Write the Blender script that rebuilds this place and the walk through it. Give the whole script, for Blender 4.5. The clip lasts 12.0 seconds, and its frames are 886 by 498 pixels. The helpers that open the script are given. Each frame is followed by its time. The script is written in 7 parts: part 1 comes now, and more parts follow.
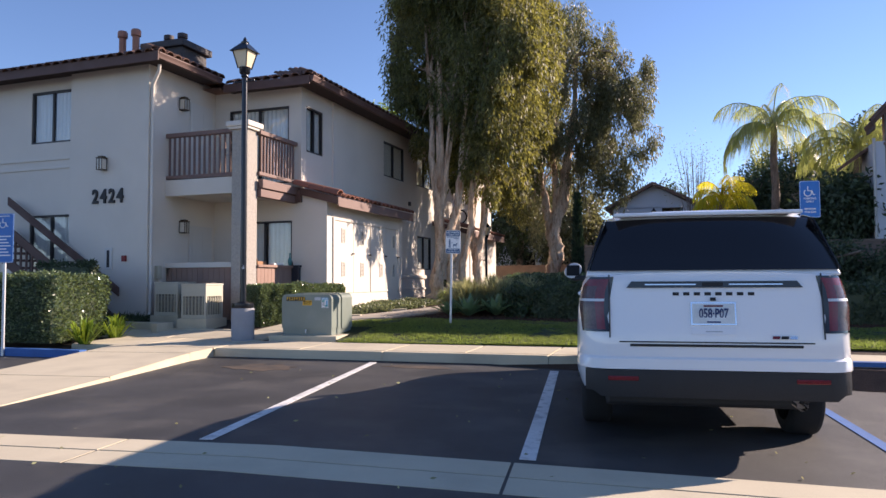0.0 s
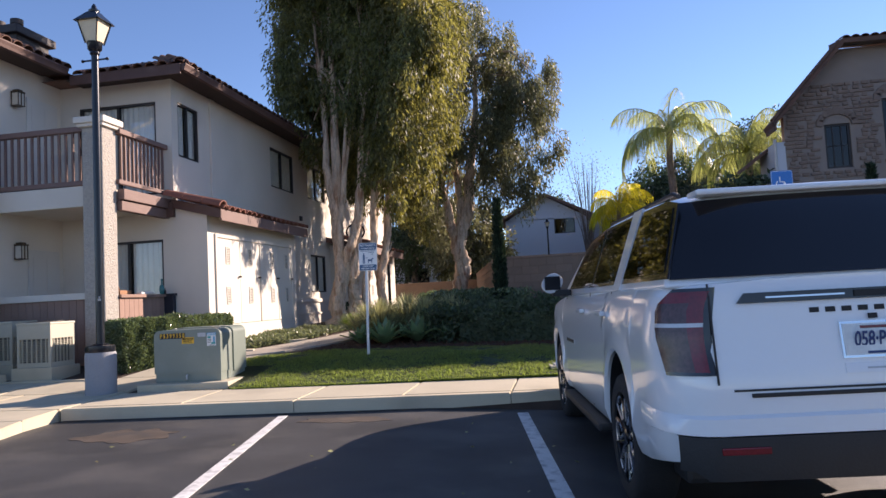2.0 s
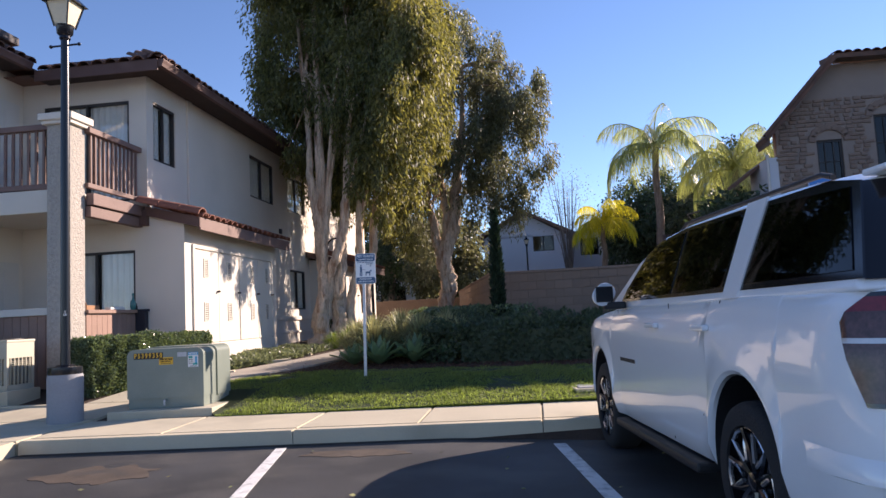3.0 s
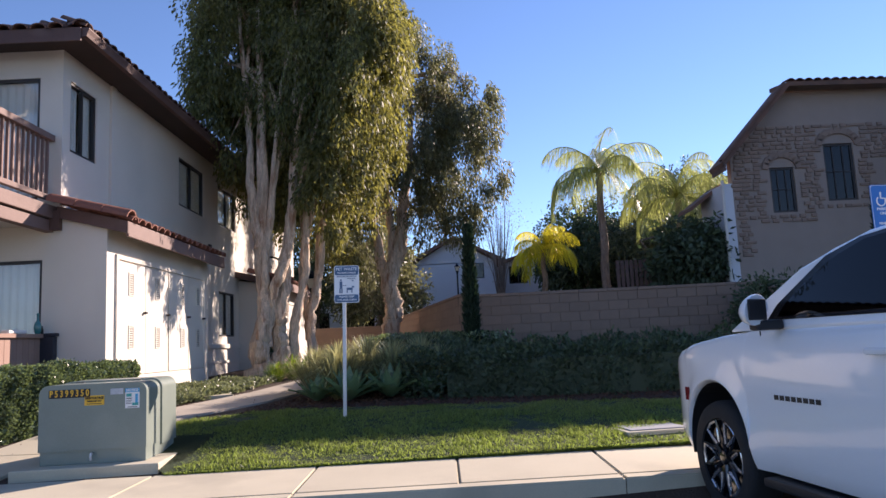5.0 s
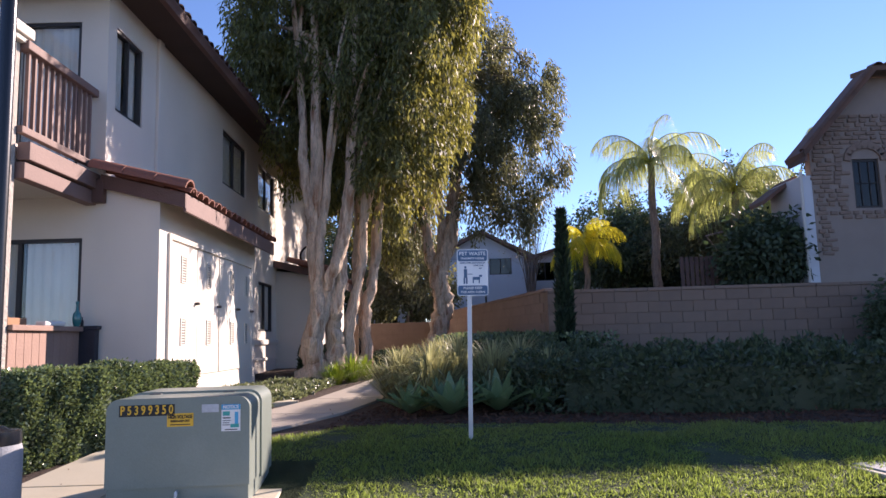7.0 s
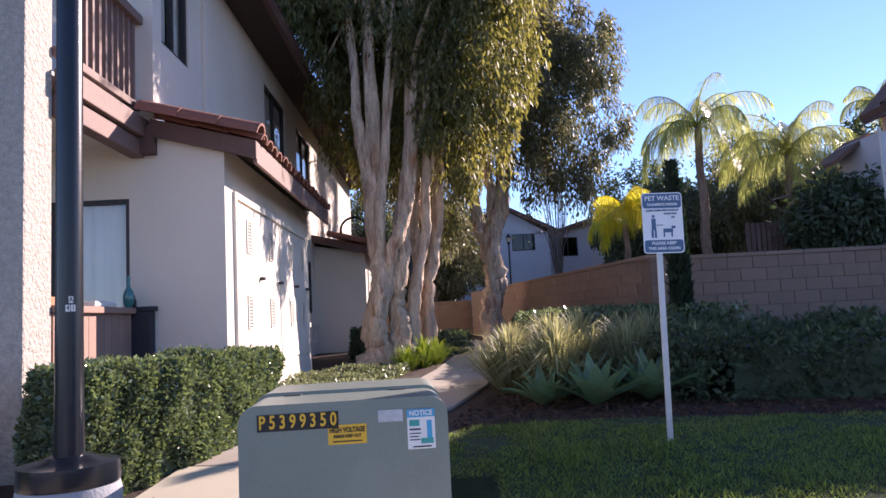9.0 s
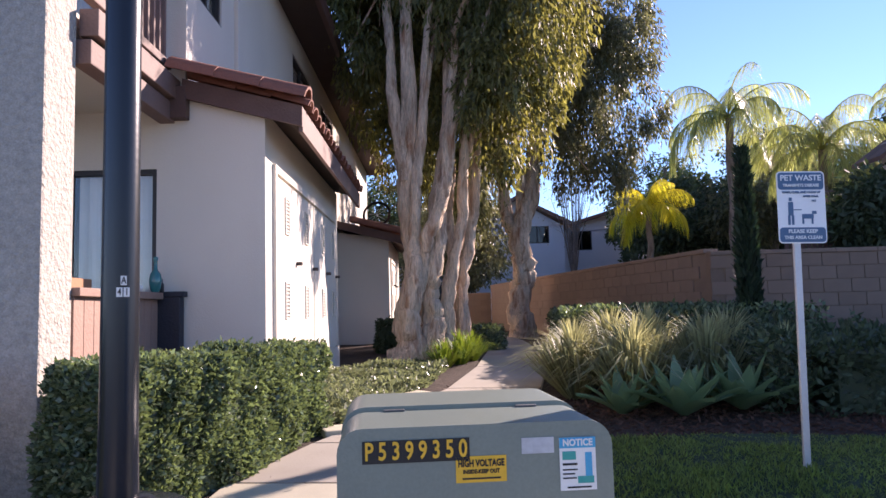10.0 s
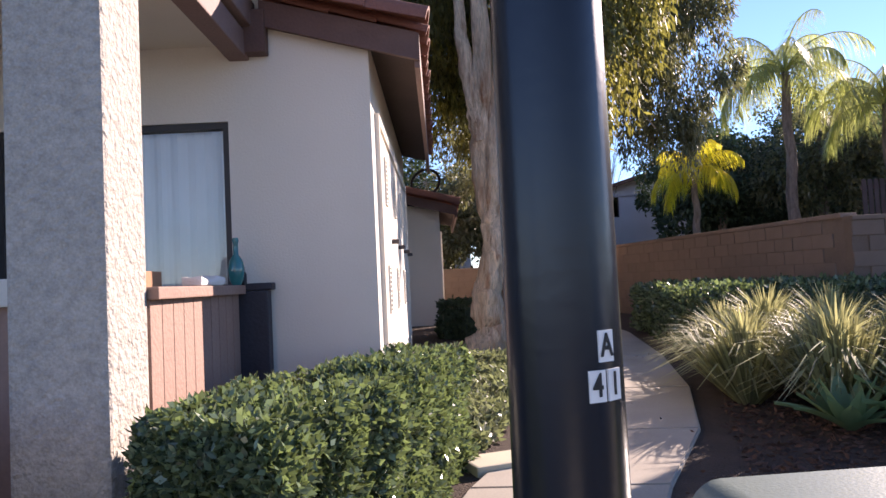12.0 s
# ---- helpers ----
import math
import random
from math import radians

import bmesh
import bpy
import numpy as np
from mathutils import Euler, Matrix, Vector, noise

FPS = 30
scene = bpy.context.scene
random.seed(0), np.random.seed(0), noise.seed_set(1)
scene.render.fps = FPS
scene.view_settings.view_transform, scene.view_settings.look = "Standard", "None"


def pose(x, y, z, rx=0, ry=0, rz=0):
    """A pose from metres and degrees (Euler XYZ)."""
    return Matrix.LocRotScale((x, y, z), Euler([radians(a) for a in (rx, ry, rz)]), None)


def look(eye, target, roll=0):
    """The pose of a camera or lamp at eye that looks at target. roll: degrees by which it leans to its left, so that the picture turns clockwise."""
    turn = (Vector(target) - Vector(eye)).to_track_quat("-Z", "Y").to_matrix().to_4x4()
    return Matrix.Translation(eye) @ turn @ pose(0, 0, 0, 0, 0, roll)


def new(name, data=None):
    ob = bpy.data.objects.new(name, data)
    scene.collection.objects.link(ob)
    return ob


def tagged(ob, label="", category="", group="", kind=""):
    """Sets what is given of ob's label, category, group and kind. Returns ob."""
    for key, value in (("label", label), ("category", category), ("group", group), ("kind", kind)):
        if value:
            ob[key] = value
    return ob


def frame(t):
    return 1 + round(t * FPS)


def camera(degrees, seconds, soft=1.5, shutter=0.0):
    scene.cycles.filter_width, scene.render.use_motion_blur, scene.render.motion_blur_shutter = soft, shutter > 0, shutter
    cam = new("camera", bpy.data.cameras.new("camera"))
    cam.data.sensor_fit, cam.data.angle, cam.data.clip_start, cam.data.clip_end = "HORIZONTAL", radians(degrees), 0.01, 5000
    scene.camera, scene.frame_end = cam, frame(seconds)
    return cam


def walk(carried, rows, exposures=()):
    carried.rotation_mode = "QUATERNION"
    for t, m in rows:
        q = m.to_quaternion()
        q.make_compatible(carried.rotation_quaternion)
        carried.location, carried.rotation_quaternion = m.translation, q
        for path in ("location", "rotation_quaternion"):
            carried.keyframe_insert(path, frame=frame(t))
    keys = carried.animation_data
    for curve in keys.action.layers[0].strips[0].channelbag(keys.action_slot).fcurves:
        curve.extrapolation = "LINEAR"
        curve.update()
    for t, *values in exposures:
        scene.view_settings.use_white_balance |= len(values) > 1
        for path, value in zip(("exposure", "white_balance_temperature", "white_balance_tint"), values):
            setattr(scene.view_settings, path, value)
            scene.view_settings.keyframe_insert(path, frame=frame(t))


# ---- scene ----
cam = camera(63.6, 12.0)
PATH = [
    (0, (0.519, -0.132, 1.239), (-0.148, 1.751, 1.331), -0.3),
    (0.5, (0.187, 0.373, 1.271), (-0.435, 2.271, 1.374), -0.7),
    (1, (-0.127, 0.895, 1.28), (-0.68, 2.814, 1.392), -1.5),
    (1.5, (-0.481, 1.408, 1.269), (-0.942, 3.352, 1.351), -1.8),
    (2, (-0.803, 1.923, 1.29), (-1.144, 3.889, 1.426), -3.0),
    (2.5, (-1.208, 2.356, 1.295), (-1.502, 4.323, 1.499), -3.6),
    (3, (-1.542, 2.815, 1.263), (-1.791, 4.791, 1.449), -2.9),
    (3.2, (-1.695, 3.008, 1.267), (-1.954, 4.984, 1.432), -2.4),
    (4.8, (-2.736, 4.386, 1.296), (-2.781, 6.371, 1.536), -2.8),
    (5, (-2.933, 4.545, 1.268), (-2.92, 6.528, 1.525), -2.7),
    (5.5, (-3.314, 5.04, 1.295), (-3.209, 7.017, 1.581), -2.3),
    (6, (-3.745, 5.475, 1.327), (-3.613, 7.45, 1.614), -1.6),
    (6.5, (-4.036, 5.952, 1.345), (-3.969, 7.933, 1.615), -1.7),
    (7, (-4.446, 6.356, 1.393), (-4.434, 8.341, 1.641), -1.6),
    (7.5, (-4.799, 6.797, 1.379), (-4.841, 8.783, 1.613), -1.8),
    (7.7, (-4.903, 6.96, 1.386), (-4.965, 8.947, 1.607), -1.5),
    (9.3, (-6.072, 8.375, 1.392), (-6.024, 10.365, 1.584), -2.6),
    (9.5, (-6.176, 8.555, 1.412), (-6.125, 10.545, 1.6), -2.1),
    (10, (-6.491, 8.982, 1.435), (-6.469, 10.975, 1.608), -1.5),
    (10.5, (-6.832, 9.418, 1.427), (-6.881, 11.412, 1.583), -0.7),
    (11, (-7.170, 9.781, 1.463), (-7.319, 11.772, 1.585), -0.8),
    (11.3, (-7.357, 9.961, 1.584), (-7.523, 11.952, 1.682), -1.5),
    (11.5, (-7.437, 10.087, 1.587), (-7.583, 12.079, 1.678), -1.6),
    (11.7, (-7.494, 10.278, 1.584), (-7.598, 12.273, 1.675), -1.7),
    (12, (-7.607, 10.542, 1.621), (-7.593, 12.54, 1.712), -2.7),
]
walk(cam, [(t, look(eye, target, roll)) for t, eye, target, roll in PATH], ((0.0, 1.08, 6620, 23), (5.0, 1.14, 6400, 24), (9.0, 1.39, 6250, 31), (12.0, 1.46, 6400, 27)))

# ---- world, sun, exposure ----
SUN_AZ, SUN_EL = 46.5, 23.2     # degrees to the right of +y, and above the horizon
world = bpy.data.worlds.new("sky")
scene.world = world
world.use_nodes = True
sky = world.node_tree.nodes.new("ShaderNodeTexSky")
sky.sky_type = "NISHITA"
sky.sun_disc = False
sky.sun_elevation, sky.sun_rotation = radians(SUN_EL), radians(SUN_AZ)
sky.air_density, sky.dust_density, sky.ozone_density = 0.85, 0.0, 4.2
world.node_tree.nodes["Background"].inputs[1].default_value = 0.091
world.node_tree.links.new(sky.outputs[0], world.node_tree.nodes["Background"].inputs[0])
sun_data = bpy.data.lights.new("sun", "SUN")
sun_data.energy, sun_data.angle, sun_data.color = 4.65, radians(0.5), (1.0, 0.87, 0.70)
sun = new("sun", sun_data)
sun.matrix_world = look((math.sin(radians(SUN_AZ)) * 60, math.cos(radians(SUN_AZ)) * 60, math.tan(radians(SUN_EL)) * 60), (0, 0, 0))


# ---- materials ----
def mat(name, colour, rough=0.8, var=0.25, scale=6.0, fine=60.0, bump=0.2, metal=0.0, random_tint=0.0, island=False,
        stain=None, stain_scale=0.8, stain_amount=0.5, coat=0.0, dist=0.02, bump_scale=None):
    m = bpy.data.materials.new(name)
    m.use_nodes = True
    nt = m.node_tree
    N, L = nt.nodes, nt.links
    p = N["Principled BSDF"]
    co = N.new("ShaderNodeTexCoord")
    src = co.outputs["Object"]
    n1, n2 = N.new("ShaderNodeTexNoise"), N.new("ShaderNodeTexNoise")
    n1.inputs["Scale"].default_value, n1.inputs["Detail"].default_value = scale, 4
    n2.inputs["Scale"].default_value, n2.inputs["Detail"].default_value = fine, 3
    L.new(src, n1.inputs["Vector"])
    L.new(src, n2.inputs["Vector"])
    add = N.new("ShaderNodeMath")
    add.operation = "ADD"
    L.new(n1.outputs["Fac"], add.inputs[0])
    L.new(n2.outputs["Fac"], add.inputs[1])
    last = add
    if random_tint or island:
        g = N.new("ShaderNodeNewGeometry") if island else N.new("ShaderNodeObjectInfo")
        rnd = g.outputs["Random Per Island"] if island else g.outputs["Random"]
        mul = N.new("ShaderNodeMath")
        mul.operation = "MULTIPLY_ADD"
        L.new(rnd, mul.inputs[0])
        mul.inputs[1].default_value = random_tint
        L.new(add.outputs[0], mul.inputs[2])
        last = mul
    mr = N.new("ShaderNodeMapRange")
    mr.inputs["From Min"].default_value, mr.inputs["From Max"].default_value = 0.55, 1.45 + random_tint
    mr.inputs["To Min"].default_value, mr.inputs["To Max"].default_value = 1 - var, 1 + var
    L.new(last.outputs[0], mr.inputs["Value"])
    mixc = N.new("ShaderNodeVectorMath")
    mixc.operation = "SCALE"
    mixc.inputs[0].default_value = colour
    L.new(mr.outputs[0], mixc.inputs["Scale"])
    out = mixc.outputs[0]
    if stain:
        n3 = N.new("ShaderNodeTexNoise")
        n3.inputs["Scale"].default_value, n3.inputs["Detail"].default_value = stain_scale, 6
        L.new(src, n3.inputs["Vector"])
        r3 = N.new("ShaderNodeMapRange")
        r3.inputs["From Min"].default_value, r3.inputs["From Max"].default_value = 0.5, 0.72
        r3.inputs["To Max"].default_value = stain_amount
        L.new(n3.outputs["Fac"], r3.inputs["Value"])
        mx = N.new("ShaderNodeMix")
        mx.data_type = "RGBA"
        L.new(r3.outputs[0], mx.inputs[0])
        L.new(out, mx.inputs[6])
        mx.inputs[7].default_value = (*stain, 1)
        out = mx.outputs[2]
    L.new(out, p.inputs["Base Color"])
    p.inputs["Roughness"].default_value, p.inputs["Metallic"].default_value = rough, metal
    p.inputs["Coat Weight"].default_value = coat
    p.inputs["Coat Roughness"].default_value = 0.05
    if bump:
        bn = N.new("ShaderNodeBump")
        bn.inputs["Strength"].default_value, bn.inputs["Distance"].default_value = bump, dist
        if bump_scale:
            n4 = N.new("ShaderNodeTexNoise")
            n4.inputs["Scale"].default_value, n4.inputs["Detail"].default_value = bump_scale, 3
            L.new(src, n4.inputs["Vector"])
            L.new(n4.outputs["Fac"], bn.inputs["Height"])
        else:
            L.new(add.outputs[0], bn.inputs["Height"])
        L.new(bn.outputs[0], p.inputs["Normal"])
    return m


def leaf_mat(name, colour, back, var=0.45, rough=0.45, through_leaf=0.35, dry=None):
    m = bpy.data.materials.new(name)
    m.use_nodes = True
    nt = m.node_tree
    N, L = nt.nodes, nt.links
    p = N["Principled BSDF"]
    g = N.new("ShaderNodeNewGeometry")
    mr = N.new("ShaderNodeMapRange")
    mr.inputs["To Min"].default_value, mr.inputs["To Max"].default_value = 1 - var, 1 + var
    L.new(g.outputs["Random Per Island"], mr.inputs["Value"])
    s1 = N.new("ShaderNodeVectorMath")
    s1.operation = "SCALE"
    s1.inputs[0].default_value = colour
    L.new(mr.outputs[0], s1.inputs["Scale"])
    out = s1.outputs[0]
    if dry:
        co = N.new("ShaderNodeTexCoord")
        n3 = N.new("ShaderNodeTexNoise")
        n3.inputs["Scale"].default_value = 0.7
        L.new(co.outputs["Object"], n3.inputs["Vector"])
        r3 = N.new("ShaderNodeMapRange")
        r3.inputs["From Min"].default_value, r3.inputs["From Max"].default_value = 0.42, 0.68
        L.new(n3.outputs["Fac"], r3.inputs["Value"])
        mx = N.new("ShaderNodeMix")
        mx.data_type = "RGBA"
        L.new(r3.outputs[0], mx.inputs[0])
        L.new(out, mx.inputs[6])
        mx.inputs[7].default_value = (*dry, 1)
        out = mx.outputs[2]
    L.new(out, p.inputs["Base Color"])
    p.inputs["Roughness"].default_value = rough
    tr = N.new("ShaderNodeBsdfTranslucent")
    s2 = N.new("ShaderNodeVectorMath")
    s2.operation = "SCALE"
    s2.inputs[0].default_value = back
    L.new(mr.outputs[0], s2.inputs["Scale"])
    L.new(s2.outputs[0], tr.inputs["Color"])
    mix = N.new("ShaderNodeMixShader")
    mix.inputs[0].default_value = through_leaf
    L.new(p.outputs[0], mix.inputs[1])
    L.new(tr.outputs[0], mix.inputs[2])
    L.new(mix.outputs[0], N["Material Output"].inputs["Surface"])
    return m


def glass_mat(name, tint=(0.95, 0.96, 0.95), dark=0.0):
    m = bpy.data.materials.new(name)
    m.use_nodes = True
    N, L = m.node_tree.nodes, m.node_tree.links
    N.remove(N["Principled BSDF"])
    tr, gl, mix, lw = (N.new("ShaderNodeBsdfTransparent"), N.new("ShaderNodeBsdfGlossy"), N.new("ShaderNodeMixShader"), N.new("ShaderNodeLayerWeight"))
    tr.inputs[0].default_value = (*[c * (1 - dark) for c in tint], 1)
    gl.inputs["Roughness"].default_value = 0.02
    lw.inputs["Blend"].default_value = 0.5
    steep, gloss = N.new("ShaderNodeMath"), N.new("ShaderNodeMath")
    steep.operation, gloss.operation = "POWER", "MULTIPLY_ADD"
    steep.inputs[1].default_value = 4.0
    gloss.inputs[1].default_value, gloss.inputs[2].default_value = 0.7, 0.05
    L.new(lw.outputs["Facing"], steep.inputs[0])
    L.new(steep.outputs[0], gloss.inputs[0])
    L.new(gloss.outputs[0], mix.inputs[0])
    L.new(tr.outputs[0], mix.inputs[1])
    L.new(gl.outputs[0], mix.inputs[2])
    L.new(mix.outputs[0], N["Material Output"].inputs["Surface"])
    return m


def bark_mat(name, colour, dark):
    m = mat(name, colour, 0.9, 0.5, 2.2, 11.0, 1.0, stain=dark, stain_scale=2.0, stain_amount=0.95, dist=0.06)
    for n in list(m.node_tree.nodes):
        if n.type == "TEX_COORD":
            mp = m.node_tree.nodes.new("ShaderNodeMapping")
            mp.inputs["Scale"].default_value = (4.5, 4.5, 0.8)
            for l in list(m.node_tree.links):
                if l.from_node == n:
                    to = l.to_socket
                    m.node_tree.links.remove(l)
                    m.node_tree.links.new(mp.outputs[0], to)
            m.node_tree.links.new(n.outputs["Object"], mp.inputs[0])
            break
    return m


M = {
    "asphalt": mat("asphalt", (0.05, 0.05, 0.051), 0.6, 0.75, 0.9, 150, 0.6, stain=(0.125, 0.117, 0.105), stain_scale=1.3, stain_amount=0.6, dist=0.008),
    "rust": mat("rust_stain", (0.085, 0.064, 0.048), 0.85, 0.6, 4, 120, 0.4, stain=(0.055, 0.052, 0.05), stain_scale=3.5, stain_amount=0.9),
    "concrete": mat("concrete", (0.55, 0.49, 0.36), 0.9, 0.16, 1.5, 120, 0.25, stain=(0.36, 0.32, 0.24), stain_scale=1.3, stain_amount=0.5, random_tint=0.25, dist=0.004),
    # darker copy of the concrete, with the far path's shade in its colour
    "path": mat("shaded_path_concrete", (0.41, 0.36, 0.295), 0.9, 0.2, 1.5, 90, 0.3, stain=(0.30, 0.25, 0.2), stain_scale=1.1, stain_amount=0.6, random_tint=0.25, dist=0.004),
    "line": mat("line_paint", (0.72, 0.72, 0.70), 0.8, 0.18, 5, 80, 0.2, stain=(0.12, 0.12, 0.12), stain_scale=9, stain_amount=0.6),
    "blue_paint": mat("blue_paint", (0.03, 0.12, 0.36), 0.7, 0.2, 4, 60, 0.2),
    "soil": mat("soil", (0.07, 0.045, 0.032), 0.95, 0.5, 4, 70, 1.0, dist=0.03),
    "turf": mat("turf_soil", (0.035, 0.055, 0.018), 0.95, 0.5, 3, 60, 0.8, dist=0.03),
    "stucco": mat("stucco", (0.715, 0.655, 0.57), 0.92, 0.07, 0.9, 160, 0.5, stain=(0.55, 0.5, 0.43), stain_scale=0.6, stain_amount=0.35, dist=0.006, bump_scale=70),
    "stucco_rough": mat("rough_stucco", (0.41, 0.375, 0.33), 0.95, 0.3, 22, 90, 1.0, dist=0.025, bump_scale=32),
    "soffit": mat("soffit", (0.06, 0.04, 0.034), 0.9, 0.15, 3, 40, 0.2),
    "trim": mat("brown_trim", (0.115, 0.062, 0.05), 0.7, 0.18, 3, 50, 0.25, stain=(0.19, 0.12, 0.10), stain_scale=2, stain_amount=0.5),
    "rail": mat("rail_paint", (0.20, 0.125, 0.105), 0.7, 0.18, 3, 50, 0.2, random_tint=0.2),
    "board": mat("fence_board", (0.31, 0.195, 0.15), 0.8, 0.18, 4, 40, 0.3, random_tint=0.4),
    "navy": mat("dark_pier", (0.025, 0.026, 0.038), 0.6, 0.2, 4, 50, 0.2),
    "tile": mat("clay_tile", (0.26, 0.105, 0.07), 0.75, 0.3, 4, 50, 0.35, random_tint=0.8, stain=(0.12, 0.07, 0.055), stain_scale=2.5, stain_amount=0.6),
    "tile_dark": mat("weathered_tile", (0.16, 0.085, 0.06), 0.85, 0.35, 4, 50, 0.35, random_tint=0.8, stain=(0.05, 0.04, 0.035), stain_scale=2.0, stain_amount=0.6),
    "win_frame": mat("window_frame", (0.03, 0.026, 0.026), 0.5, 0.15, 5, 60, 0.1),
    "curtain": mat("curtain", (0.76, 0.75, 0.72), 0.9, 0.1, 3, 60, 0.1),
    # near-black for sheets behind windows: the room's shade as a colour
    "unlit_room": mat("unlit_room_shade", (0.05, 0.05, 0.055), 0.9, 0.2, 1, 20, 0.0),
    "glass": glass_mat("window_glass"),
    "car_glass": glass_mat("tinted_glass", (0.35, 0.4, 0.45), 0.75),
    "black_metal": mat("black_metal", (0.007, 0.009, 0.015), 0.26, 0.25, 6, 60, 0.02),
    "bollard": mat("bollard_concrete", (0.30, 0.31, 0.33), 0.85, 0.15, 3, 80, 0.25, stain=(0.2, 0.2, 0.21), stain_amount=0.5),
    "lamp_glass": mat("lamp_glass", (0.75, 0.62, 0.42), 0.35, 0.1, 5, 30, 0.0),
    "green_metal": mat("green_enamel", (0.20, 0.235, 0.20), 0.38, 0.12, 2, 90, 0.08, stain=(0.28, 0.31, 0.27), stain_scale=1.6, stain_amount=0.5),
    "ac": mat("ac_enamel", (0.50, 0.47, 0.37), 0.55, 0.1, 3, 70, 0.1, stain=(0.38, 0.35, 0.27), stain_amount=0.4),
    "ac_dark": mat("ac_louver", (0.09, 0.09, 0.085), 0.6, 0.2, 4, 60, 0.1),
    "yellow": mat("yellow_sticker", (0.80, 0.46, 0.03), 0.5, 0.1, 4, 50, 0.0),
    "black": mat("black_print", (0.015, 0.015, 0.016), 0.6, 0.1, 4, 50, 0.0),
    "white": mat("white_sticker", (0.78, 0.78, 0.76), 0.5, 0.06, 4, 50, 0.0),
    "cyan": mat("blue_sticker", (0.05, 0.36, 0.60), 0.5, 0.08, 4, 50, 0.0),
    "teal": mat("green_print", (0.03, 0.33, 0.30), 0.5, 0.08, 4, 50, 0.0),
    "grey_sticker": mat("faded_sticker", (0.48, 0.50, 0.52), 0.6, 0.2, 9, 50, 0.0),
    "sign_navy": mat("sign_blue", (0.06, 0.13, 0.24), 0.45, 0.08, 4, 50, 0.0),
    "sign_blue": mat("access_blue", (0.02, 0.16, 0.50), 0.45, 0.08, 4, 50, 0.0),
    "sign_white": mat("sign_white", (0.80, 0.82, 0.84), 0.45, 0.04, 4, 50, 0.0),
    "galv": mat("galvanised_steel", (0.55, 0.56, 0.58), 0.45, 0.1, 8, 80, 0.1, metal=0.6),
    "car_paint": mat("white_car_paint", (0.86, 0.87, 0.88), 0.3, 0.01, 2, 40, 0.0, coat=1.0),
    "car_black": mat("black_plastic", (0.018, 0.018, 0.02), 0.55, 0.2, 6, 80, 0.1),
    "car_gloss": mat("gloss_black", (0.008, 0.008, 0.01), 0.12, 0.1, 6, 80, 0.0, coat=0.5),
    "red_lens": mat("red_lens", (0.17, 0.008, 0.014), 0.2, 0.4, 10, 60, 0.0, coat=0.3),
    "clear_lens": mat("pale_lens", (0.09, 0.04, 0.036), 0.22, 0.6, 22, 60, 0.0, coat=0.2),
    "tyre": mat("tyre_rubber", (0.018, 0.018, 0.019), 0.85, 0.2, 8, 90, 0.3),
    "alloy": mat("machined_alloy", (0.62, 0.63, 0.65), 0.25, 0.05, 6, 80, 0.0, metal=0.9),
    "chrome": mat("chrome", (0.75, 0.76, 0.78), 0.08, 0.03, 6, 80, 0.0, metal=1.0),
    "plate": mat("plate_face", (0.72, 0.76, 0.76), 0.4, 0.12, 9, 50, 0.0),
    "plate_text": mat("plate_text", (0.02, 0.05, 0.16), 0.5, 0.05, 9, 50, 0.0),
    "block": mat("block_wall", (0.235, 0.165, 0.125), 0.95, 0.22, 3, 90, 0.5, random_tint=0.4, stain=(0.22, 0.15, 0.11), stain_scale=0.9, stain_amount=0.5, dist=0.01),
    "mortar": mat("mortar", (0.20, 0.14, 0.105), 0.95, 0.2, 3, 80, 0.4),
    "stone": mat("stone_veneer", (0.26, 0.185, 0.145), 0.95, 0.22, 3, 60, 0.7, random_tint=0.6, dist=0.02),
    "stone_stucco": mat("tan_stucco", (0.32, 0.255, 0.215), 0.95, 0.1, 2, 90, 0.3),
    "white_wall": mat("pale_wall", (0.62, 0.63, 0.66), 0.9, 0.06, 0.6, 60, 0.2),
    "bark": bark_mat("paper_bark", (0.74, 0.565, 0.41), (0.34, 0.14, 0.06)),
    "palm_bark": bark_mat("palm_bark", (0.26, 0.20, 0.16), (0.12, 0.085, 0.06)),
    "bottle": mat("teal_bottle", (0.02, 0.16, 0.17), 0.1, 0.1, 6, 40, 0.0, coat=0.5),
    "box_card": mat("cardboard", (0.36, 0.19, 0.10), 0.85, 0.1, 6, 40, 0.1),
    "cloth": mat("white_cloth", (0.75, 0.73, 0.70), 0.9, 0.08, 6, 60, 0.3),
    "brass": mat("bronze_fixture", (0.10, 0.07, 0.045), 0.5, 0.2, 8, 60, 0.1, metal=0.5),
    "fixture_glass": mat("seeded_glass", (0.62, 0.58, 0.50), 0.3, 0.1, 8, 40, 0.0),
    "terracotta": mat("terracotta_pipe", (0.40, 0.18, 0.125), 0.85, 0.15, 6, 60, 0.2),
    "flue": mat("dark_flue", (0.055, 0.045, 0.045), 0.7, 0.2, 5, 60, 0.2),
    "red_box": mat("red_box", (0.22, 0.02, 0.02), 0.5, 0.1, 6, 60, 0.0),
    "door": mat("pale_door", (0.66, 0.63, 0.58), 0.75, 0.04, 2, 60, 0.1),
    "leaf_melaleuca": leaf_mat("melaleuca_leaf", (0.11, 0.125, 0.048), (0.36, 0.34, 0.07), 0.6, 0.55, 0.38, dry=(0.13, 0.12, 0.04)),
    "leaf_mel_grey": leaf_mat("grey_melaleuca_leaf", (0.125, 0.14, 0.08), (0.30, 0.30, 0.12), 0.5, 0.5, 0.34, dry=(0.12, 0.10, 0.05)),
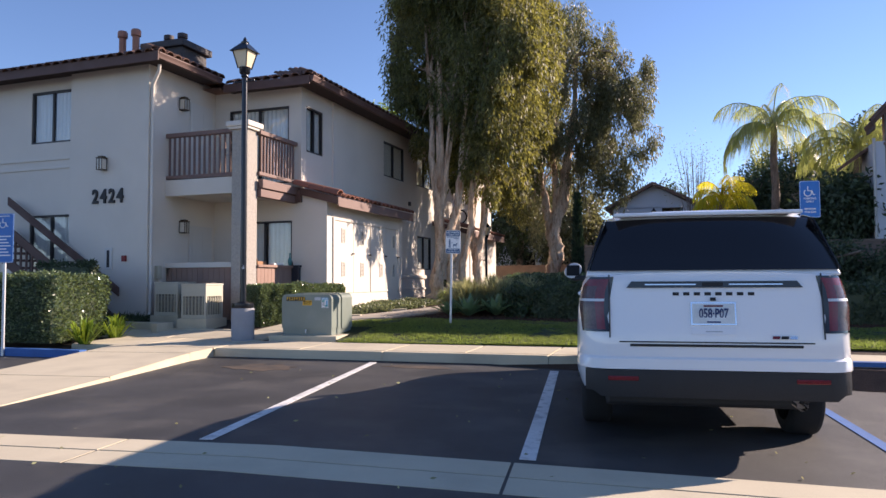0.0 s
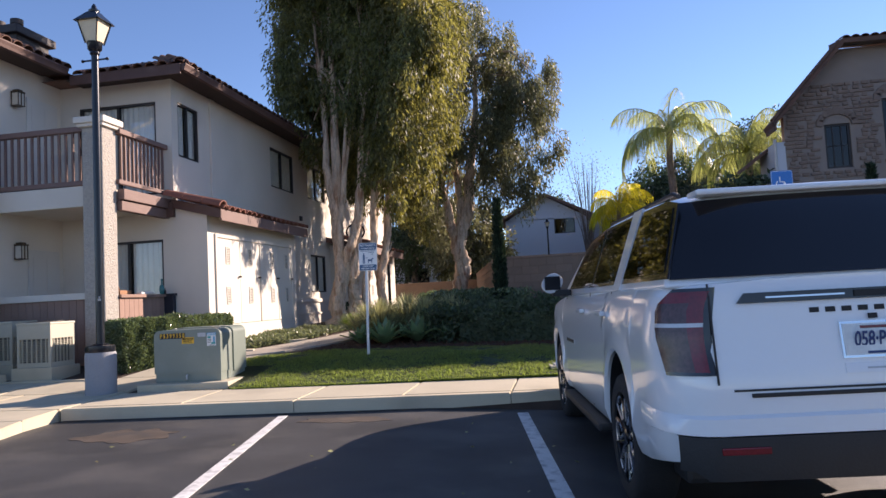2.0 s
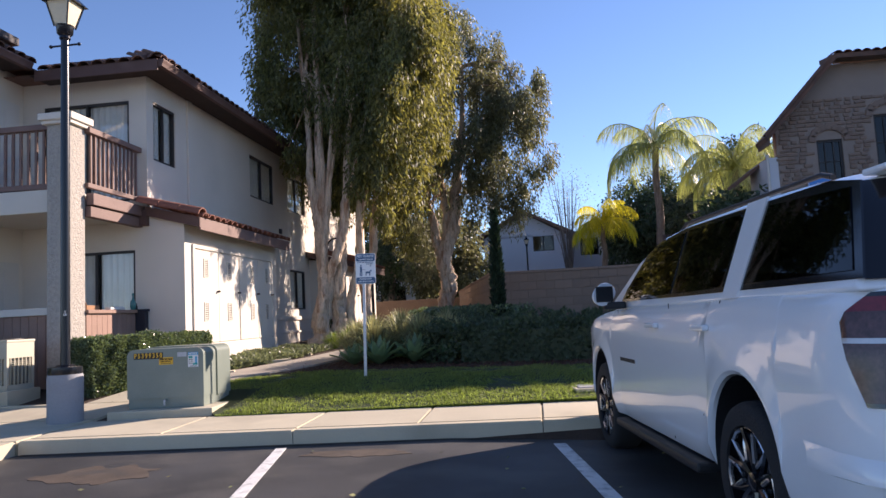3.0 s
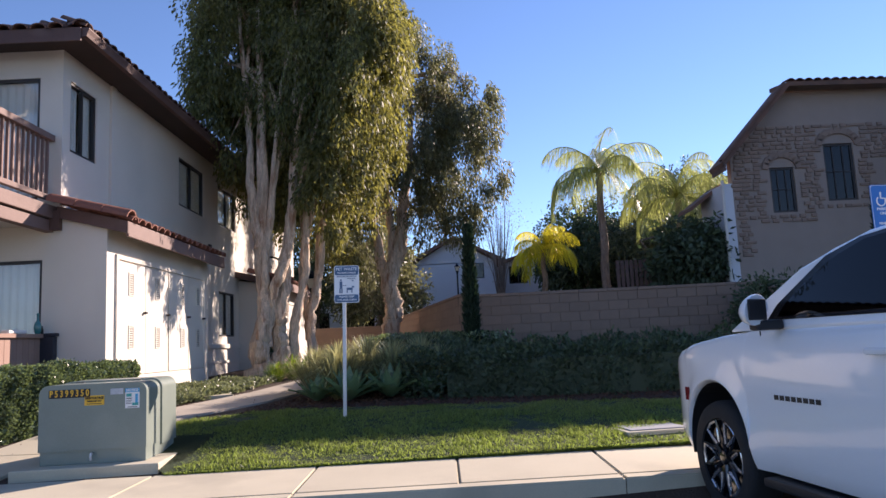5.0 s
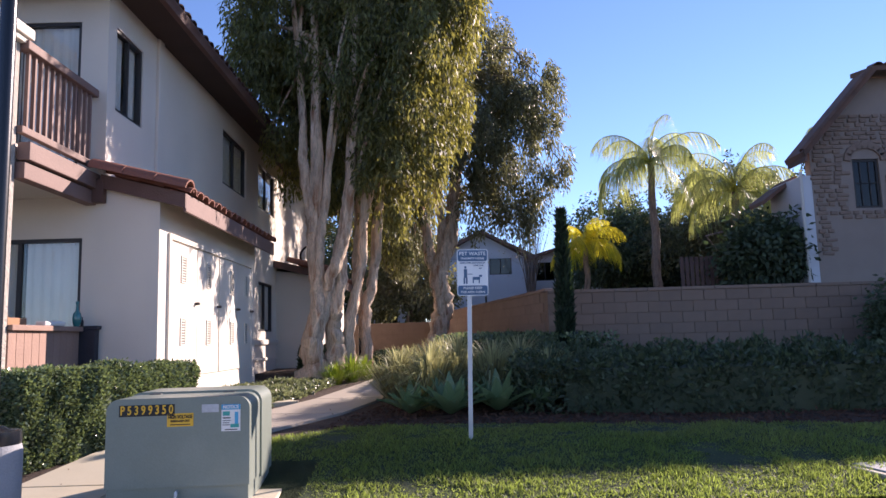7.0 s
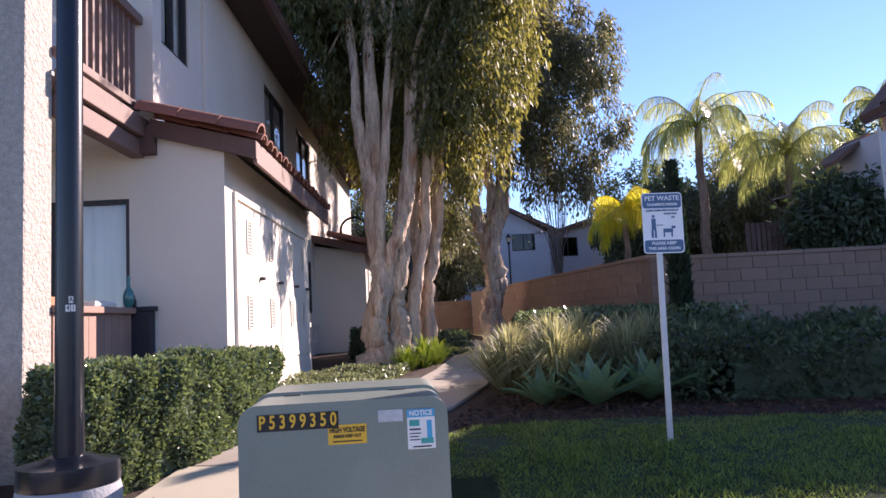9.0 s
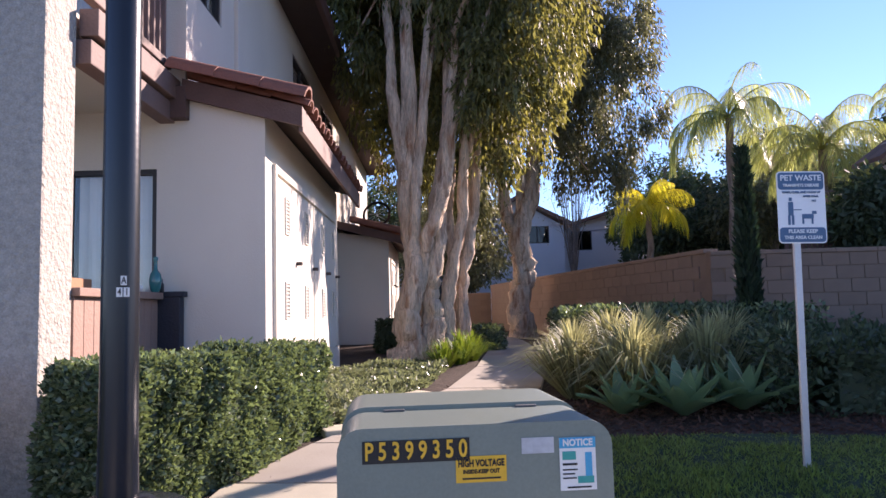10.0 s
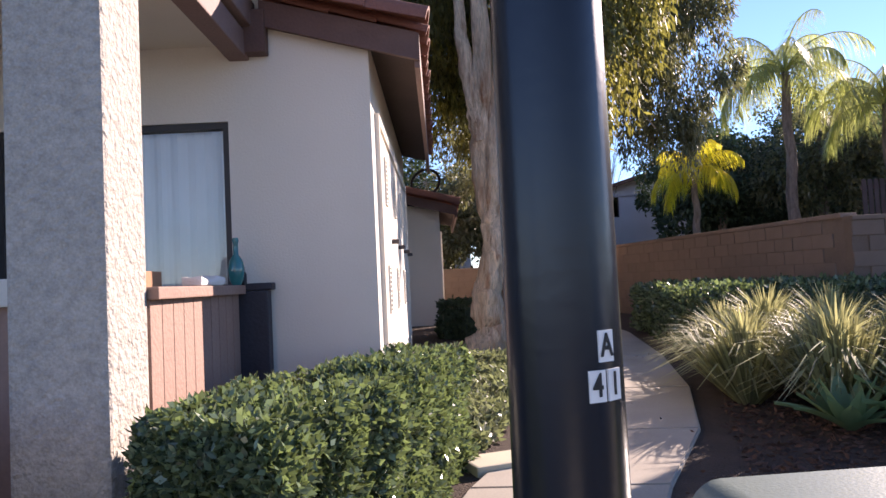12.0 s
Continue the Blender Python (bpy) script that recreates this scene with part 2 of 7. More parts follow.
    "leaf_hedge": leaf_mat("hedge_leaf", (0.115, 0.155, 0.09), (0.24, 0.32, 0.10), 0.6, 0.18, 0.25),
    "leaf_bright": leaf_mat("fresh_leaf", (0.14, 0.24, 0.03), (0.35, 0.45, 0.04), 0.35, 0.45, 0.35),
    # dark leaf tone that also puts shade into hedge cores and shaded shrubs
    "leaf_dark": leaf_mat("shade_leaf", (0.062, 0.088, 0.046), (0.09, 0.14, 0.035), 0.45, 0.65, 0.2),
    "leaf_cover": leaf_mat("ground_cover_leaf", (0.125, 0.15, 0.09), (0.26, 0.30, 0.13), 0.4, 0.35, 0.35),
    "leaf_grass": leaf_mat("grass_blade", (0.075, 0.115, 0.03), (0.36, 0.47, 0.085), 0.5, 0.6, 0.45, dry=(0.17, 0.17, 0.06)),
    "leaf_flax": leaf_mat("flax_blade", (0.31, 0.32, 0.17), (0.50, 0.48, 0.21), 0.5, 0.55, 0.4),
    "leaf_agave": leaf_mat("agave_leaf", (0.16, 0.25, 0.13), (0.22, 0.34, 0.10), 0.2, 0.45, 0.2),
    "leaf_palm": leaf_mat("palm_leaflet", (0.28, 0.33, 0.14), (0.58, 0.62, 0.18), 0.35, 0.35, 0.5, dry=(0.36, 0.33, 0.11)),
    "leaf_palm_yellow": leaf_mat("yellow_palm_leaflet", (0.55, 0.48, 0.03), (0.95, 0.85, 0.05), 0.3, 0.4, 0.5),
    "leaf_cypress": leaf_mat("cypress_leaf", (0.018, 0.036, 0.018), (0.03, 0.06, 0.015), 0.4, 0.6, 0.15),
    "mulch": mat("bark_mulch", (0.10, 0.05, 0.032), 0.95, 0.4, 6, 60, 0.4, random_tint=0.8, island=True),
}


# ---- mesh helpers ----
def thing(name, label, category, at=(0, 0, 0), turn=0.0, group="", kind=""):
    e = new(name)
    e.matrix_basis = pose(*at, 0, 0, turn)
    e.empty_display_size = 0.2
    return tagged(e, label, category, group, kind)


def to_mesh(name, bm, material, smooth=None):
    me = bpy.data.meshes.new(name)
    bm.to_mesh(me)
    bm.free()
    for m_ in material if isinstance(material, (list, tuple)) else [material]:
        me.materials.append(m_)
    if smooth:
        me.shade_smooth()
        me.set_sharp_from_angle(angle=radians(smooth))
    return me


def part(name, bm, material, parent=None, label="", smooth=None, m=None):
    me = bm if isinstance(bm, bpy.types.Mesh) else to_mesh(name, bm, material, smooth)
    ob = new(name, me)
    if parent:
        ob.parent = parent
    if m is not None:
        ob.matrix_basis = m
    return tagged(ob, label)


def box(bm, x0, x1, y0, y1, z0, z1, bevel=0.0, m=None):
    vs = [bm.verts.new(v) for v in ((x0, y0, z0), (x1, y0, z0), (x1, y1, z0), (x0, y1, z0), (x0, y0, z1), (x1, y0, z1), (x1, y1, z1), (x0, y1, z1))]
    fs = [bm.faces.new([vs[i] for i in q]) for q in ((3, 2, 1, 0), (4, 5, 6, 7), (0, 1, 5, 4), (1, 2, 6, 5), (2, 3, 7, 6), (3, 0, 4, 7))]
    if bevel:
        es = {e for f in fs for e in f.edges}
        r = bmesh.ops.bevel(bm, geom=list(es), offset=bevel, segments=2, affect="EDGES", profile=0.6)
        vs = list({v for f in r["faces"] for v in f.verts} | {v for v in vs if v.is_valid})
    if m is not None:
        bmesh.ops.transform(bm, matrix=m, verts=[v for v in vs if v.is_valid])
    return bm


def B(x0, x1, y0, y1, z0, z1, bevel=0.0):
    return box(bmesh.new(), min(x0, x1), max(x0, x1), min(y0, y1), max(y0, y1), min(z0, z1), max(z0, z1), bevel)


def tube(bm, pts, radii, seg=10, caps=True):
    rings = []
    for i, p in enumerate(pts):
        p = Vector(p)
        a = Vector(pts[max(i - 1, 0)])
        b = Vector(pts[min(i + 1, len(pts) - 1)])
        d = (b - a).normalized()
        s = d.cross(Vector((0, 1, 0.01))).normalized() if abs(d.y) < 0.9 else d.cross(Vector((1, 0, 0))).normalized()
        u = d.cross(s)
        rings.append([bm.verts.new(p + (s * math.cos(k * math.tau / seg) + u * math.sin(k * math.tau / seg)) * radii[i]) for k in range(seg)])
    for r0, r1 in zip(rings, rings[1:]):
        for k in range(seg):
            bm.faces.new((r0[k], r0[(k + 1) % seg], r1[(k + 1) % seg], r1[k]))
    if caps:
        bm.faces.new(rings[0][::-1])
        bm.faces.new(rings[-1])
    return bm


def lathe(bm, prof, seg=20, centre=(0, 0, 0)):
    rings = [[bm.verts.new((centre[0] + max(r, 0.0005) * math.cos(k * math.tau / seg), centre[1] + max(r, 0.0005) * math.sin(k * math.tau / seg), centre[2] + z)) for k in range(seg)] for r, z in prof]
    for r0, r1 in zip(rings, rings[1:]):
        for k in range(seg):
            bm.faces.new((r0[k], r0[(k + 1) % seg], r1[(k + 1) % seg], r1[k]))
    bm.faces.new(rings[0][::-1])
    bm.faces.new(rings[-1])
    return bm


def prism(bm, pts, z0, z1):
    lo = [bm.verts.new((x, y, z0)) for x, y in pts]
    hi = [bm.verts.new((x, y, z1)) for x, y in pts]
    n = len(pts)
    bm.faces.new(lo[::-1])
    bm.faces.new(hi)
    for i in range(n):
        bm.faces.new((lo[i], lo[(i + 1) % n], hi[(i + 1) % n], hi[i]))
    return bm


def loop_prism(bm, pts, offset):
    lo = [bm.verts.new(p) for p in pts]
    hi = [bm.verts.new(Vector(p) + Vector(offset)) for p in pts]
    n = len(pts)
    bm.faces.new(lo[::-1])
    bm.faces.new(hi)
    for i in range(n):
        bm.faces.new((lo[i], lo[(i + 1) % n], hi[(i + 1) % n], hi[i]))
    bmesh.ops.recalc_face_normals(bm, faces=bm.faces[:])
    return bm


def wall_bm(u0, u1, w0, w1, thick, holes=()):
    """A wall in the plane of u and z, front at y 0, that goes back to y = thick, with rectangular openings."""
    us = sorted({u0, u1, *[h[0] for h in holes], *[h[1] for h in holes]})
    ws = sorted({w0, w1, *[h[2] for h in holes], *[h[3] for h in holes]})
    us, ws = [u for u in us if u0 <= u <= u1], [w for w in ws if w0 <= w <= w1]
    solid = {}
    for i in range(len(us) - 1):
        for j in range(len(ws) - 1):
            cu, cw = (us[i] + us[i + 1]) / 2, (ws[j] + ws[j + 1]) / 2
            solid[i, j] = not any(h[0] < cu < h[1] and h[2] < cw < h[3] for h in holes)
    bm = bmesh.new()
    cache = {}

    def v(i, j, k):
        if (i, j, k) not in cache:
            cache[i, j, k] = bm.verts.new((us[i], k * thick, ws[j]))
        return cache[i, j, k]
    for (i, j), s in solid.items():
        if not s:
            continue
        bm.faces.new((v(i, j, 0), v(i + 1, j, 0), v(i + 1, j + 1, 0), v(i, j + 1, 0)))
        bm.faces.new((v(i, j + 1, 1), v(i + 1, j + 1, 1), v(i + 1, j, 1), v(i, j, 1)))
        if not solid.get((i - 1, j)):
            bm.faces.new((v(i, j, 1), v(i, j, 0), v(i, j + 1, 0), v(i, j + 1, 1)))
        if not solid.get((i + 1, j)):
            bm.faces.new((v(i + 1, j, 0), v(i + 1, j, 1), v(i + 1, j + 1, 1), v(i + 1, j + 1, 0)))
        if not solid.get((i, j - 1)):
            bm.faces.new((v(i, j, 1), v(i + 1, j, 1), v(i + 1, j, 0), v(i, j, 0)))
        if not solid.get((i, j + 1)):
            bm.faces.new((v(i, j + 1, 0), v(i + 1, j + 1, 0), v(i + 1, j + 1, 1), v(i, j + 1, 1)))
    return bm


def raw_mesh(name, verts, faces, material):
    me = bpy.data.meshes.new(name)
    nv, nf, k = len(verts), len(faces), faces.shape[1]
    me.vertices.add(nv)
    me.vertices.foreach_set("co", np.asarray(verts, np.float32).ravel())
    me.loops.add(nf * k)
    me.loops.foreach_set("vertex_index", np.asarray(faces, np.int32).ravel())
    me.polygons.add(nf)
    me.polygons.foreach_set("loop_start", np.arange(nf, dtype=np.int32) * k)
    me.update(calc_edges=True)
    me.materials.append(material)
    return me


def leaves(name, at, way, length, width, material, rng, bend=0.0):
    """Many separate leaves, each a kite with its own tilt. at, way: base and direction of each."""
    n = len(at)
    way = way / (np.linalg.norm(way, axis=1, keepdims=True) + 1e-9)
    side = np.cross(way, rng.normal(size=(n, 3)))
    side /= np.linalg.norm(side, axis=1, keepdims=True) + 1e-9
    up = np.cross(side, way)
    ln = (length * rng.uniform(0.65, 1.35, n))[:, None]
    wd = (width * rng.uniform(0.7, 1.3, n))[:, None]
    p = np.stack([at, at + way * ln * 0.45 + side * wd * 0.5 + up * bend * ln, at + way * ln, at + way * ln * 0.45 - side * wd * 0.5 + up * bend * ln], 1)
    return raw_mesh(name, p.reshape(-1, 3), np.arange(4 * n).reshape(n, 4), material)


def blades(name, base, tip, width, material, rng, sag=0.15):
    """Grass-like blades: two quads and a point, bent."""
    n = len(base)
    d = tip - base
    side = np.cross(d, np.array([0, 0, 1.0])) + rng.normal(size=(n, 3)) * 0.02
    side /= np.linalg.norm(side, axis=1, keepdims=True) + 1e-9
    w = (width * rng.uniform(0.6, 1.3, n))[:, None] * 0.5
    ln = np.linalg.norm(d, axis=1, keepdims=True)
    mid = base + d * 0.55 + np.array([0, 0, 1.0]) * ln * sag
    v = np.stack([base - side * w, base + side * w, mid + side * w, mid - side * w, tip + side * w * 0.15, tip - side * w * 0.15], 1).reshape(-1, 3)
    i = np.arange(n)[:, None] * 6
    f = np.concatenate([i + np.array([0, 1, 2, 3]), i + np.array([3, 2, 4, 5])], 0)
    return raw_mesh(name, v, f, material)


def letters(body, size, material, name="lettering", depth=0.002, align="CENTER", bold=0.0):
    c = bpy.data.curves.new(name, "FONT")
    c.body, c.size, c.extrude, c.align_x, c.align_y, c.offset = body, size, depth, align, "CENTER", bold
    c.resolution_u = 3
    o = bpy.data.objects.new(name, c)
    me = bpy.data.meshes.new_from_object(o)
    bpy.data.objects.remove(o)
    bpy.data.curves.remove(c)
    me.materials.append(material)
    return me


def facing(x, y, z, turn=0.0, sx=1.0):
    """A pose for lettering that faces -y, turned about z."""
    return pose(x, y, z, 0, 0, turn) @ pose(0, 0, 0, 90) @ Matrix.Diagonal((sx, 1, 1, 1))


# ---- ground, asphalt, kerbs, paving ----
def ground_z(x, y):
    k = ((-400, -0.24), (9.9, -0.24), (10.4, 0.08), (11.4, 0.15), (13.5, 0.36), (16, 0.45), (20, 0.62), (26, 0.75), (45, 0.9), (600, 0.9))
    for (a, za), (b, zb) in zip(k, k[1:]):
        if y <= b:
            z = za + (zb - za) * (y - a) / (b - a)
            break
    if y > 19.6 and x > -2.2:
        z = 1.75 + min((y - 19.6) * 0.05, 1.2)
    return z


def fall(x):
    """The asphalt's fall to the right."""
    return -0.03 * min(max(x + 2.5, 0.0), 5.0)


def lay(b):
    """Lets a flat mesh follow the fall of the asphalt."""
    for x in (-2.5, 2.5):
        bmesh.ops.bisect_plane(b, geom=b.verts[:] + b.edges[:] + b.faces[:], plane_co=(x, 0, 0), plane_no=(1, 0, 0))
    for v in b.verts:
        v.co.z += fall(v.co.x)


def kerb_y(x):
    return 10.16 + 0.06 * (x + 4.15)


rng = np.random.default_rng(7)
xs = sorted({-600, -300, -120, -60, -40, -30, -25, 25, 30, 40, 60, 120, 300, 600, -2.25, -2.15, *np.arange(-22, 22.1, 1.0)})
ys = sorted({-600, -200, -60, -20, 0, 5, 9.9, 10.4, 11.4, 13.5, 19.5, 19.62, 60, 120, 300, 600, *np.arange(12, 44, 1.0)})
bm = bmesh.new()
grid = [[bm.verts.new((x, y, ground_z(x, y))) for y in ys] for x in xs]
for i in range(len(xs) - 1):
    for j in range(len(ys) - 1):
        bm.faces.new((grid[i][j], grid[i + 1][j], grid[i + 1][j + 1], grid[i][j + 1]))
tagged(part("ground", bm, M["soil"]), "dark brown bare soil under the planting beds", "ground", kind="structure")

# parking asphalt, in front of the kerb
bm = bmesh.new()
pts = [(-70, -70), (70, -70), (70, kerb_y(70)), (-7.2, kerb_y(-7.2)), (-7.12, 9.2), (-6.15, 5.1), (-8.25, 4.75), (-9.05, 9.1), (-9.1, 9.3), (-70, 9.3)]
vs = [bm.verts.new((x, y, 0)) for x, y in pts]
bm.faces.new(vs)
bmesh.ops.triangulate(bm, faces=bm.faces[:])
lay(bm)
tagged(part("road", bm, M["asphalt"]), "dark worn parking asphalt with faint oil stains", "asphalt", kind="structure")


def strip(name, p, q, width, z, material, label, category, thick=0.004, kind="structure"):
    p, q = Vector((*p, 0)), Vector((*q, 0))
    n = (q - p).cross(Vector((0, 0, 1))).normalized() * width / 2
    b = bmesh.new()
    prism(b, [(a.x, a.y) for a in (p - n, q - n, q + n, p + n)][::-1], z, z + thick)
    bmesh.ops.recalc_face_normals(b, faces=b.faces[:])
    if z < 0.05 and thick < 0.01:
        lay(b)
    return tagged(part(name, b, material), label, category, kind=kind)


# concrete valley gutter across the stalls, in slabs
gutter = thing("valley_gutter", "pale concrete valley gutter crossing the parking stalls", "gutter", (0, 0, 0), kind="structure")
ga, gs = radians(8.3), 3.05
for k in range(-7, 9):
    o = Vector((-0.74, 4.88)) + Vector((math.cos(ga), math.sin(ga))) * (k * gs)
    d, n = Vector((math.cos(ga), math.sin(ga))), Vector((math.sin(ga), -math.cos(ga)))
    b = bmesh.new()
    q = [o + d * 0.012, o + d * (gs - 0.012), o + d * (gs - 0.012) + n * 0.74, o + d * 0.012 + n * 0.74]
    for a0, a1 in ((0, 0.36), (0.38, 0.74)):
        prism(b, [(v.x, v.y) for v in (o + d * 0.012 + n * a1, o + d * (gs - 0.012) + n * a1, o + d * (gs - 0.012) + n * a0, o + d * 0.012 + n * a0)], -0.05, 0.006 if a0 == 0 else 0.004)
    lay(b)
    part("slab", b, M["concrete"], gutter)

strip("stall_line", (-4.20, 9.95), (-3.16, 4.62), 0.11, 0.004, M["line"], "worn white painted stall line on asphalt", "road marking")
strip("stall_line", (-1.40, 9.98), (-0.66, 5.0), 0.12, 0.004, M["line"], "worn white painted stall line on asphalt", "road marking")
strip("stall_line", (1.55, 10.1), (2.1, 5.3), 0.11, 0.004, M["blue_paint"], "pale blue painted stall line on asphalt", "road marking")
for cx, cy, r1, r2 in ((-5.5, 8.9, 0.55, 0.35), (-3.3, 9.6, 0.5, 0.18)):
    b = bmesh.new()
    ring = [(cx + r1 * math.cos(a) * (1 + 0.5 * noise.noise((2 * math.cos(a), 2 * math.sin(a), cx))), cy + r2 * math.sin(a) * (1 + 0.5 * noise.noise((3 * math.cos(a), 3 * math.sin(a), cy)))) for a in np.linspace(0, math.tau, 49)[:-1]]
    prism(b, ring, 0.001, 0.004)
    tagged(part("rust_stain", b, M["rust"]), "brown rust stain on the asphalt", "stain", kind="structure")

strip("tar_seam", (-7.1, kerb_y(-7.1) - 0.03), (1.5, kerb_y(1.5) - 0.03), 0.07, 0.003, M["black"], "dark open seam between asphalt and kerb", "seam")
# kerb and sidewalk slabs
pavement = thing("pavement", "pale concrete sidewalk slabs behind a kerb", "pavement", (0, 0, 0), kind="structure")


def quad_slab(p, z0, zs, gap=0.006, material=None, name="slab", parent=None):
    c = sum((Vector(a) for a in p), Vector((0, 0))) / len(p)
    b = bmesh.new()
    q = [Vector(a) + (c - Vector(a)).normalized() * gap for a in p]
    lo = [b.verts.new((v.x, v.y, z0)) for v in q]
    hi = [b.verts.new((v.x, v.y, z)) for v, z in zip(q, zs)]
    b.faces.new(lo[::-1])
    top = b.faces.new(hi)
    for i in range(len(q)):
        b.faces.new((lo[i], lo[(i + 1) % len(q)], hi[(i + 1) % len(q)], hi[i]))
    bmesh.ops.recalc_face_normals(b, faces=b.faces[:])
    bmesh.ops.bevel(b, geom=[e for e in b.edges if all(v.co.z > z0 + 0.01 for v in e.verts)], offset=0.012, segments=2, affect="EDGES")
    return part(name, b, material or M["concrete"], parent or pavement)


joints = [-7.15, -4.15, -1.55, 0.9, 3.4, 6.0, 9.0, 12.0]
for a, c in zip(joints, joints[1:]):
    quad_slab([(a, kerb_y(a)), (c, kerb_y(c)), (c, kerb_y(c) + 0.16), (a, kerb_y(a) + 0.16)], -0.3, [0.15] * 4, 0.004, name="kerb_stone")
    m_ = (a + c) / 2
    for u, v in ((a, m_), (m_, c)):
        quad_slab([(u, kerb_y(u) + 0.165), (v, kerb_y(v) + 0.165), (v, kerb_y(v) + 1.28), (u, kerb_y(u) + 1.28)], -0.3, [0.152, 0.152, 0.17, 0.17])
# ramped walk on the near side of the lamp, and the paved yard before the entrance
RL = [(-6.1, 5.05), (-6.55, 7.1), (-7.1, 9.3), (-7.17, 9.98)]
LL = [(-8.2, 4.7), (-8.5, 6.8), (-9.0, 9.0), (-9.3, 9.98)]
for (r0, l0, z0), (r1, l1, z1) in zip(zip(RL, LL, (0.004, 0.05, 0.13, 0.15)), list(zip(RL, LL, (0.004, 0.05, 0.13, 0.15)))[1:]):
    quad_slab([l0, r0, r1, l1], -0.1, [z0, z0, z1, z1])
for u, v in ((-8.8, -7.17), (-10.3, -8.81)):
    quad_slab([(u, 9.99), (v, 9.99), (v, 11.35), (u, 11.35)], -0.1, [0.15, 0.15, 0.18, 0.18])
for u, v in ((-9.3, -7.75), (-10.9, -9.31), (-12.5, -10.91)):
    quad_slab([(u, 11.36), (v, 11.36), (v, 12.3), (u, 12.3)], -0.1, [0.18, 0.18, 0.27, 0.27])
# garden path that bends away between hedge and lawn
path = thing("garden_path", "tan concrete garden path curving past the trees", "path", (0, 0, 0), kind="structure")
PL = [(-8.05, 11.36), (-8.0, 12.4), (-7.85, 13.6), (-7.5, 14.7), (-6.98, 15.9), (-6.4, 17.4), (-5.95, 19.4), (-5.6, 22.0), (-5.6, 25.0), (-5.9, 28.0), (-6.4, 31.0)]
PR = [(-7.18, 11.4), (-7.05, 12.4), (-6.8, 13.5), (-6.35, 14.6), (-5.75, 15.8), (-5.3, 17.3), (-4.95, 19.2), (-4.65, 21.8), (-4.6, 24.8), (-4.85, 28.0), (-5.3, 31.0)]
for i in range(len(PL) - 1):
    q = [PL[i], PR[i], PR[i + 1], PL[i + 1]]
    # sunlit near slabs keep plain concrete; farther ones have shade put into the colour
    quad_slab(q, -0.1, [ground_z(*v) + 0.03 for v in q], 0.006, M["path"] if i > 1 else M["concrete"], parent=path)
# blue accessible kerb beside the ramp
for p, q in (((-9.2, 9.2), (-13.5, 9.05)),):
    strip("blue_kerb", p, q, 0.16, 0.0, M["blue_paint"], "blue painted concrete kerb", "kerb", 0.13)
strip("blue_kerb", (1.9, kerb_y(1.9) + 0.06), (6.0, kerb_y(6.0) + 0.06), 0.17, 0.1, M["blue_paint"], "blue painted concrete kerb", "kerb", 0.062)

# lawn: soil sheet and blades
LAWN = [(-5.55, 11.35), (5.5, 12.02), (5.5, 13.9), (-0.2, 13.9), (-2.2, 14.2), (-4.3, 14.6), (-5.6, 14.5), (-6.55, 13.5), (-6.9, 12.95), (-5.55, 12.95)]
bm = bmesh.new()
bm.faces.new([bm.verts.new((x, y, 0)) for x, y in LAWN])
bmesh.ops.triangulate(bm, faces=bm.faces[:])
bmesh.ops.subdivide_edges(bm, edges=bm.edges[:], cuts=6, use_grid_fill=True)
for v in bm.verts:
    v.co.z = ground_z(v.co.x, v.co.y) + 0.035
tagged(part("lawn", bm, M["turf"]), "short mown green lawn", "lawn", kind="structure")


def inside(poly, x, y):
    c = np.zeros(len(x), bool)
    for (x0, y0), (x1, y1) in zip(poly, poly[1:] + poly[:1]):
        c ^= ((y0 > y) != (y1 > y)) & (x < (x1 - x0) * (y - y0) / (y1 - y0 + 1e-12) + x0)
    return c


def scatter(poly, n, rng):
    a = np.array(poly)
    x, y = rng.uniform(a[:, 0].min(), a[:, 0].max(), n), rng.uniform(a[:, 1].min(), a[:, 1].max(), n)
    k = inside(poly, x, y)
    x, y = x[k], y[k]
    return np.stack([x, y, [ground_z(*p) for p in zip(x, y)]], 1)


p = scatter(LAWN, 150000, rng)
p[:, 2] += 0.03
tuft = np.array([noise.noise((x * 1.7, y * 1.7, 0)) + 0.6 * noise.noise((x * 6, y * 6, 3)) for x, y in p[:, :2]])
p[:, 2] += 0.012 * tuft
tip = p + np.stack([rng.normal(0, 0.02, len(p)), rng.normal(0, 0.02, len(p)), rng.uniform(0.012, 0.04, len(p)) * np.clip(1 + 0.8 * tuft, 0.4, 1.8)], 1)
# ragged fringe that hangs over the sidewalk slabs
r_f = np.random.default_rng(91)
fx = r_f.uniform(-5.55, 5.5, 16000)
reach = np.array([0.022 + 0.02 * noise.noise((x * 3.1, 0, 7)) + 0.014 * noise.noise((x * 11, 0, 5)) for x in fx])
fy = 11.35 + (fx + 5.55) * 0.0606 - np.clip(reach, 0.004, 0.06) * r_f.uniform(0, 1, len(fx))
fp = np.stack([fx, fy, [ground_z(*q) + 0.006 for q in zip(fx, fy)]], 1)
p = np.concatenate([p, fp])
tip = np.concatenate([tip, fp + np.stack([r_f.normal(0, 0.015, len(fx)), r_f.uniform(-0.03, 0.01, len(fx)), r_f.uniform(0.012, 0.05, len(fx))], 1)])
ob = part("grass", blades("grass", p, tip, 0.008, M["leaf_grass"], rng, 0.02), None)
tagged(ob, "short green lawn grass with thin patches", "grass", kind="stuff")

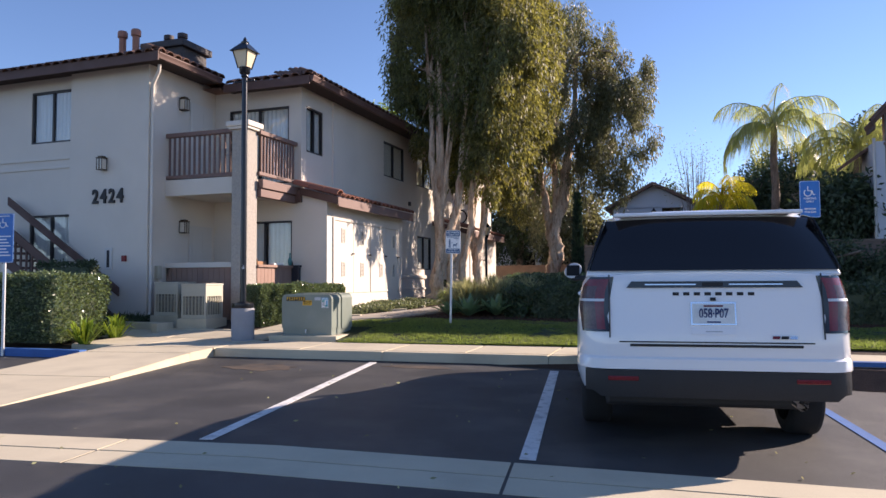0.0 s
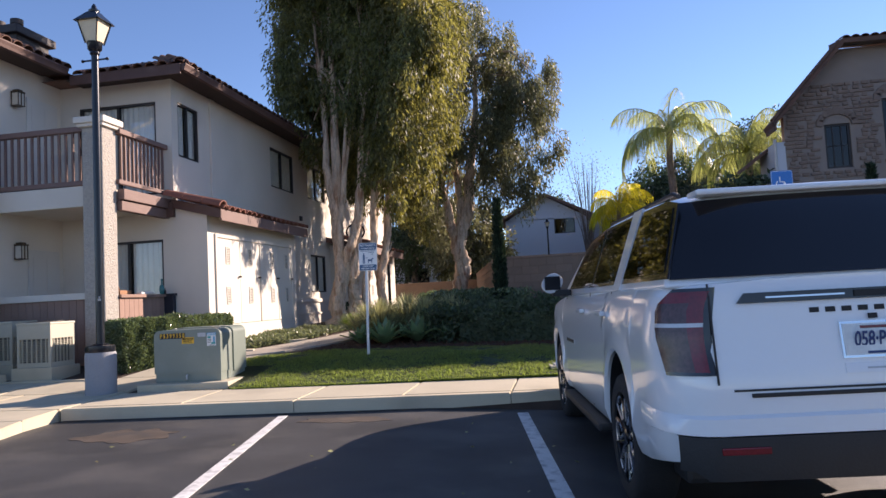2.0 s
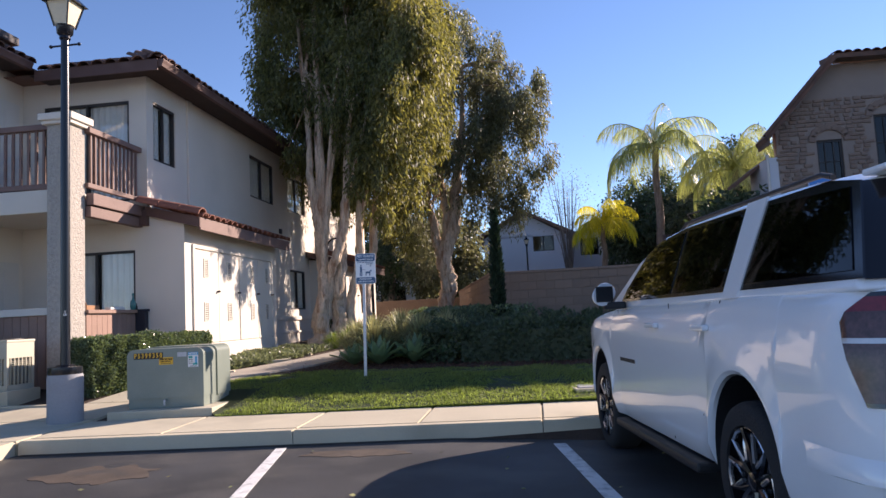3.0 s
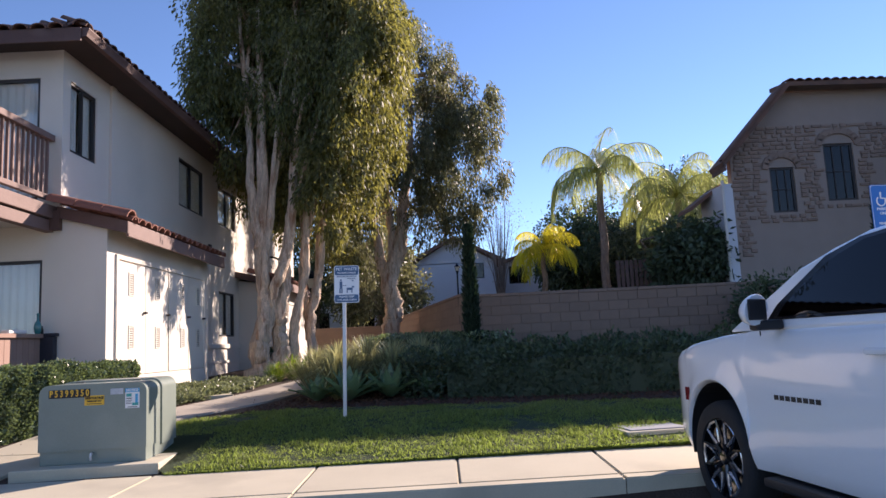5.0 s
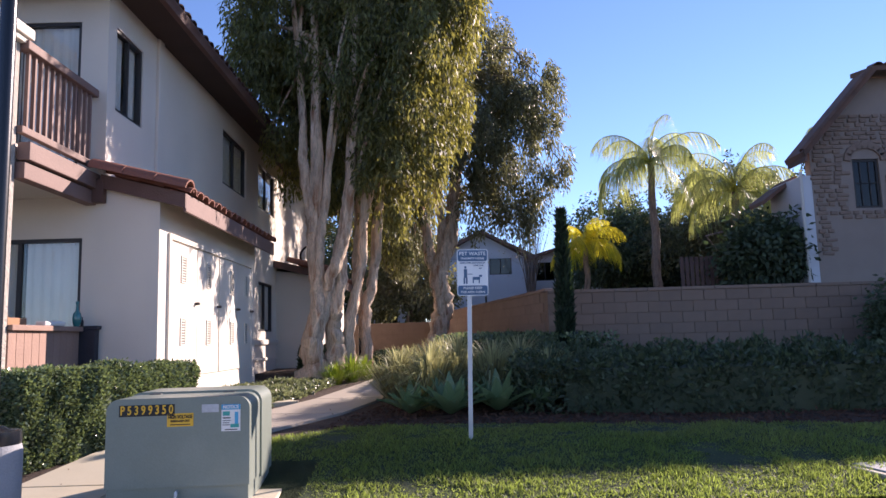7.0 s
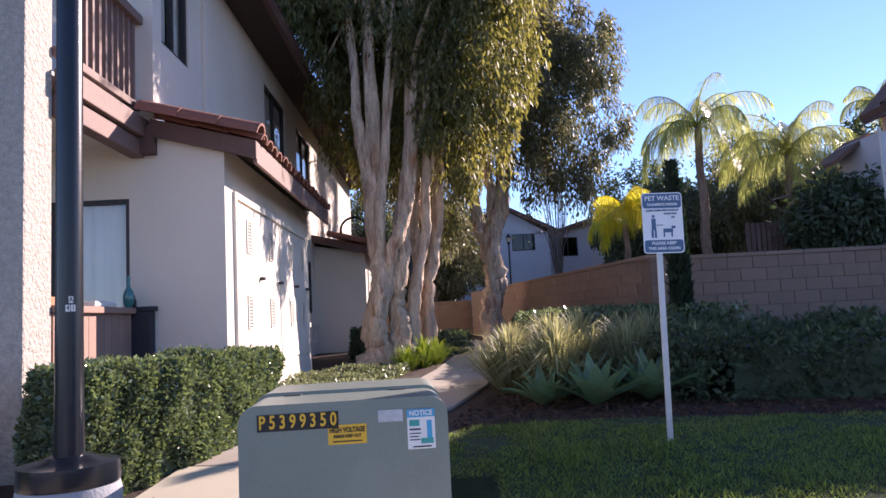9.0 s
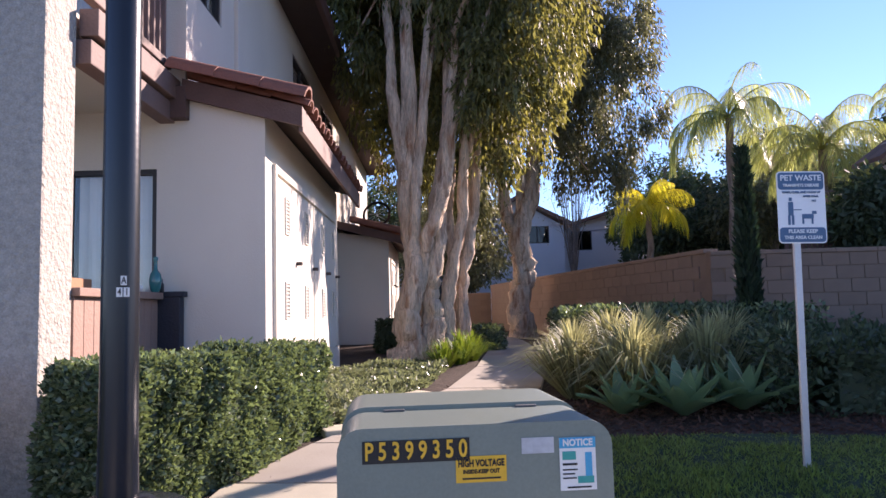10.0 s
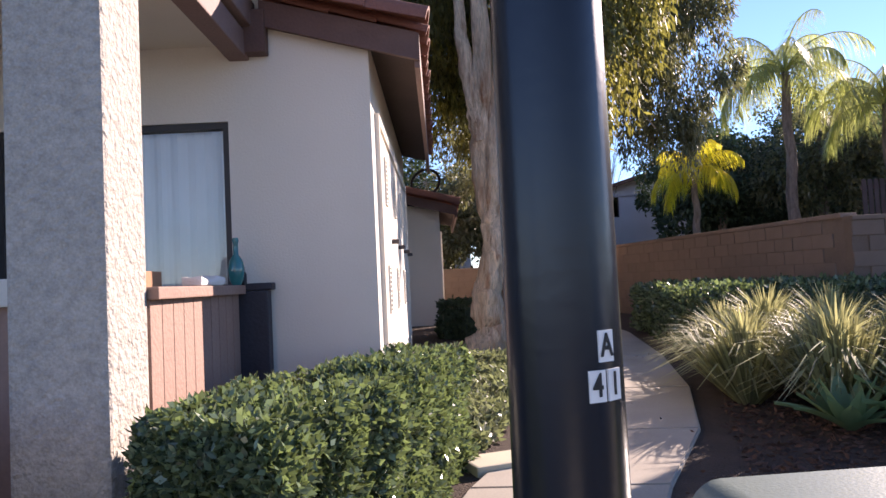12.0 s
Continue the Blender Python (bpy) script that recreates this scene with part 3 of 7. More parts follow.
MULCH = [(-5.9, 14.55), (-4.3, 14.65), (-2.2, 14.25), (-0.2, 13.95), (5.5, 13.95), (5.5, 15.5), (-4.7, 18.0), (-5.5, 16.0)]
p = scatter(MULCH, 26000, rng)
p[:, 2] += 0.012
ob = part("mulch", leaves("mulch", p, rng.normal(size=p.shape) * (1, 1, 0.25), 0.06, 0.022, M["mulch"], rng), None)
tagged(ob, "red-brown bark mulch chips on the bed", "mulch", kind="stuff")

# ---- apartment building beside the path ----
AB = thing("apartment_building", "two-storey cream stucco apartment block with brown tiled eaves", "building", (-9.0, 15.5, 0.0))
AO = Vector((-9.0, 15.5, 0.0))


def ab(name, bm, material, label="", smooth=None, parent=None):
    if not isinstance(bm, bpy.types.Mesh):
        for v in bm.verts:
            v.co -= AO
    return part(name, bm, material, parent or AB, label, smooth)


def place_wall(bm, x, y, turn):
    m = pose(x, y, 0, 0, 0, turn)
    for v in bm.verts:
        v.co = m @ v.co
    return bm


EAVE = 6.42          # underside of the eaves at the walls
XW, YW = -8.76, 15.46        # long wall, and the wall behind the balcony
XS, YF = -11.35, 13.15      # side wall of the front block, and its front


def window(x, y, z0, z1, w, turn, curtain=True, panes=2, parent=None, label="dark-framed sliding window with pale curtains"):
    """A sliding window set in an opening: x, y is the left end of its sill line as one faces it."""
    m = pose(x - AO.x, y - AO.y, z0, 0, 0, turn)
    h = z1 - z0
    f = bmesh.new()
    for a in ((0, 0.045, 0, h), (w - 0.045, w, 0, h), (0.045, w - 0.045, 0, 0.045), (0.045, w - 0.045, h - 0.045, h)):
        box(f, a[0], a[1], 0.02, 0.1, a[2], a[3])
    for k in range(1, panes):
        box(f, w * k / panes - 0.025, w * k / panes + 0.025, 0.03, 0.09, 0.045, h - 0.045)
    fr = part("window", f, M["win_frame"], parent or AB, label, m=m)
    for k in range(panes):
        g = part("pane", B(w * k / panes + 0.02, w * (k + 1) / panes - 0.02, 0.055, 0.06, 0.04, h - 0.04), M["glass"], fr)
        g.visible_shadow = False
    if curtain:
        c = bmesh.new()
        n = max(int(w / 0.03), 8)
        a = [(w * i / n, 0.115 + 0.014 * math.sin(i * 1.5) + 0.006 * math.sin(i * 0.43)) for i in range(n + 1)]
        lo = [c.verts.new((u, v, 0.03)) for u, v in a]
        hi = [c.verts.new((u, v, h - 0.02)) for u, v in a]
        lo2 = [c.verts.new((u, v + 0.006, 0.03)) for u, v in a]
        hi2 = [c.verts.new((u, v + 0.006, h - 0.02)) for u, v in a]
        gap = {int(n * 0.47), int(n * 0.5), int(n * 0.53)}
        for i in range(n):
            if i in gap:
                continue
            c.faces.new((lo[i], lo[i + 1], hi[i + 1], hi[i]))
            c.faces.new((lo2[i + 1], lo2[i], hi2[i], hi2[i + 1]))
        part("curtain", c, M["curtain"], fr)
    # dark sheet painted as the unlit room
    part("backing", B(-0.05, w + 0.05, 0.45, 0.5, -0.05, h + 0.05), M["unlit_room"], fr)
    return fr


# long wall: windows as (y0, y1, z0, z1)
LW = [(15.70, 16.56, 4.57, 5.74), (20.47, 22.15, 4.62, 5.74), (23.30, 24.95, 4.65, 5.74), (23.35, 24.75, 1.68, 2.87)]
wl = wall_bm(YW, 33.0, -0.1, EAVE - 0.14, 0.22, LW)
for v in wl.verts:      # u runs along +y, outside faces +x
    v.co = Vector((XW - v.co.y, v.co.x, v.co.z))
bmesh.ops.recalc_face_normals(wl, faces=wl.faces[:])
ab("wall", wl, M["stucco"], "cream stucco long wall")
for y0, y1, z0, z1 in LW:
    window(XW, y0, z0, z1, y1 - y0, 90, curtain=True)
ab("pilaster", B(XW, XW + 0.05, 17.05, 17.25, 3.6, 6.16, 0.01), M["stucco"])
ab("wall_band", B(XW, XW + 0.06, 20.2, 25.2, 1.36, 1.48, 0.015), M["stucco"])
ab("wall_band", B(XW, XW + 0.04, 20.2, 25.2, 0.98, 1.05, 0.012), M["stucco"])
ab("vent_cap", B(XW, XW + 0.05, 22.5, 22.66, 3.86, 4.0, 0.01), M["flue"])

# wall behind the balcony, facing the walker, both storeys
BWH = [(-10.64, -9.02, 0.6, 2.80), (-10.9, -9.12, 3.75, 5.72)]
wb = wall_bm(XS, XW - 0.22, -0.1, EAVE - 0.14, 0.22, BWH)
ab("wall", place_wall(wb, 0, YW, 0), M["stucco"])
window(-10.64, YW, 0.6, 2.80, 1.62, 0, label="dark-framed patio door with a white curtain")
window(-10.9, YW, 3.75, 5.72, 1.78, 0, label="dark-framed balcony door with a pale blind")
# front block
FH = [(-15.1, -13.75, 4.72, 6.02), (-15.1, -13.75, 1.0, 2.93)]
wf = wall_bm(-24.0, XS, -0.1, EAVE + 0.05, 0.22, FH)
ab("wall", place_wall(wf, 0, YF, 0), M["stucco"])
window(-15.1, YF, 4.72, 6.02, 1.35, 0)
window(-15.1, YF, 1.0, 2.93, 1.35, 0)
ab("wall_band", B(-24, -13.7, YF - 0.03, YF, 4.28, 4.34, 0.008), M["stucco"])
ab("wall_band", B(-24, -13.7, YF - 0.03, YF, 4.06, 4.12, 0.008), M["stucco"])
ab("wall_block", B(-13.7, XS, YF - 0.12, YF, -0.1, EAVE, 0.01), M["stucco"])
ab("wall", B(XS - 0.22, XS, YF + 0.22, YW + 0.22, -0.1, EAVE + 0.05), M["stucco"])
ab("wall", B(-24, XW - 0.22, 32.8, 33.0, -0.1, EAVE), M["stucco"])
ab("wall", B(-24.2, -24, YF, 33, -0.1, EAVE), M["stucco"])
# doors in the side wall, ground and upper floor
for z in (0.62, 3.72):
    d = ab("door", B(XS, XS + 0.03, 14.45, 15.32, z, z + 2.05, 0.006), M["door"], "pale painted door in the side wall")
    for a, c in ((0.15, 0.95), (1.08, 1.9)):
        for y0 in (14.56, 14.94):
            ab("panel", B(XS + 0.03, XS + 0.038, y0, y0 + 0.28, z + a, z + c, 0.004), M["door"], parent=d)
# downpipe
dp = bmesh.new()
tube(dp, [(XS + 0.45, YF - 0.3, 6.22), (XS + 0.42, YF - 0.28, 6.08), (XS + 0.06, YF - 0.06, 5.86), (XS + 0.05, YF - 0.05, 5.7), (XS + 0.05, YF - 0.05, 0.62), (XS + 0.12, YF - 0.14, 0.5)], [0.04] * 6, 8)
ab("downpipe", dp, M["stucco"], "cream painted downpipe", smooth=50)


# lean-to closets along the long wall, with louvred doors
def closet(y0, y1, xface, zt, zb, doors):
    wall = B(XW - 0.05, xface, y0 - 0.004, y1, -0.1, zt + 0.12)
    for v in wall.verts:
        if v.co.x < xface - 0.1 and v.co.z > 1:
            v.co.z += 0.17
    ab("closet_wall", wall, M["stucco"], "cream stucco closet projecting from the wall")
    ab("closet_plinth", B(xface, xface + 0.02, y0 + 0.03, y1 - 0.03, -0.1, zb, 0.005), M["stucco"])
    fr = ab("door_frame", wall_frame(xface, doors[0][0] - 0.06, doors[-1][1] + 0.06, zb, zt - 0.32), M["stucco"])
    for a, c, va in doors:
        d = ab("door", B(xface, xface + 0.025, a, c, zb + 0.02, zt - 0.42, 0.006), M["stucco"], "cream louvred closet door")
        for z in (zb + 0.44, zt - 0.95):
            for yy in (va - 0.1,):
                ab("vent_frame", vent_frame(xface + 0.025, yy, z), M["stucco"], parent=d)
                ab("vent_backing", B(xface + 0.026, xface + 0.028, yy + 0.02, yy + 0.18, z + 0.02, z + 0.36), M["ac_dark"], parent=d)
                for k in range(9):
                    s = B(xface + 0.028, xface + 0.036, yy + 0.02, yy + 0.18, z + 0.035 + k * 0.037, z + 0.052 + k * 0.037)
                    ab("slat", s, M["stucco"], parent=d)
        ab("handle", B(xface + 0.025, xface + 0.09, c - 0.09, c - 0.03, zb + 1.02, zb + 1.06, 0.008), M["flue"], "dark lever handle", parent=d)


def wall_frame(x, y0, y1, z0, z1):
    b = bmesh.new()
    for a in ((y0, y0 + 0.07, z0, z1), (y1 - 0.07, y1, z0, z1), (y0 + 0.07, y1 - 0.07, z1 - 0.07, z1)):
        box(b, x, x + 0.035, a[0], a[1], a[2], a[3])
    return b


def vent_frame(x, y, z):
    b = bmesh.new()
    for a in ((y, y + 0.02, z, z + 0.38), (y + 0.18, y + 0.2, z, z + 0.38), (y + 0.02, y + 0.18, z, z + 0.02), (y + 0.02, y + 0.18, z + 0.36, z + 0.38)):
        box(b, x, x + 0.015, *a)
    return b


closet(YW, 20.2, -8.03, 3.2, 0.95, [(15.8, 16.84, 16.27), (16.86, 17.86, 17.36), (17.92, 18.94, 18.6), (18.96, 19.84, 19.48)])
closet(25.2, 29.4, -7.55, 3.0, 1.05, [(25.7, 26.6, 26.0), (26.65, 27.5, 27.1)])


# ---- tiled roofs ----
def tile_mesh(length=0.42, width=0.26, rise=0.085, taper=0.85):
    b = bmesh.new()
    rows = []
    for k, (yy, s) in enumerate(((0, 1.0), (length, taper))):
        for r in (1.0, 0.82):
            rows.append([b.verts.new((math.cos(a) * width / 2 * s * r, yy, math.sin(a) * rise * r + (0.0 if k == 0 else 0.0))) for a in np.linspace(0, math.pi, 8)])
    o0, i0, o1, i1 = rows
    for j in range(7):
        b.faces.new((o0[j + 1], o0[j], o1[j], o1[j + 1]))
        b.faces.new((i0[j], i0[j + 1], i1[j + 1], i1[j]))
        b.faces.new((o0[j], o0[j + 1], i0[j + 1], i0[j]))
    bmesh.ops.recalc_face_normals(b, faces=b.faces[:])
    me = to_mesh("roof_tile", b, [], 60)
    return me


TILE = tile_mesh()
TILE_RED, TILE_DARK = TILE.copy(), TILE.copy()
TILE_RED.materials.append(M["tile"])
TILE_DARK.materials.append(M["tile_dark"])


def roof_plane(p0, along, n, up, courses, loose, mesh, parent, rng, pitch_len=0.34, step=0.27, hip0=False, hip1=False):
    """Barrel tiles: p0 eave start, along: unit vector of the eave, up: unit vector up the slope. The first courses are single tiles, the rest joined."""
    along, up = Vector(along).normalized(), Vector(up).normalized()
    nrm = along.cross(up).normalized()
    rot = Matrix((along, up, nrm)).transposed().to_4x4()
    rest = bmesh.new()
    for i in range(n):
        for j in range(courses):
            run_ = j * pitch_len * 0.95
            if (hip0 and (i + 0.5) * step < run_) or (hip1 and (n - i - 0.5) * step < run_):
                continue
            c = Vector(p0) - AO + along * ((i + 0.5) * step) + up * (j * pitch_len + rng.uniform(-0.015, 0.015)) + nrm * (0.012 * j * 0 + rng.uniform(0, 0.008))
            m = Matrix.Translation(c) @ rot @ pose(0, 0, 0, 3.0, 0, rng.uniform(-1.5, 1.5))
            if j < loose:
                part("roof_tile", mesh, None, parent, m=m)
            else:
                k = len(rest.verts)
                rest.from_mesh(mesh)
                rest.verts.ensure_lookup_table()
                for v in rest.verts[k:]:
                    v.co = m @ v.co
    if len(rest.verts):
        tagged(part("tile_rows", to_mesh("tile_rows", rest, mesh.materials[0], 60), None, parent), kind="stuff")
    else:
        rest.free()


rr = np.random.default_rng(3)
# closet roofs: slope down to +x
for y0, n, ze, xe in ((15.40, 18, 3.2, -7.68), (24.9, 17, 3.0, -7.2)):
    y1 = y0 + n * 0.27
    rise = 0.25 * (xe - XW)
    deck = bmesh.new()
    loop_prism(deck, [(XW, y0, ze + 0.12 + rise), (xe, y0, ze + 0.12), (xe, y1, ze + 0.12), (XW, y1, ze + 0.12 + rise)], (0, 0, -0.05))
    rf = ab("closet_roof", deck, M["soffit"], "small red clay tile roof over the closets")
    f = bmesh.new()
    box(f, xe - 0.03, xe + 0.01, y0, y1, ze - 0.1, ze + 0.13, 0.005)
    ab("fascia", f, M["rail"], parent=rf)
    f = bmesh.new()
    loop_prism(f, [(XW, y0 - 0.04, ze + 0.14 + rise), (xe + 0.01, y0 - 0.04, ze + 0.13), (xe + 0.01, y0 - 0.04, ze - 0.06), (XW, y0 - 0.04, ze - 0.04 + rise)], (0, 0.04, 0))
    ab("rake_board", f, M["trim"], parent=rf)
    sl = Vector((XW - xe, 0, rise))
    roof_plane((xe + 0.05, y0 - 0.03, ze + 0.14), (0, 1, 0), n, sl, 3, 3, TILE_RED, rf, rr)
    # rake tiles, on their side along the near edge
    for k in range(3):
        c = Vector((xe + 0.06, y0 - 0.03, ze + 0.17)) - AO + sl.normalized() * (k * 0.42)
        rot = Matrix((Vector((0, 1, 0)), sl.normalized(), Vector((0, 1, 0)).cross(sl.normalized()))).transposed().to_4x4()
        part("rake_tile", TILE_RED, None, rf, m=Matrix.Translation(c) @ rot @ Matrix.Diagonal((1.3, 1.08, 1.6, 1)))

# main roofs: eave height and low pitch
ZE, ZA, OV, PITCH = 6.36, 6.20, 0.56, 0.33     # eaves of the front block and of the long wing


def main_roof(x0, x1, y0, y1, ze):
    """A hipped roof over a rectangle that includes the overhang, with its eaves at ze."""
    w = min(x1 - x0, y1 - y0) / 2
    h = w * PITCH
    if (y1 - y0) > (x1 - x0):
        r0, r1 = (x0 + w, y0 + w, ze + h), (x0 + w, y1 - w, ze + h)
    else:
        r0, r1 = (x0 + w, y0 + w, ze + h), (x1 - w, y0 + w, ze + h)
    b = bmesh.new()
    c = [b.verts.new(v) for v in ((x0, y0, ze), (x1, y0, ze), (x1, y1, ze), (x0, y1, ze))]
    t0, t1 = b.verts.new(r0), b.verts.new(r1)
    if (y1 - y0) > (x1 - x0):
        fs = [(c[0], c[1], t0), (c[1], c[2], t1, t0), (c[2], c[3], t1), (c[3], c[0], t0, t1)]
    else:
        fs = [(c[0], c[1], t1, t0), (c[1], c[2], t1), (c[2], c[3], t0, t1), (c[3], c[0], t0)]
    for f in fs:
        b.faces.new(f)
    b.faces.new(c[::-1])
    rf = ab("roof", b, M["tile_dark"], "weathered brown clay tile hip roof")
    return rf


rA = main_roof(-24.5, XW + OV, YW - OV, 33.5, ZA)
rB = main_roof(-26.0, XS + OV, YF - OV, 24.0, ZE)
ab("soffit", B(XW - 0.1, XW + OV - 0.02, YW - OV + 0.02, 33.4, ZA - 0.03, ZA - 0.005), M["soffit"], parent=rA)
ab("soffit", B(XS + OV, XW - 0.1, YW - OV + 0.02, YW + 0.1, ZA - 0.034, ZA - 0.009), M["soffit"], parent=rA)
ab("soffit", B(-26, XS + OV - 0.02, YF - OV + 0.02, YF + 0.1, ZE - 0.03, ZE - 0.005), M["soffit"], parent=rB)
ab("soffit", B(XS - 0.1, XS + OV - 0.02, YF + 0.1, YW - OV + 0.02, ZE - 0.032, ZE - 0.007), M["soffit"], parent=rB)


def gutter_bm(p, q, out):
    """An ogee eaves gutter from p to q that bulges towards out."""
    p, q, o = Vector(p), Vector(q), Vector(out)
    prof = [(0, 0.06), (0.11, 0.06), (0.115, 0.035), (0.09, -0.02), (0.075, -0.075), (0.0, -0.085)]
    b = bmesh.new()
    loop_prism(b, [p + o * a + Vector((0, 0, z)) for a, z in prof], q - p)
    return b


ab("eaves_gutter", gutter_bm((XW + OV, YW - OV, ZA), (XW + OV, 33.4, ZA), (1, 0, 0)), M["trim"], parent=rA)
ab("fascia", B(XS + OV + 0.12, XW + OV, YW - OV - 0.03, YW - OV, ZA - 0.15, ZA + 0.06), M["trim"], parent=rA)
ab("eaves_gutter", gutter_bm((XS + OV, YF - OV, ZE), (XS + OV, YW - OV - 0.03, ZE), (1, 0, 0)), M["trim"], parent=rB)
ab("fascia", B(-26, XS + OV + 0.1, YF - OV - 0.03, YF - OV, ZE - 0.14, ZE + 0.07), M["trim"], parent=rB)
up_x, up_y = Vector((-1, 0, PITCH)), Vector((0, 1, PITCH))
roof_plane((XW + OV + 0.06, YW - OV, ZA + 0.09), (0, 1, 0), 40, up_x, 7, 1, TILE_DARK, rA, rr, hip0=True)
roof_plane((XS + OV + 0.2, YW - OV - 0.06, ZA + 0.05), (1, 0, 0), 8, up_y, 5, 1, TILE_DARK, rA, rr, hip1=True)
roof_plane((XS + OV + 0.06, YF - OV, ZE + 0.09), (0, 1, 0), 9, up_x, 6, 1, TILE_DARK, rB, rr, hip0=True)
roof_plane((-18.89, YF - OV - 0.06, ZE + 0.05), (1, 0, 0), 30, up_y, 7, 1, TILE_DARK, rB, rr, hip1=True)
# hip tiles
for hx, hy, ze, rf in ((XW + OV, YW - OV, ZA, rA), (XS + OV, YF - OV, ZE, rB)):
    d = Vector((-1, 1, PITCH)).normalized()
    s = Vector((1, 1, 0)).normalized()
    rot = Matrix((s, d, s.cross(d))).transposed().to_4x4()
    for k in range(9):
        c = Vector((hx, hy, ze + 0.08)) - AO + d * (k * 0.36)
        part("hip_tile", TILE_DARK, None, rf, m=Matrix.Translation(c) @ rot @ Matrix.Diagonal((1.1, 1.05, 1.4, 1)))
# flues and chimney
for x in (-12.98, -12.56):
    b = bmesh.new()
    lathe(b, [(0.085, 0), (0.085, 0.62), (0.12, 0.64), (0.12, 0.76), (0.1, 0.8), (0.02, 0.8)], 14, (x, 13.9, ZE + 0.42))
    ab("vent_pipe", b, M["terracotta"], "terracotta coloured vent pipe on the roof", smooth=40, parent=rB)
ch = ab("chimney", B(-14.7, -13.4, 16.6, 17.7, ZE + 0.6, ZE + 1.75, 0.02), M["flue"], "dark boxed chimney with two flues")
ab("chimney_cap", B(-14.82, -13.28, 16.48, 17.82, ZE + 1.75, ZE + 1.95, 0.03), M["flue"], parent=ch)
for x in (-14.3, -13.8):
    b = bmesh.new()
    lathe(b, [(0.08, 0), (0.08, 0.2), (0.15, 0.24), (0.15, 0.36), (0.05, 0.4)], 12, (x, 17.1, ZE + 1.95))
    ab("flue_cap", b, M["flue"], smooth=40, parent=ch)

# ---- balcony ----
bal = ab("balcony", B(XS, -9.0, 13.72, YW, 3.38, 3.62), M["stucco"], "cream balcony with brown painted railings")
ab("balcony_front", B(XS, -9.36, 13.6, 13.72, 3.3, 3.68, 0.01), M["stucco"], parent=bal)
ab("balcony_ceiling", B(XS, -9.0, 13.72, YW, 3.33, 3.38), M["stucco"], parent=bal)
for z0, z1, o in ((3.22, 3.40, 0.0), (3.42, 3.62, 0.05)):
    ab("beam", B(-9.0 + o, -8.86 + o, 13.86, YW + 0.06, z0, z1, 0.01), M["rail"], parent=bal)
ab("beam_end", B(-9.02, -8.72, YW - 0.12, YW - 0.004, 3.24, 3.54, 0.01), M["trim"], parent=bal)
ab("top_rail", B(-9.0, -8.86, 13.84, YW - 0.004, 4.66, 4.76, 0.012), M["rail"], parent=bal)
ab("bottom_rail", B(-8.97, -8.89, 13.84, YW - 0.004, 3.72, 3.80, 0.01), M["rail"], parent=bal)
for k in range(12):
    y = 13.94 + k * 0.127
    wd = 0.05 if k in (5,) else 0.035
    ab("baluster", B(-8.95, -8.91, y, y + wd, 3.80, 4.66), M["rail"], parent=bal)
ab("top_rail", B(XS, -9.36, 13.6, 13.72, 4.70, 4.80, 0.012), M["rail"], parent=bal)
ab("bottom_rail", B(XS, -9.36, 13.62, 13.70, 3.70, 3.79, 0.01), M["rail"], parent=bal)
for k in range(14):
    x = XS + 0.06 + k * 0.142
    ab("baluster", B(x, x + 0.04, 13.64, 13.68, 3.79, 4.70), M["rail"], parent=bal)
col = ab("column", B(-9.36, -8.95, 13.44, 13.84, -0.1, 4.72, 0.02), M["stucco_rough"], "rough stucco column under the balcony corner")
ab("column_cap", B(-9.42, -8.89, 13.38, 13.90, 4.72, 4.78, 0.015), M["stucco"], parent=col)
ab("column_cap", B(-9.46, -8.85, 13.34, 13.94, 4.78, 4.90, 0.02), M["stucco"], parent=col)

# patio fence: boards with a cap, along the open side and across the front
pf = thing("patio_fence", "brown board patio fence with a flat cap", "fence", (-8.95, 14.6, 0.4))
for k in range(10):
    y = 13.86 + k * 0.147
    part("board", B(-0.03, 0.0, y - 14.6 + 0.003, y - 14.6 + 0.144, 0.0, 1.2, 0.004), M["board"], pf)
part("cap", B(-0.09, 0.05, 13.845 - 14.6, 15.33 - 14.6, 1.2, 1.26, 0.008), M["board"], pf)
part("pier", B(-0.12, 0.19, 15.335 - 14.6, 15.45 - 14.6, 0.0, 1.22, 0.01), M["navy"], pf, "dark navy end pier")
part("pier_cap", B(-0.14, 0.22, 15.335 - 14.6, 15.452 - 14.6, 1.222, 1.27, 0.008), M["navy"], pf)
for k in range(13):
    x = -2.38 + k * 0.15
    part("board", B(x + 0.003, x + 0.147, -0.95, -0.92, 0.0, 1.2, 0.004), M["board"], pf)
part("cap", B(-2.4, -0.41, -1.0, -0.87, 1.2, 1.32, 0.008), M["stucco"], pf, "cream flat cap")


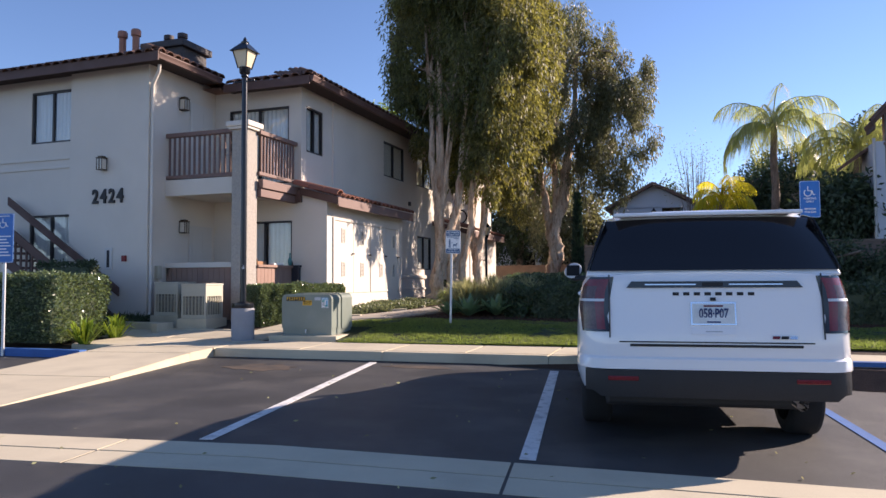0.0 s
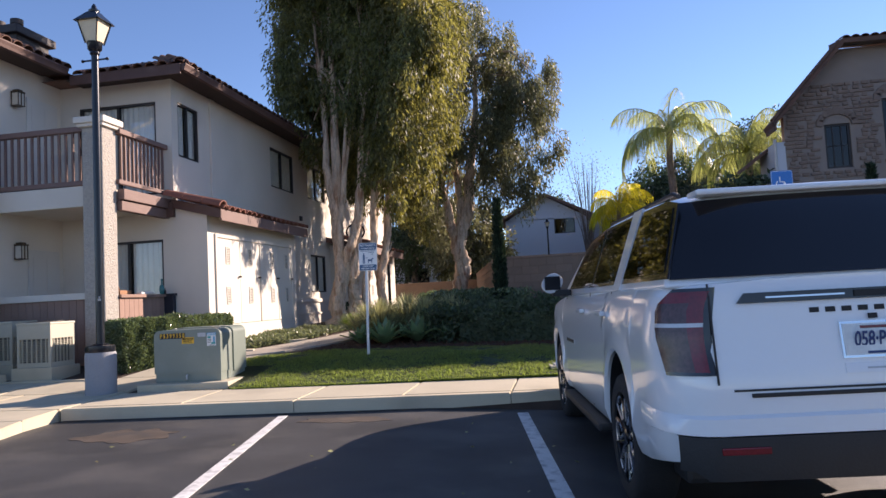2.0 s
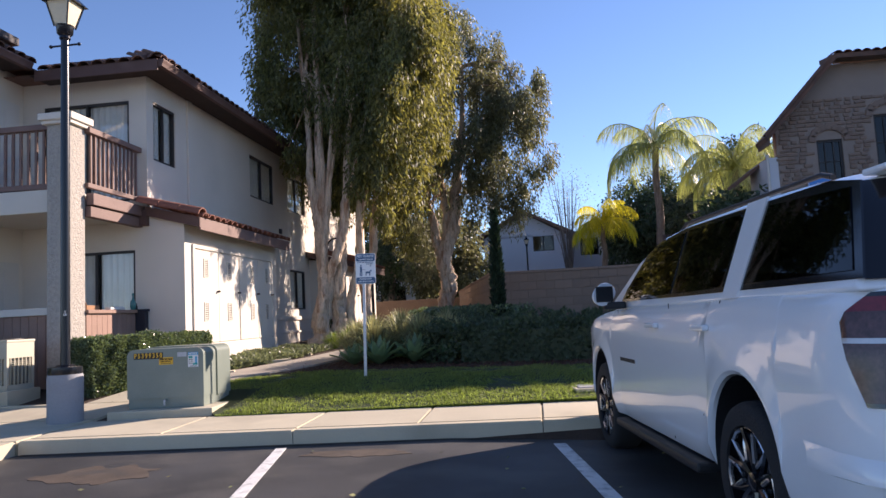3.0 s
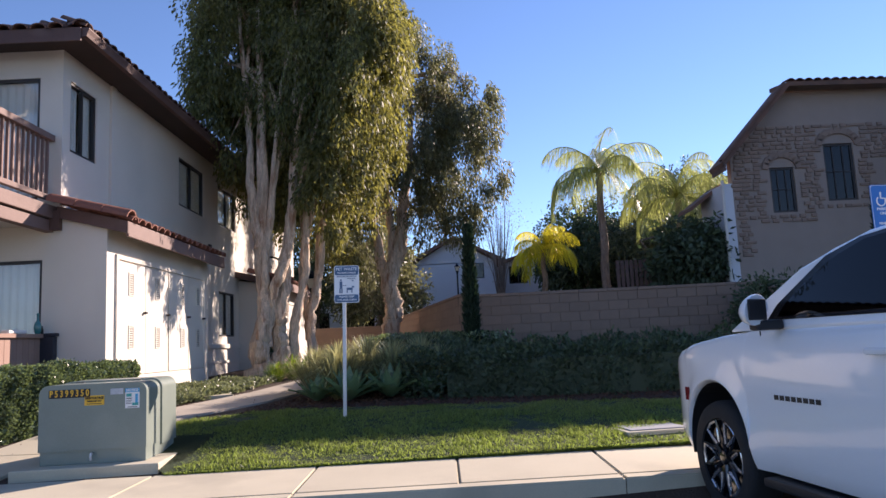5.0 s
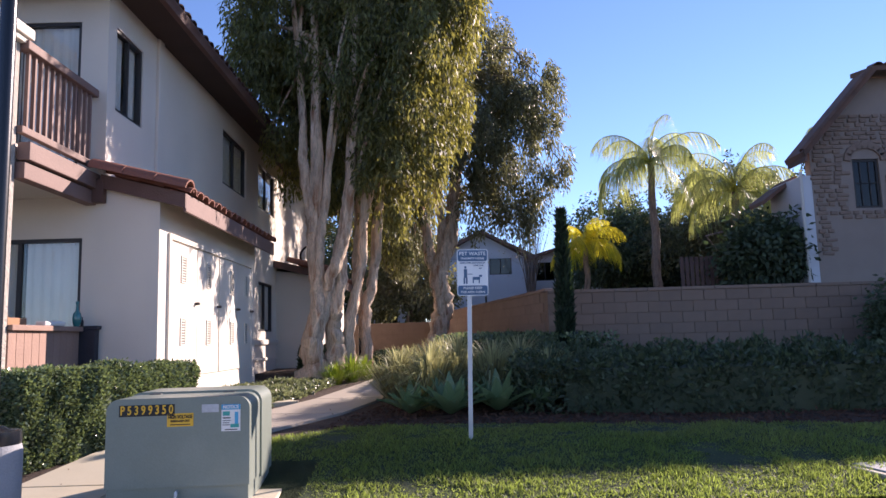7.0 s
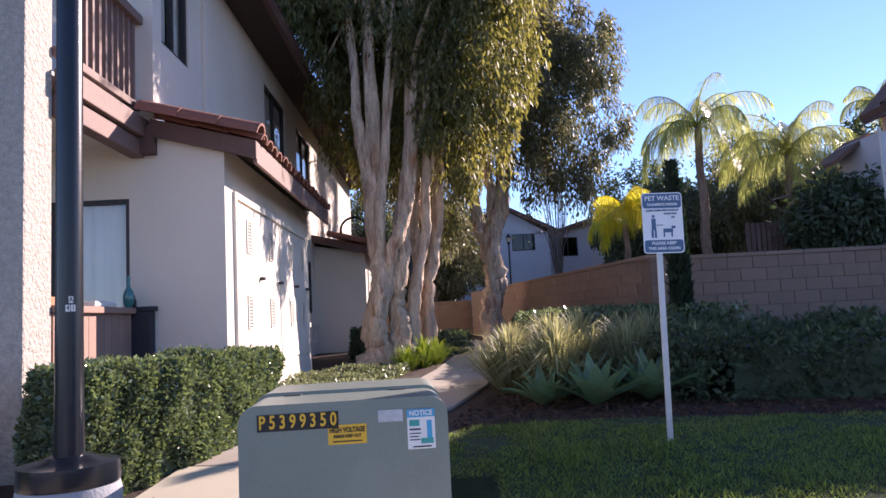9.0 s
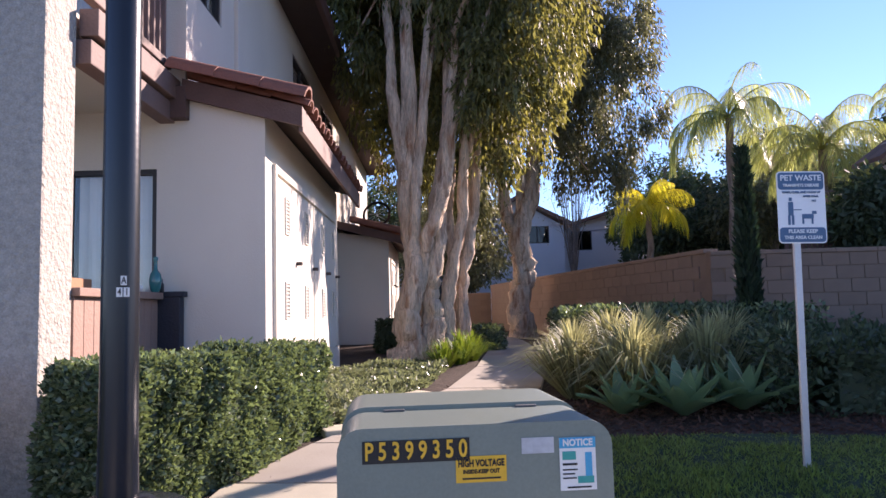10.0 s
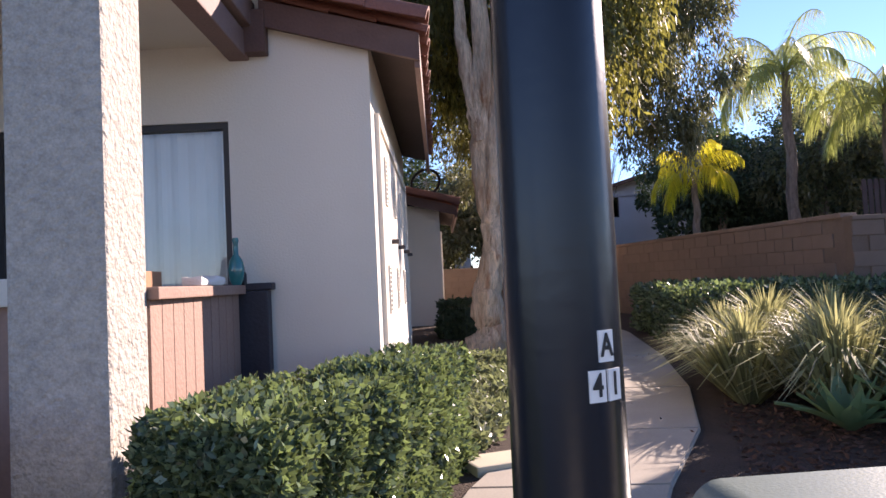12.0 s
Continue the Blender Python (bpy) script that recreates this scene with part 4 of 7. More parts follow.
# ---- block retaining wall ----
def block_wall(name, label, p, q, z_top, z_base, rows, loose_from=0.0, loose_to=99.0, limit=150):
    p, q = Vector((*p, 0)), Vector((*q, 0))
    d = (q - p)
    length = d.length
    ang = math.degrees(math.atan2(d.y, d.x))
    w = thing(name, label, "wall", (p.x, p.y, z_base), ang, kind="structure")
    h = z_top - z_base
    part("core", B(0, length, 0.02, 0.18, -0.3, h - 0.03), M["mortar"], w)
    bw, bh = 0.40, (h - 0.06) / rows
    me = to_mesh("block", B(0.005, bw - 0.005, 0, 0.02, 0.005, bh - 0.005, 0.003), M["block"])
    rest = bmesh.new()
    made = 0
    for j in range(rows):
        off = -0.2 if j % 2 else 0.0
        for i in range(int(length / bw) + 1):
            x = i * bw + off
            if x < -0.01 or x + bw > length:
                continue
            m = pose(x, random.uniform(-0.003, 0.003), j * bh)
            if loose_from <= x <= loose_to and made < limit:
                part("block", me, None, w, m=m)
                made += 1
            else:
                k = len(rest.verts)
                rest.from_mesh(me)
                rest.verts.ensure_lookup_table()
                for v in rest.verts[k:]:
                    v.co = m @ v.co
    if len(rest.verts):
        tagged(part("block_rows", to_mesh("block_rows", rest, M["block"]), None, w), kind="stuff")
    n = int(length / 0.6)
    for i in range(n):
        part("cap_block", B(i * length / n + 0.003, (i + 1) * length / n - 0.003, -0.02, 0.22, h - 0.06, h, 0.008), M["block"], w)
    return w


block_wall("wall_block_front", "tan concrete block retaining wall in shade", (-2.5, 19.3), (9.5, 18.9), 2.2, 0.4, 9, 0, 6.6, 145)
block_wall("wall_block_side", "tan concrete block retaining wall along the path", (-4.7, 32.5), (-2.5, 19.5), 2.25, 0.5, 9, 6.5, 13.2, 145)
block_wall("wall_block_end", "tan concrete block wall behind the trees", (-11.0, 33.2), (-4.7, 32.6), 2.0, 0.5, 8, 99, 99)


# ---- foliage ----
def crown_mesh(name, blobs, clumps, per, leaf, material, seed, droop=0.6, clump_r=0.5, hollow=0.35):
    """Leaves in hanging clumps, spread over a few ellipsoids (x, y, z, rx, ry, rz)."""
    r = np.random.default_rng(seed)
    vol = np.array([b[3] * b[4] * b[5] for b in blobs])
    pick = r.choice(len(blobs), clumps, p=vol / vol.sum())
    d = r.normal(size=(clumps, 3))
    d /= np.linalg.norm(d, axis=1, keepdims=True)
    rad = r.uniform(hollow, 1.0, clumps) ** 0.6
    b = np.array(blobs)[pick]
    c = b[:, :3] + d * rad[:, None] * b[:, 3:]
    size = clump_r * r.uniform(0.6, 1.4, clumps)
    at, way = [], []
    for i in range(clumps):
        n = int(per * r.uniform(0.5, 1.5))
        q = r.normal(size=(n, 3))
        q *= (r.uniform(0, 1, n) ** 0.45 / np.linalg.norm(q, axis=1))[:, None] * size[i] * np.array([0.8, 0.8, 0.8 + 0.7 * droop])
        at.append(c[i] + q)
        way.append(q * 0.6 + d[i] * 0.15 + r.normal(size=(n, 3)) * 0.35 + np.array([0, 0, -droop]))
    return leaves(name, np.concatenate(at), np.concatenate(way), leaf[0], leaf[1], material, r)


def knobbly(pts, radii, seed, seg=26, amp=0.19, steps=11):
    """A trunk along pts, resampled, with ridges and swellings."""
    r = np.random.default_rng(seed)
    P, R = [], []
    for i in range(len(pts) - 1):
        for k in range(steps):
            t = k / steps
            P.append(Vector(pts[i]).lerp(Vector(pts[i + 1]), t))
            R.append(radii[i] * (1 - t) + radii[i + 1] * t)
    P.append(Vector(pts[-1]))
    R.append(radii[-1])
    for i in range(1, len(P) - 1):
        sway = 0.3 * R[i] * min(1, i / 8)
        P[i] = P[i] + Vector(r.normal(size=3)) * R[i] * 0.09 + Vector((math.sin(i * 0.33 + seed), math.cos(i * 0.27 + seed * 2), 0)) * sway
    b = bmesh.new()
    tube(b, P, R, seg)
    for v in b.verts:
        j = noise.noise((v.co.x * 9 + seed, v.co.y * 9, v.co.z * 0.8)) + 0.5 * noise.noise((v.co.x * 15, v.co.y * 15 + seed, v.co.z * 2.5)) + 0.35 * noise.noise((v.co.x * 24, v.co.y * 24, v.co.z * 5 + seed))
        ax = min(P, key=lambda p: (p - v.co).length)
        o = v.co - ax
        o.z = 0
        v.co += o * amp * j * 1.6
    return b


def limbs(parent, starts, blobs, n, seed, r0=0.06, material=None):
    r = np.random.default_rng(seed)
    for k in range(n):
        s = Vector(starts[k % len(starts)])
        bl = blobs[int(r.integers(0, len(blobs)))]
        e = Vector((bl[0] + r.uniform(-0.7, 0.7) * bl[3], bl[1] + r.uniform(-0.7, 0.7) * bl[4], bl[2] + r.uniform(-0.3, 0.8) * bl[5]))
        mid = s.lerp(e, 0.5) + Vector((r.normal() * 0.3, r.normal() * 0.3, 0.35))
        b = bmesh.new()
        tube(b, [s, s.lerp(mid, 0.5) + Vector((0, 0, 0.1)), mid, e], [r0, r0 * 0.75, r0 * 0.5, 0.012], 7)
        part("limb", b, material or M["bark"], parent, smooth=60)


def tree(name, label, at, stems, blobs, clumps, per, leaf, material, seed, droop=0.6, clump_r=0.5, n_limbs=10, bark=None, amp=0.24):
    """stems: lists of (points, radii) in metres from the base at."""
    z0 = ground_z(*at[:2]) if len(at) < 3 else at[2]
    t = thing(name, label, "tree", (at[0], at[1], z0))
    tops = []
    for k, (pts, rad) in enumerate(stems):
        part("trunk", knobbly(pts, rad, seed + k, amp=amp), bark or M["bark"], t, "peeling pale paper bark" if not bark else "", smooth=70)
        tops += [pts[-1], pts[-2]]
    limbs(t, tops, blobs, n_limbs, seed, material=bark)
    part("crown", crown_mesh("crown", blobs, clumps, per, leaf, material, seed, droop, clump_r), None, t)
    return t


MEL = "paperbark tree with peeling pale trunks and drooping olive foliage"
tree("paperbark_tree", MEL, (-6.98, 20.4),
     [([(0, 0, -0.1), (0.02, 0.0, 0.25), (0.07, 0.03, 0.9), (0.1, 0.06, 2.0), (0.07, 0.1, 3.6), (0.1, 0.2, 7.0), (0.0, 0.3, 11.0)], [0.33, 0.22, 0.17, 0.15, 0.13, 0.085, 0.04]),
      ([(0.06, 0.04, 2.9), (-0.1, 0.08, 3.8), (-0.18, 0.15, 5.0), (-0.3, 0.3, 7.0), (-0.5, 0.4, 9.0)], [0.12, 0.1, 0.08, 0.06, 0.03]),
      ([(0.1, 0.0, 1.8), (0.22, -0.05, 2.7), (0.3, 0.0, 3.8), (0.5, 0.2, 6.0)], [0.11, 0.09, 0.08, 0.04])],
     [(-1.0, 0.8, 8.2, 0.95, 1.3, 2.5), (-0.4, 0.8, 6.3, 0.8, 1.0, 1.5), (0.4, 0.9, 6.3, 0.75, 0.9, 1.6), (-0.3, 0.8, 10.8, 1.6, 1.5, 2.4), (0.5, 1.1, 8.6, 1.1, 1.2, 2.2), (0.2, 1.3, 4.3, 0.5, 0.5, 0.8), (-1.3, 0.6, 6.9, 0.45, 0.8, 1.0), (-0.75, 1.3, 5.5, 0.5, 0.8, 1.2)], 380, 230, (0.14, 0.042), M["leaf_melaleuca"], 11, 0.9, 0.40, 12)
tree("paperbark_tree", MEL, (-6.62, 20.7),
     [([(0, 0, -0.1), (0.02, 0.0, 0.5), (0.06, 0.0, 1.2), (0.16, -0.02, 2.2), (0.3, -0.05, 3.2), (0.4, 0.0, 5.0)], [0.25, 0.18, 0.16, 0.14, 0.11, 0.06]),
      ([(-0.22, -0.2, 0.8), (-0.12, -0.25, 1.5), (0.12, -0.28, 2.2), (0.4, -0.25, 3.3), (0.5, -0.1, 5.0), (0.55, 0.1, 9.0)], [0.09, 0.11, 0.12, 0.11, 0.09, 0.05]),
      ([(0.22, 0.25, -0.1), (0.32, 0.25, 0.9), (0.52, 0.25, 2.0), (0.68, 0.2, 3.2), (0.8, 0.2, 6.0)], [0.16, 0.11, 0.1, 0.09, 0.04])],
     [(0.85, 0.3, 7.0, 1.3, 1.5, 2.5), (1.85, -0.3, 7.0, 1.2, 1.5, 2.2), (1.2, -0.2, 4.3, 0.72, 0.8, 1.35), (1.85, 0.0, 5.0, 0.75, 0.9, 1.2), (1.2, 0.4, 10.2, 1.9, 1.7, 2.4), (0.5, 0.4, 5.0, 0.6, 0.6, 1.1), (2.4, -0.4, 7.9, 0.8, 1.2, 1.7)], 450, 220, (0.14, 0.042), M["leaf_melaleuca"], 23, 0.9, 0.38, 14)
tree("paperbark_tree", MEL, (-6.08, 21.6),
     [([(0, 0, -0.1), (0.03, 0, 0.8), (0.14, 0, 1.8), (0.32, 0.0, 2.9), (0.42, 0.1, 4.2), (0.6, 0.4, 9.0)], [0.17, 0.12, 0.11, 0.1, 0.08, 0.04]),
      ([(0.02, 0.05, 0.8), (-0.14, 0.1, 2.0), (-0.12, 0.2, 3.4), (-0.1, 0.4, 6.5)], [0.1, 0.09, 0.09, 0.04])],
     [(1.2, 0.8, 7.6, 1.6, 1.5, 3.2), (0.4, 1.0, 9.8, 1.7, 1.6, 2.6), (1.3, 0.5, 4.6, 0.8, 0.8, 1.5), (-0.9, 2.2, 6.8, 1.1, 1.3, 2.6), (-1.1, 3.4, 5.6, 0.9, 1.4, 2.2), (0.2, 4.2, 5.4, 1.2, 1.4, 2.6)], 470, 220, (0.14, 0.042), M["leaf_melaleuca"], 37, 0.9, 0.38, 9)
tree("paperbark_tree", "grey-green paperbark tree with a forked peeling trunk", (-4.45, 26.2),
     [([(0, 0, -0.1), (0.0, 0, 0.6), (0.02, 0, 1.6), (0.05, 0.0, 2.5), (0.4, 0.1, 4.0), (0.65, 0.2, 5.6), (0.9, 0.4, 9.0)], [0.36, 0.28, 0.26, 0.24, 0.18, 0.13, 0.05]),
      ([(0.0, 0, 2.2), (-0.22, 0.1, 3.0), (-0.5, 0.2, 4.2), (-0.6, 0.4, 7.0)], [0.2, 0.15, 0.11, 0.05]),
      ([(0.1, 0, 2.3), (0.1, 0.1, 3.4), (0.0, 0.2, 5.0), (0.1, 0.3, 8.0)], [0.14, 0.12, 0.1, 0.05])],
     [(0.7, 0, 7.2, 1.9, 1.8, 3.0), (2.3, 0.2, 6.3, 1.5, 1.4, 2.6), (0.8, 0.3, 9.4, 1.7, 1.6, 1.6), (2.9, 0.3, 7.6, 1.0, 1.0, 1.2), (-0.8, 0.2, 4.6, 0.9, 1.0, 1.5), (-1.3, 4.3, 5.2, 1.6, 2.0, 2.6), (2.2, 0.2, 4.4, 0.9, 0.8, 1.1), (1.2, 0.0, 4.2, 0.8, 0.8, 1.1), (-0.6, -0.2, 2.9, 0.4, 0.5, 0.9)], 430, 200, (0.14, 0.04), M["leaf_mel_grey"], 51, 0.95, 0.36, 16, amp=0.2)


def hedge(name, label, poly, z0, z1, n, leaf, material, seed, bulge=0.1, at=None):
    """A clipped hedge over a polygon: solid core with painted shade, and leaves on its top and sides."""
    r = np.random.default_rng(seed)
    cx, cy = np.mean([p[0] for p in poly]), np.mean([p[1] for p in poly])
    t = thing(name, label, "hedge", (cx, cy, z0))
    q = [(x - cx, y - cy) for x, y in poly]
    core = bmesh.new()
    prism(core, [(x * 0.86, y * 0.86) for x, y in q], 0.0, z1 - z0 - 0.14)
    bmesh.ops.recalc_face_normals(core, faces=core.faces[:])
    # the dark colour paints the shaded inside seen between the leaves
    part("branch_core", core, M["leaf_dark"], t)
    a = np.array(q)
    b_ = np.roll(a, -1, 0)
    seglen = np.linalg.norm(b_ - a, axis=1)
    top_area = 0.5 * abs(np.sum(a[:, 0] * b_[:, 1] - b_[:, 0] * a[:, 1]))
    side_area = seglen.sum() * (z1 - z0)
    nt = int(n * top_area / (top_area + side_area))
    x, y = r.uniform(a[:, 0].min(), a[:, 0].max(), nt * 3), r.uniform(a[:, 1].min(), a[:, 1].max(), nt * 3)
    k = inside(q, x, y)
    x, y = x[k][:nt], y[k][:nt]
    h = z1 - z0
    wob = lambda u, v: np.array([noise.noise((i * 3.1 + seed, j * 3.1, 0)) for i, j in zip(u, v)])
    top = np.stack([x, y, h - 0.04 + bulge * wob(x, y) + r.normal(0, 0.02, len(x))], 1)
    dist = np.full(len(x), 9.0)
    for (x0, y0), (x1, y1) in zip(q, q[1:] + q[:1]):
        ex, ey = x1 - x0, y1 - y0
        dist = np.minimum(dist, np.abs((x - x0) * ey - (y - y0) * ex) / math.hypot(ex, ey))
    top[:, 2] -= 0.11 * np.exp(-dist / 0.09)
    wt = np.tile([0, 0, 0.55], (len(top), 1)) + r.normal(size=top.shape) * 0.6
    ns = n - nt
    s = r.choice(len(q), ns, p=seglen / seglen.sum())
    u = r.uniform(0, 1, ns)[:, None]
    base = a[s] * (1 - u) + b_[s] * u
    out = np.stack([(b_ - a)[s][:, 1], -(b_ - a)[s][:, 0]], 1)
    out /= np.linalg.norm(out, axis=1, keepdims=True)
    sign = np.sign(np.sum(out * base, 1))[:, None]
    out *= sign
    zz = r.uniform(0.02, 1, ns) * h
    dep = bulge * wob(base.sum(1) * 1.0, zz) - r.exponential(0.03, ns) - 0.10 * (zz / h) ** 8 - 0.05 * (1 - zz / h) ** 4
    sp = np.concatenate([base + out * dep[:, None], zz[:, None]], 1)
    ws = np.concatenate([out * 0.55, np.full((ns, 1), 0.25)], 1) + r.normal(size=(ns, 3)) * 0.55
    me = leaves("leaves", np.concatenate([top, sp]), np.concatenate([wt, ws]), leaf[0], leaf[1], material, r, bend=0.08)
    tagged(part("foliage", me, None, t), kind="stuff")
    return t


hedge("hedge", "clipped glossy green hedge beside the stucco column", [(-8.72, 13.05), (-8.15, 12.75), (-7.78, 13.6), (-7.45, 15.25), (-7.95, 15.4), (-8.7, 13.6)], 0.3, 1.2, 56000, (0.042, 0.024), M["leaf_hedge"], 5)
hedge("hedge", "clipped dense hedge beside the blue kerb", [(-14.2, 9.7), (-10.35, 9.7), (-10.95, 11.55), (-14.2, 11.55)], 0.15, 1.42, 30000, (0.06, 0.034), M["leaf_hedge"], 6)
hedge("hedge", "low clipped hedge in front of the block wall", [(-4.6, 19.5), (-3.9, 18.2), (-1.6, 17.9), (-2.2, 19.2), (-3.3, 23.0), (-4.3, 23.0)], 0.55, 1.42, 15000, (0.07, 0.04), M["leaf_hedge"], 8, 0.1)
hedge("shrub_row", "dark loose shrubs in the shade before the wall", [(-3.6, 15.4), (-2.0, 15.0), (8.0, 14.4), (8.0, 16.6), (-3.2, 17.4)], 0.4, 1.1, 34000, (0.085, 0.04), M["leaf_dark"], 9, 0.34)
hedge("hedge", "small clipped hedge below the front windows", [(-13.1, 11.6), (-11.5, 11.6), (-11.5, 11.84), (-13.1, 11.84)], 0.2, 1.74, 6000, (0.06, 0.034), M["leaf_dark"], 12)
hedge("shrub", "small rounded shrub at the foot of the tree", [(-6.0, 22.3), (-5.75, 22.0), (-5.35, 22.1), (-5.2, 22.5), (-5.5, 22.9), (-5.9, 22.8)], 0.55, 1.15, 2500, (0.06, 0.034), M["leaf_hedge"], 13, 0.08)
hedge("shrub", "dark shrub against the closet wall", [(-7.6, 22.3), (-7.2, 22.1), (-6.9, 22.6), (-7.2, 23.2), (-7.7, 23.0)], 0.6, 1.3, 2500, (0.06, 0.034), M["leaf_dark"], 14, 0.08)


def cover(name, label, poly, n, hgt, leaf, material, seed, lump=0.06):
    r = np.random.default_rng(seed)
    p = scatter(poly, n, r)
    p[:, 2] += hgt * r.uniform(0.1, 1.0, len(p)) * (0.6 + 0.5 * np.array([noise.noise((a * 2, b * 2, seed)) for a, b in p[:, :2]]))
    w = np.stack([r.normal(size=len(p)), r.normal(size=len(p)), r.uniform(0.0, 1.0, len(p))], 1)
    tagged(part(name, leaves(name, p, w, leaf[0], leaf[1], material, r, 0.05), None), label, "plants", kind="stuff")


cover("ground_cover", "grey-green low ground cover below the closets", [(-8.0, 15.6), (-7.35, 15.4), (-6.95, 16.6), (-6.6, 17.8), (-6.35, 19.4), (-7.2, 19.6), (-7.95, 19.2)], 26000, 0.22, (0.07, 0.03), M["leaf_cover"], 31)
cover("ground_cover", "dark low plants along the building front", [(-12.9, 12.35), (-11.0, 12.35), (-11.0, 12.9), (-12.9, 12.9)], 3500, 0.3, (0.16, 0.02), M["leaf_dark"], 32)
cover("leaf_litter", "scattered dry leaves on the path", [(-8.0, 12.3), (-7.0, 12.3), (-5.5, 16.5), (-4.7, 20.0), (-5.9, 20.0), (-7.6, 14.4)], 240, 0.04, (0.035, 0.016), M["mulch"], 33)

rb = np.random.default_rng(91)
pp = np.stack([rb.uniform(-6, 1.5, 90), rb.uniform(2.5, 9.9, 90), np.zeros(90)], 1)
pp[:, 2] = [fall(x) + 0.012 for x in pp[:, 0]]
nn = rb.normal(size=(90, 3)) * (1, 1, 0.12)
tagged(part("leaf_litter", leaves("leaf_litter", pp, nn, 0.045, 0.018, M["leaf_flax"], rb), None), "few pale dry leaves on the asphalt", "leaves", kind="stuff")


def tussock(name, label, at, n, length, width, material, seed, spread=0.75, category="plant", up=0.8, z=None):
    r = np.random.default_rng(seed)
    t = thing(name, label, category, (*at, ground_z(*at) if z is None else z))
    a = r.uniform(0, math.tau, n)
    lean = r.uniform(0.05, spread, n)
    ln = length * r.uniform(0.6, 1.15, n)
    base = np.stack([np.cos(a) * 0.1 * lean, np.sin(a) * 0.1 * lean, np.zeros(n)], 1)
    tip = base + np.stack([np.cos(a) * lean * ln, np.sin(a) * lean * ln, ln * (up - 0.6 * lean ** 2)], 1)
    tufts = 5 if n > 300 else 3
    for k in range(tufts):
        q = slice(k * n // tufts, (k + 1) * n // tufts)
        part("tuft", blades("tuft", base[q], tip[q], width, material, r, 0.3), None, t)
    return t


FL = "sunlit clump of tall striped flax blades"
for k, (x, y, s) in enumerate(((-5.05, 16.6, 1.0), (-4.6, 16.0, 1.1), (-4.2, 16.8, 1.15), (-3.75, 16.3, 1.1), (-3.3, 16.9, 1.1), (-4.9, 17.4, 0.95), (-3.0, 16.2, 0.95), (-4.4, 17.6, 1.1))):
    tussock("flax_clump", FL, (x, y), 800, 0.95 * s, 0.017, M["leaf_flax"], 60 + k, 0.95)
for k, (x, y, s) in enumerate(((-6.15, 20.0, 1.0), (-6.4, 19.6, 0.8), (-5.95, 20.5, 0.9))):
    tussock("grass_clump", "bright green grassy clump at the tree's foot", (x, y), 260, 0.62 * s, 0.014, M["leaf_bright"], 80 + k, 0.9)
for k, (x, y, s) in enumerate(((-9.95, 9.95, 1.0), (-10.35, 11.1, 1.0))):
    tussock("grass_clump", "yellow-green strappy plant beside the hedge", (x, y), 110, 0.6 * s, 0.03, M["leaf_bright"], 90 + k, 0.95, z=0.15)


def agave(at, s, seed):
    r = np.random.default_rng(seed)
    t = thing("agave", "pale green agave with broad pointed leaves", "plant", (*at, ground_z(*at)))
    for k in range(20):
        a = k * 2.4
        lean = 0.25 + 0.75 * (1 - k / 20)
        ln = s * r.uniform(0.5, 0.65)
        b = bmesh.new()
        prev = None
        for j in range(6):
            u = j / 5
            wd = 0.075 * s * (math.sin(min(u * 1.25 + 0.35, 1.55) * 2.0) ** 1 if u < 1 else 0) + 0.002
            out, zz = lean * ln * u, ln * (u * (1.05 - 0.55 * lean) - 0.25 * lean * u * u)
            row = [b.verts.new((0.03 + out, wd, zz + 0.03 * s)), b.verts.new((0.03 + out, 0, zz)), b.verts.new((0.03 + out, -wd, zz + 0.03 * s))]
            if prev:
                b.faces.new((prev[0], prev[1], row[1], row[0]))
                b.faces.new((prev[1], prev[2], row[2], row[1]))
            prev = row
        bmesh.ops.transform(b, matrix=pose(0, 0, 0.05, 0, 0, math.degrees(a)), verts=b.verts[:])
        part("leaf", b, M["leaf_agave"], t, smooth=60)
    return t


for k, (x, y, s) in enumerate(((-4.85, 15.45, 0.8), (-4.35, 15.3, 1.05), (-3.75, 15.5, 1.0), (-3.2, 15.7, 0.8))):
    agave((x, y), s, 200 + k)

# cypresses: narrow dark columns
def cypress(at, h, r0, seed, z=None):
    t = thing("cypress", "slim dark green cypress column", "tree", (*at, ground_z(*at) if z is None else z))
    b = bmesh.new()
    tube(b, [(0, 0, -0.05), (0, 0, h * 0.9)], [0.05, 0.01], 8)
    part("trunk", b, M["palm_bark"], t)
    r = np.random.default_rng(seed)
    n = 5000
    u = r.uniform(0.03, 1, n)
    rad = r0 * np.sqrt(r.uniform(0.2, 1, n)) * np.clip(np.minimum(u * 6, (1.02 - u) * 1.7 + 0.1), 0, 1)
    a = r.uniform(0, math.tau, n)
    p = np.stack([np.cos(a) * rad, np.sin(a) * rad, u * h], 1)
    w = np.stack([np.cos(a) * 0.4, np.sin(a) * 0.4, np.full(n, 1.0)], 1) + r.normal(size=(n, 3)) * 0.25
    part("crown", leaves("crown", p, w, 0.14, 0.045, M["leaf_cypress"], r), None, t)


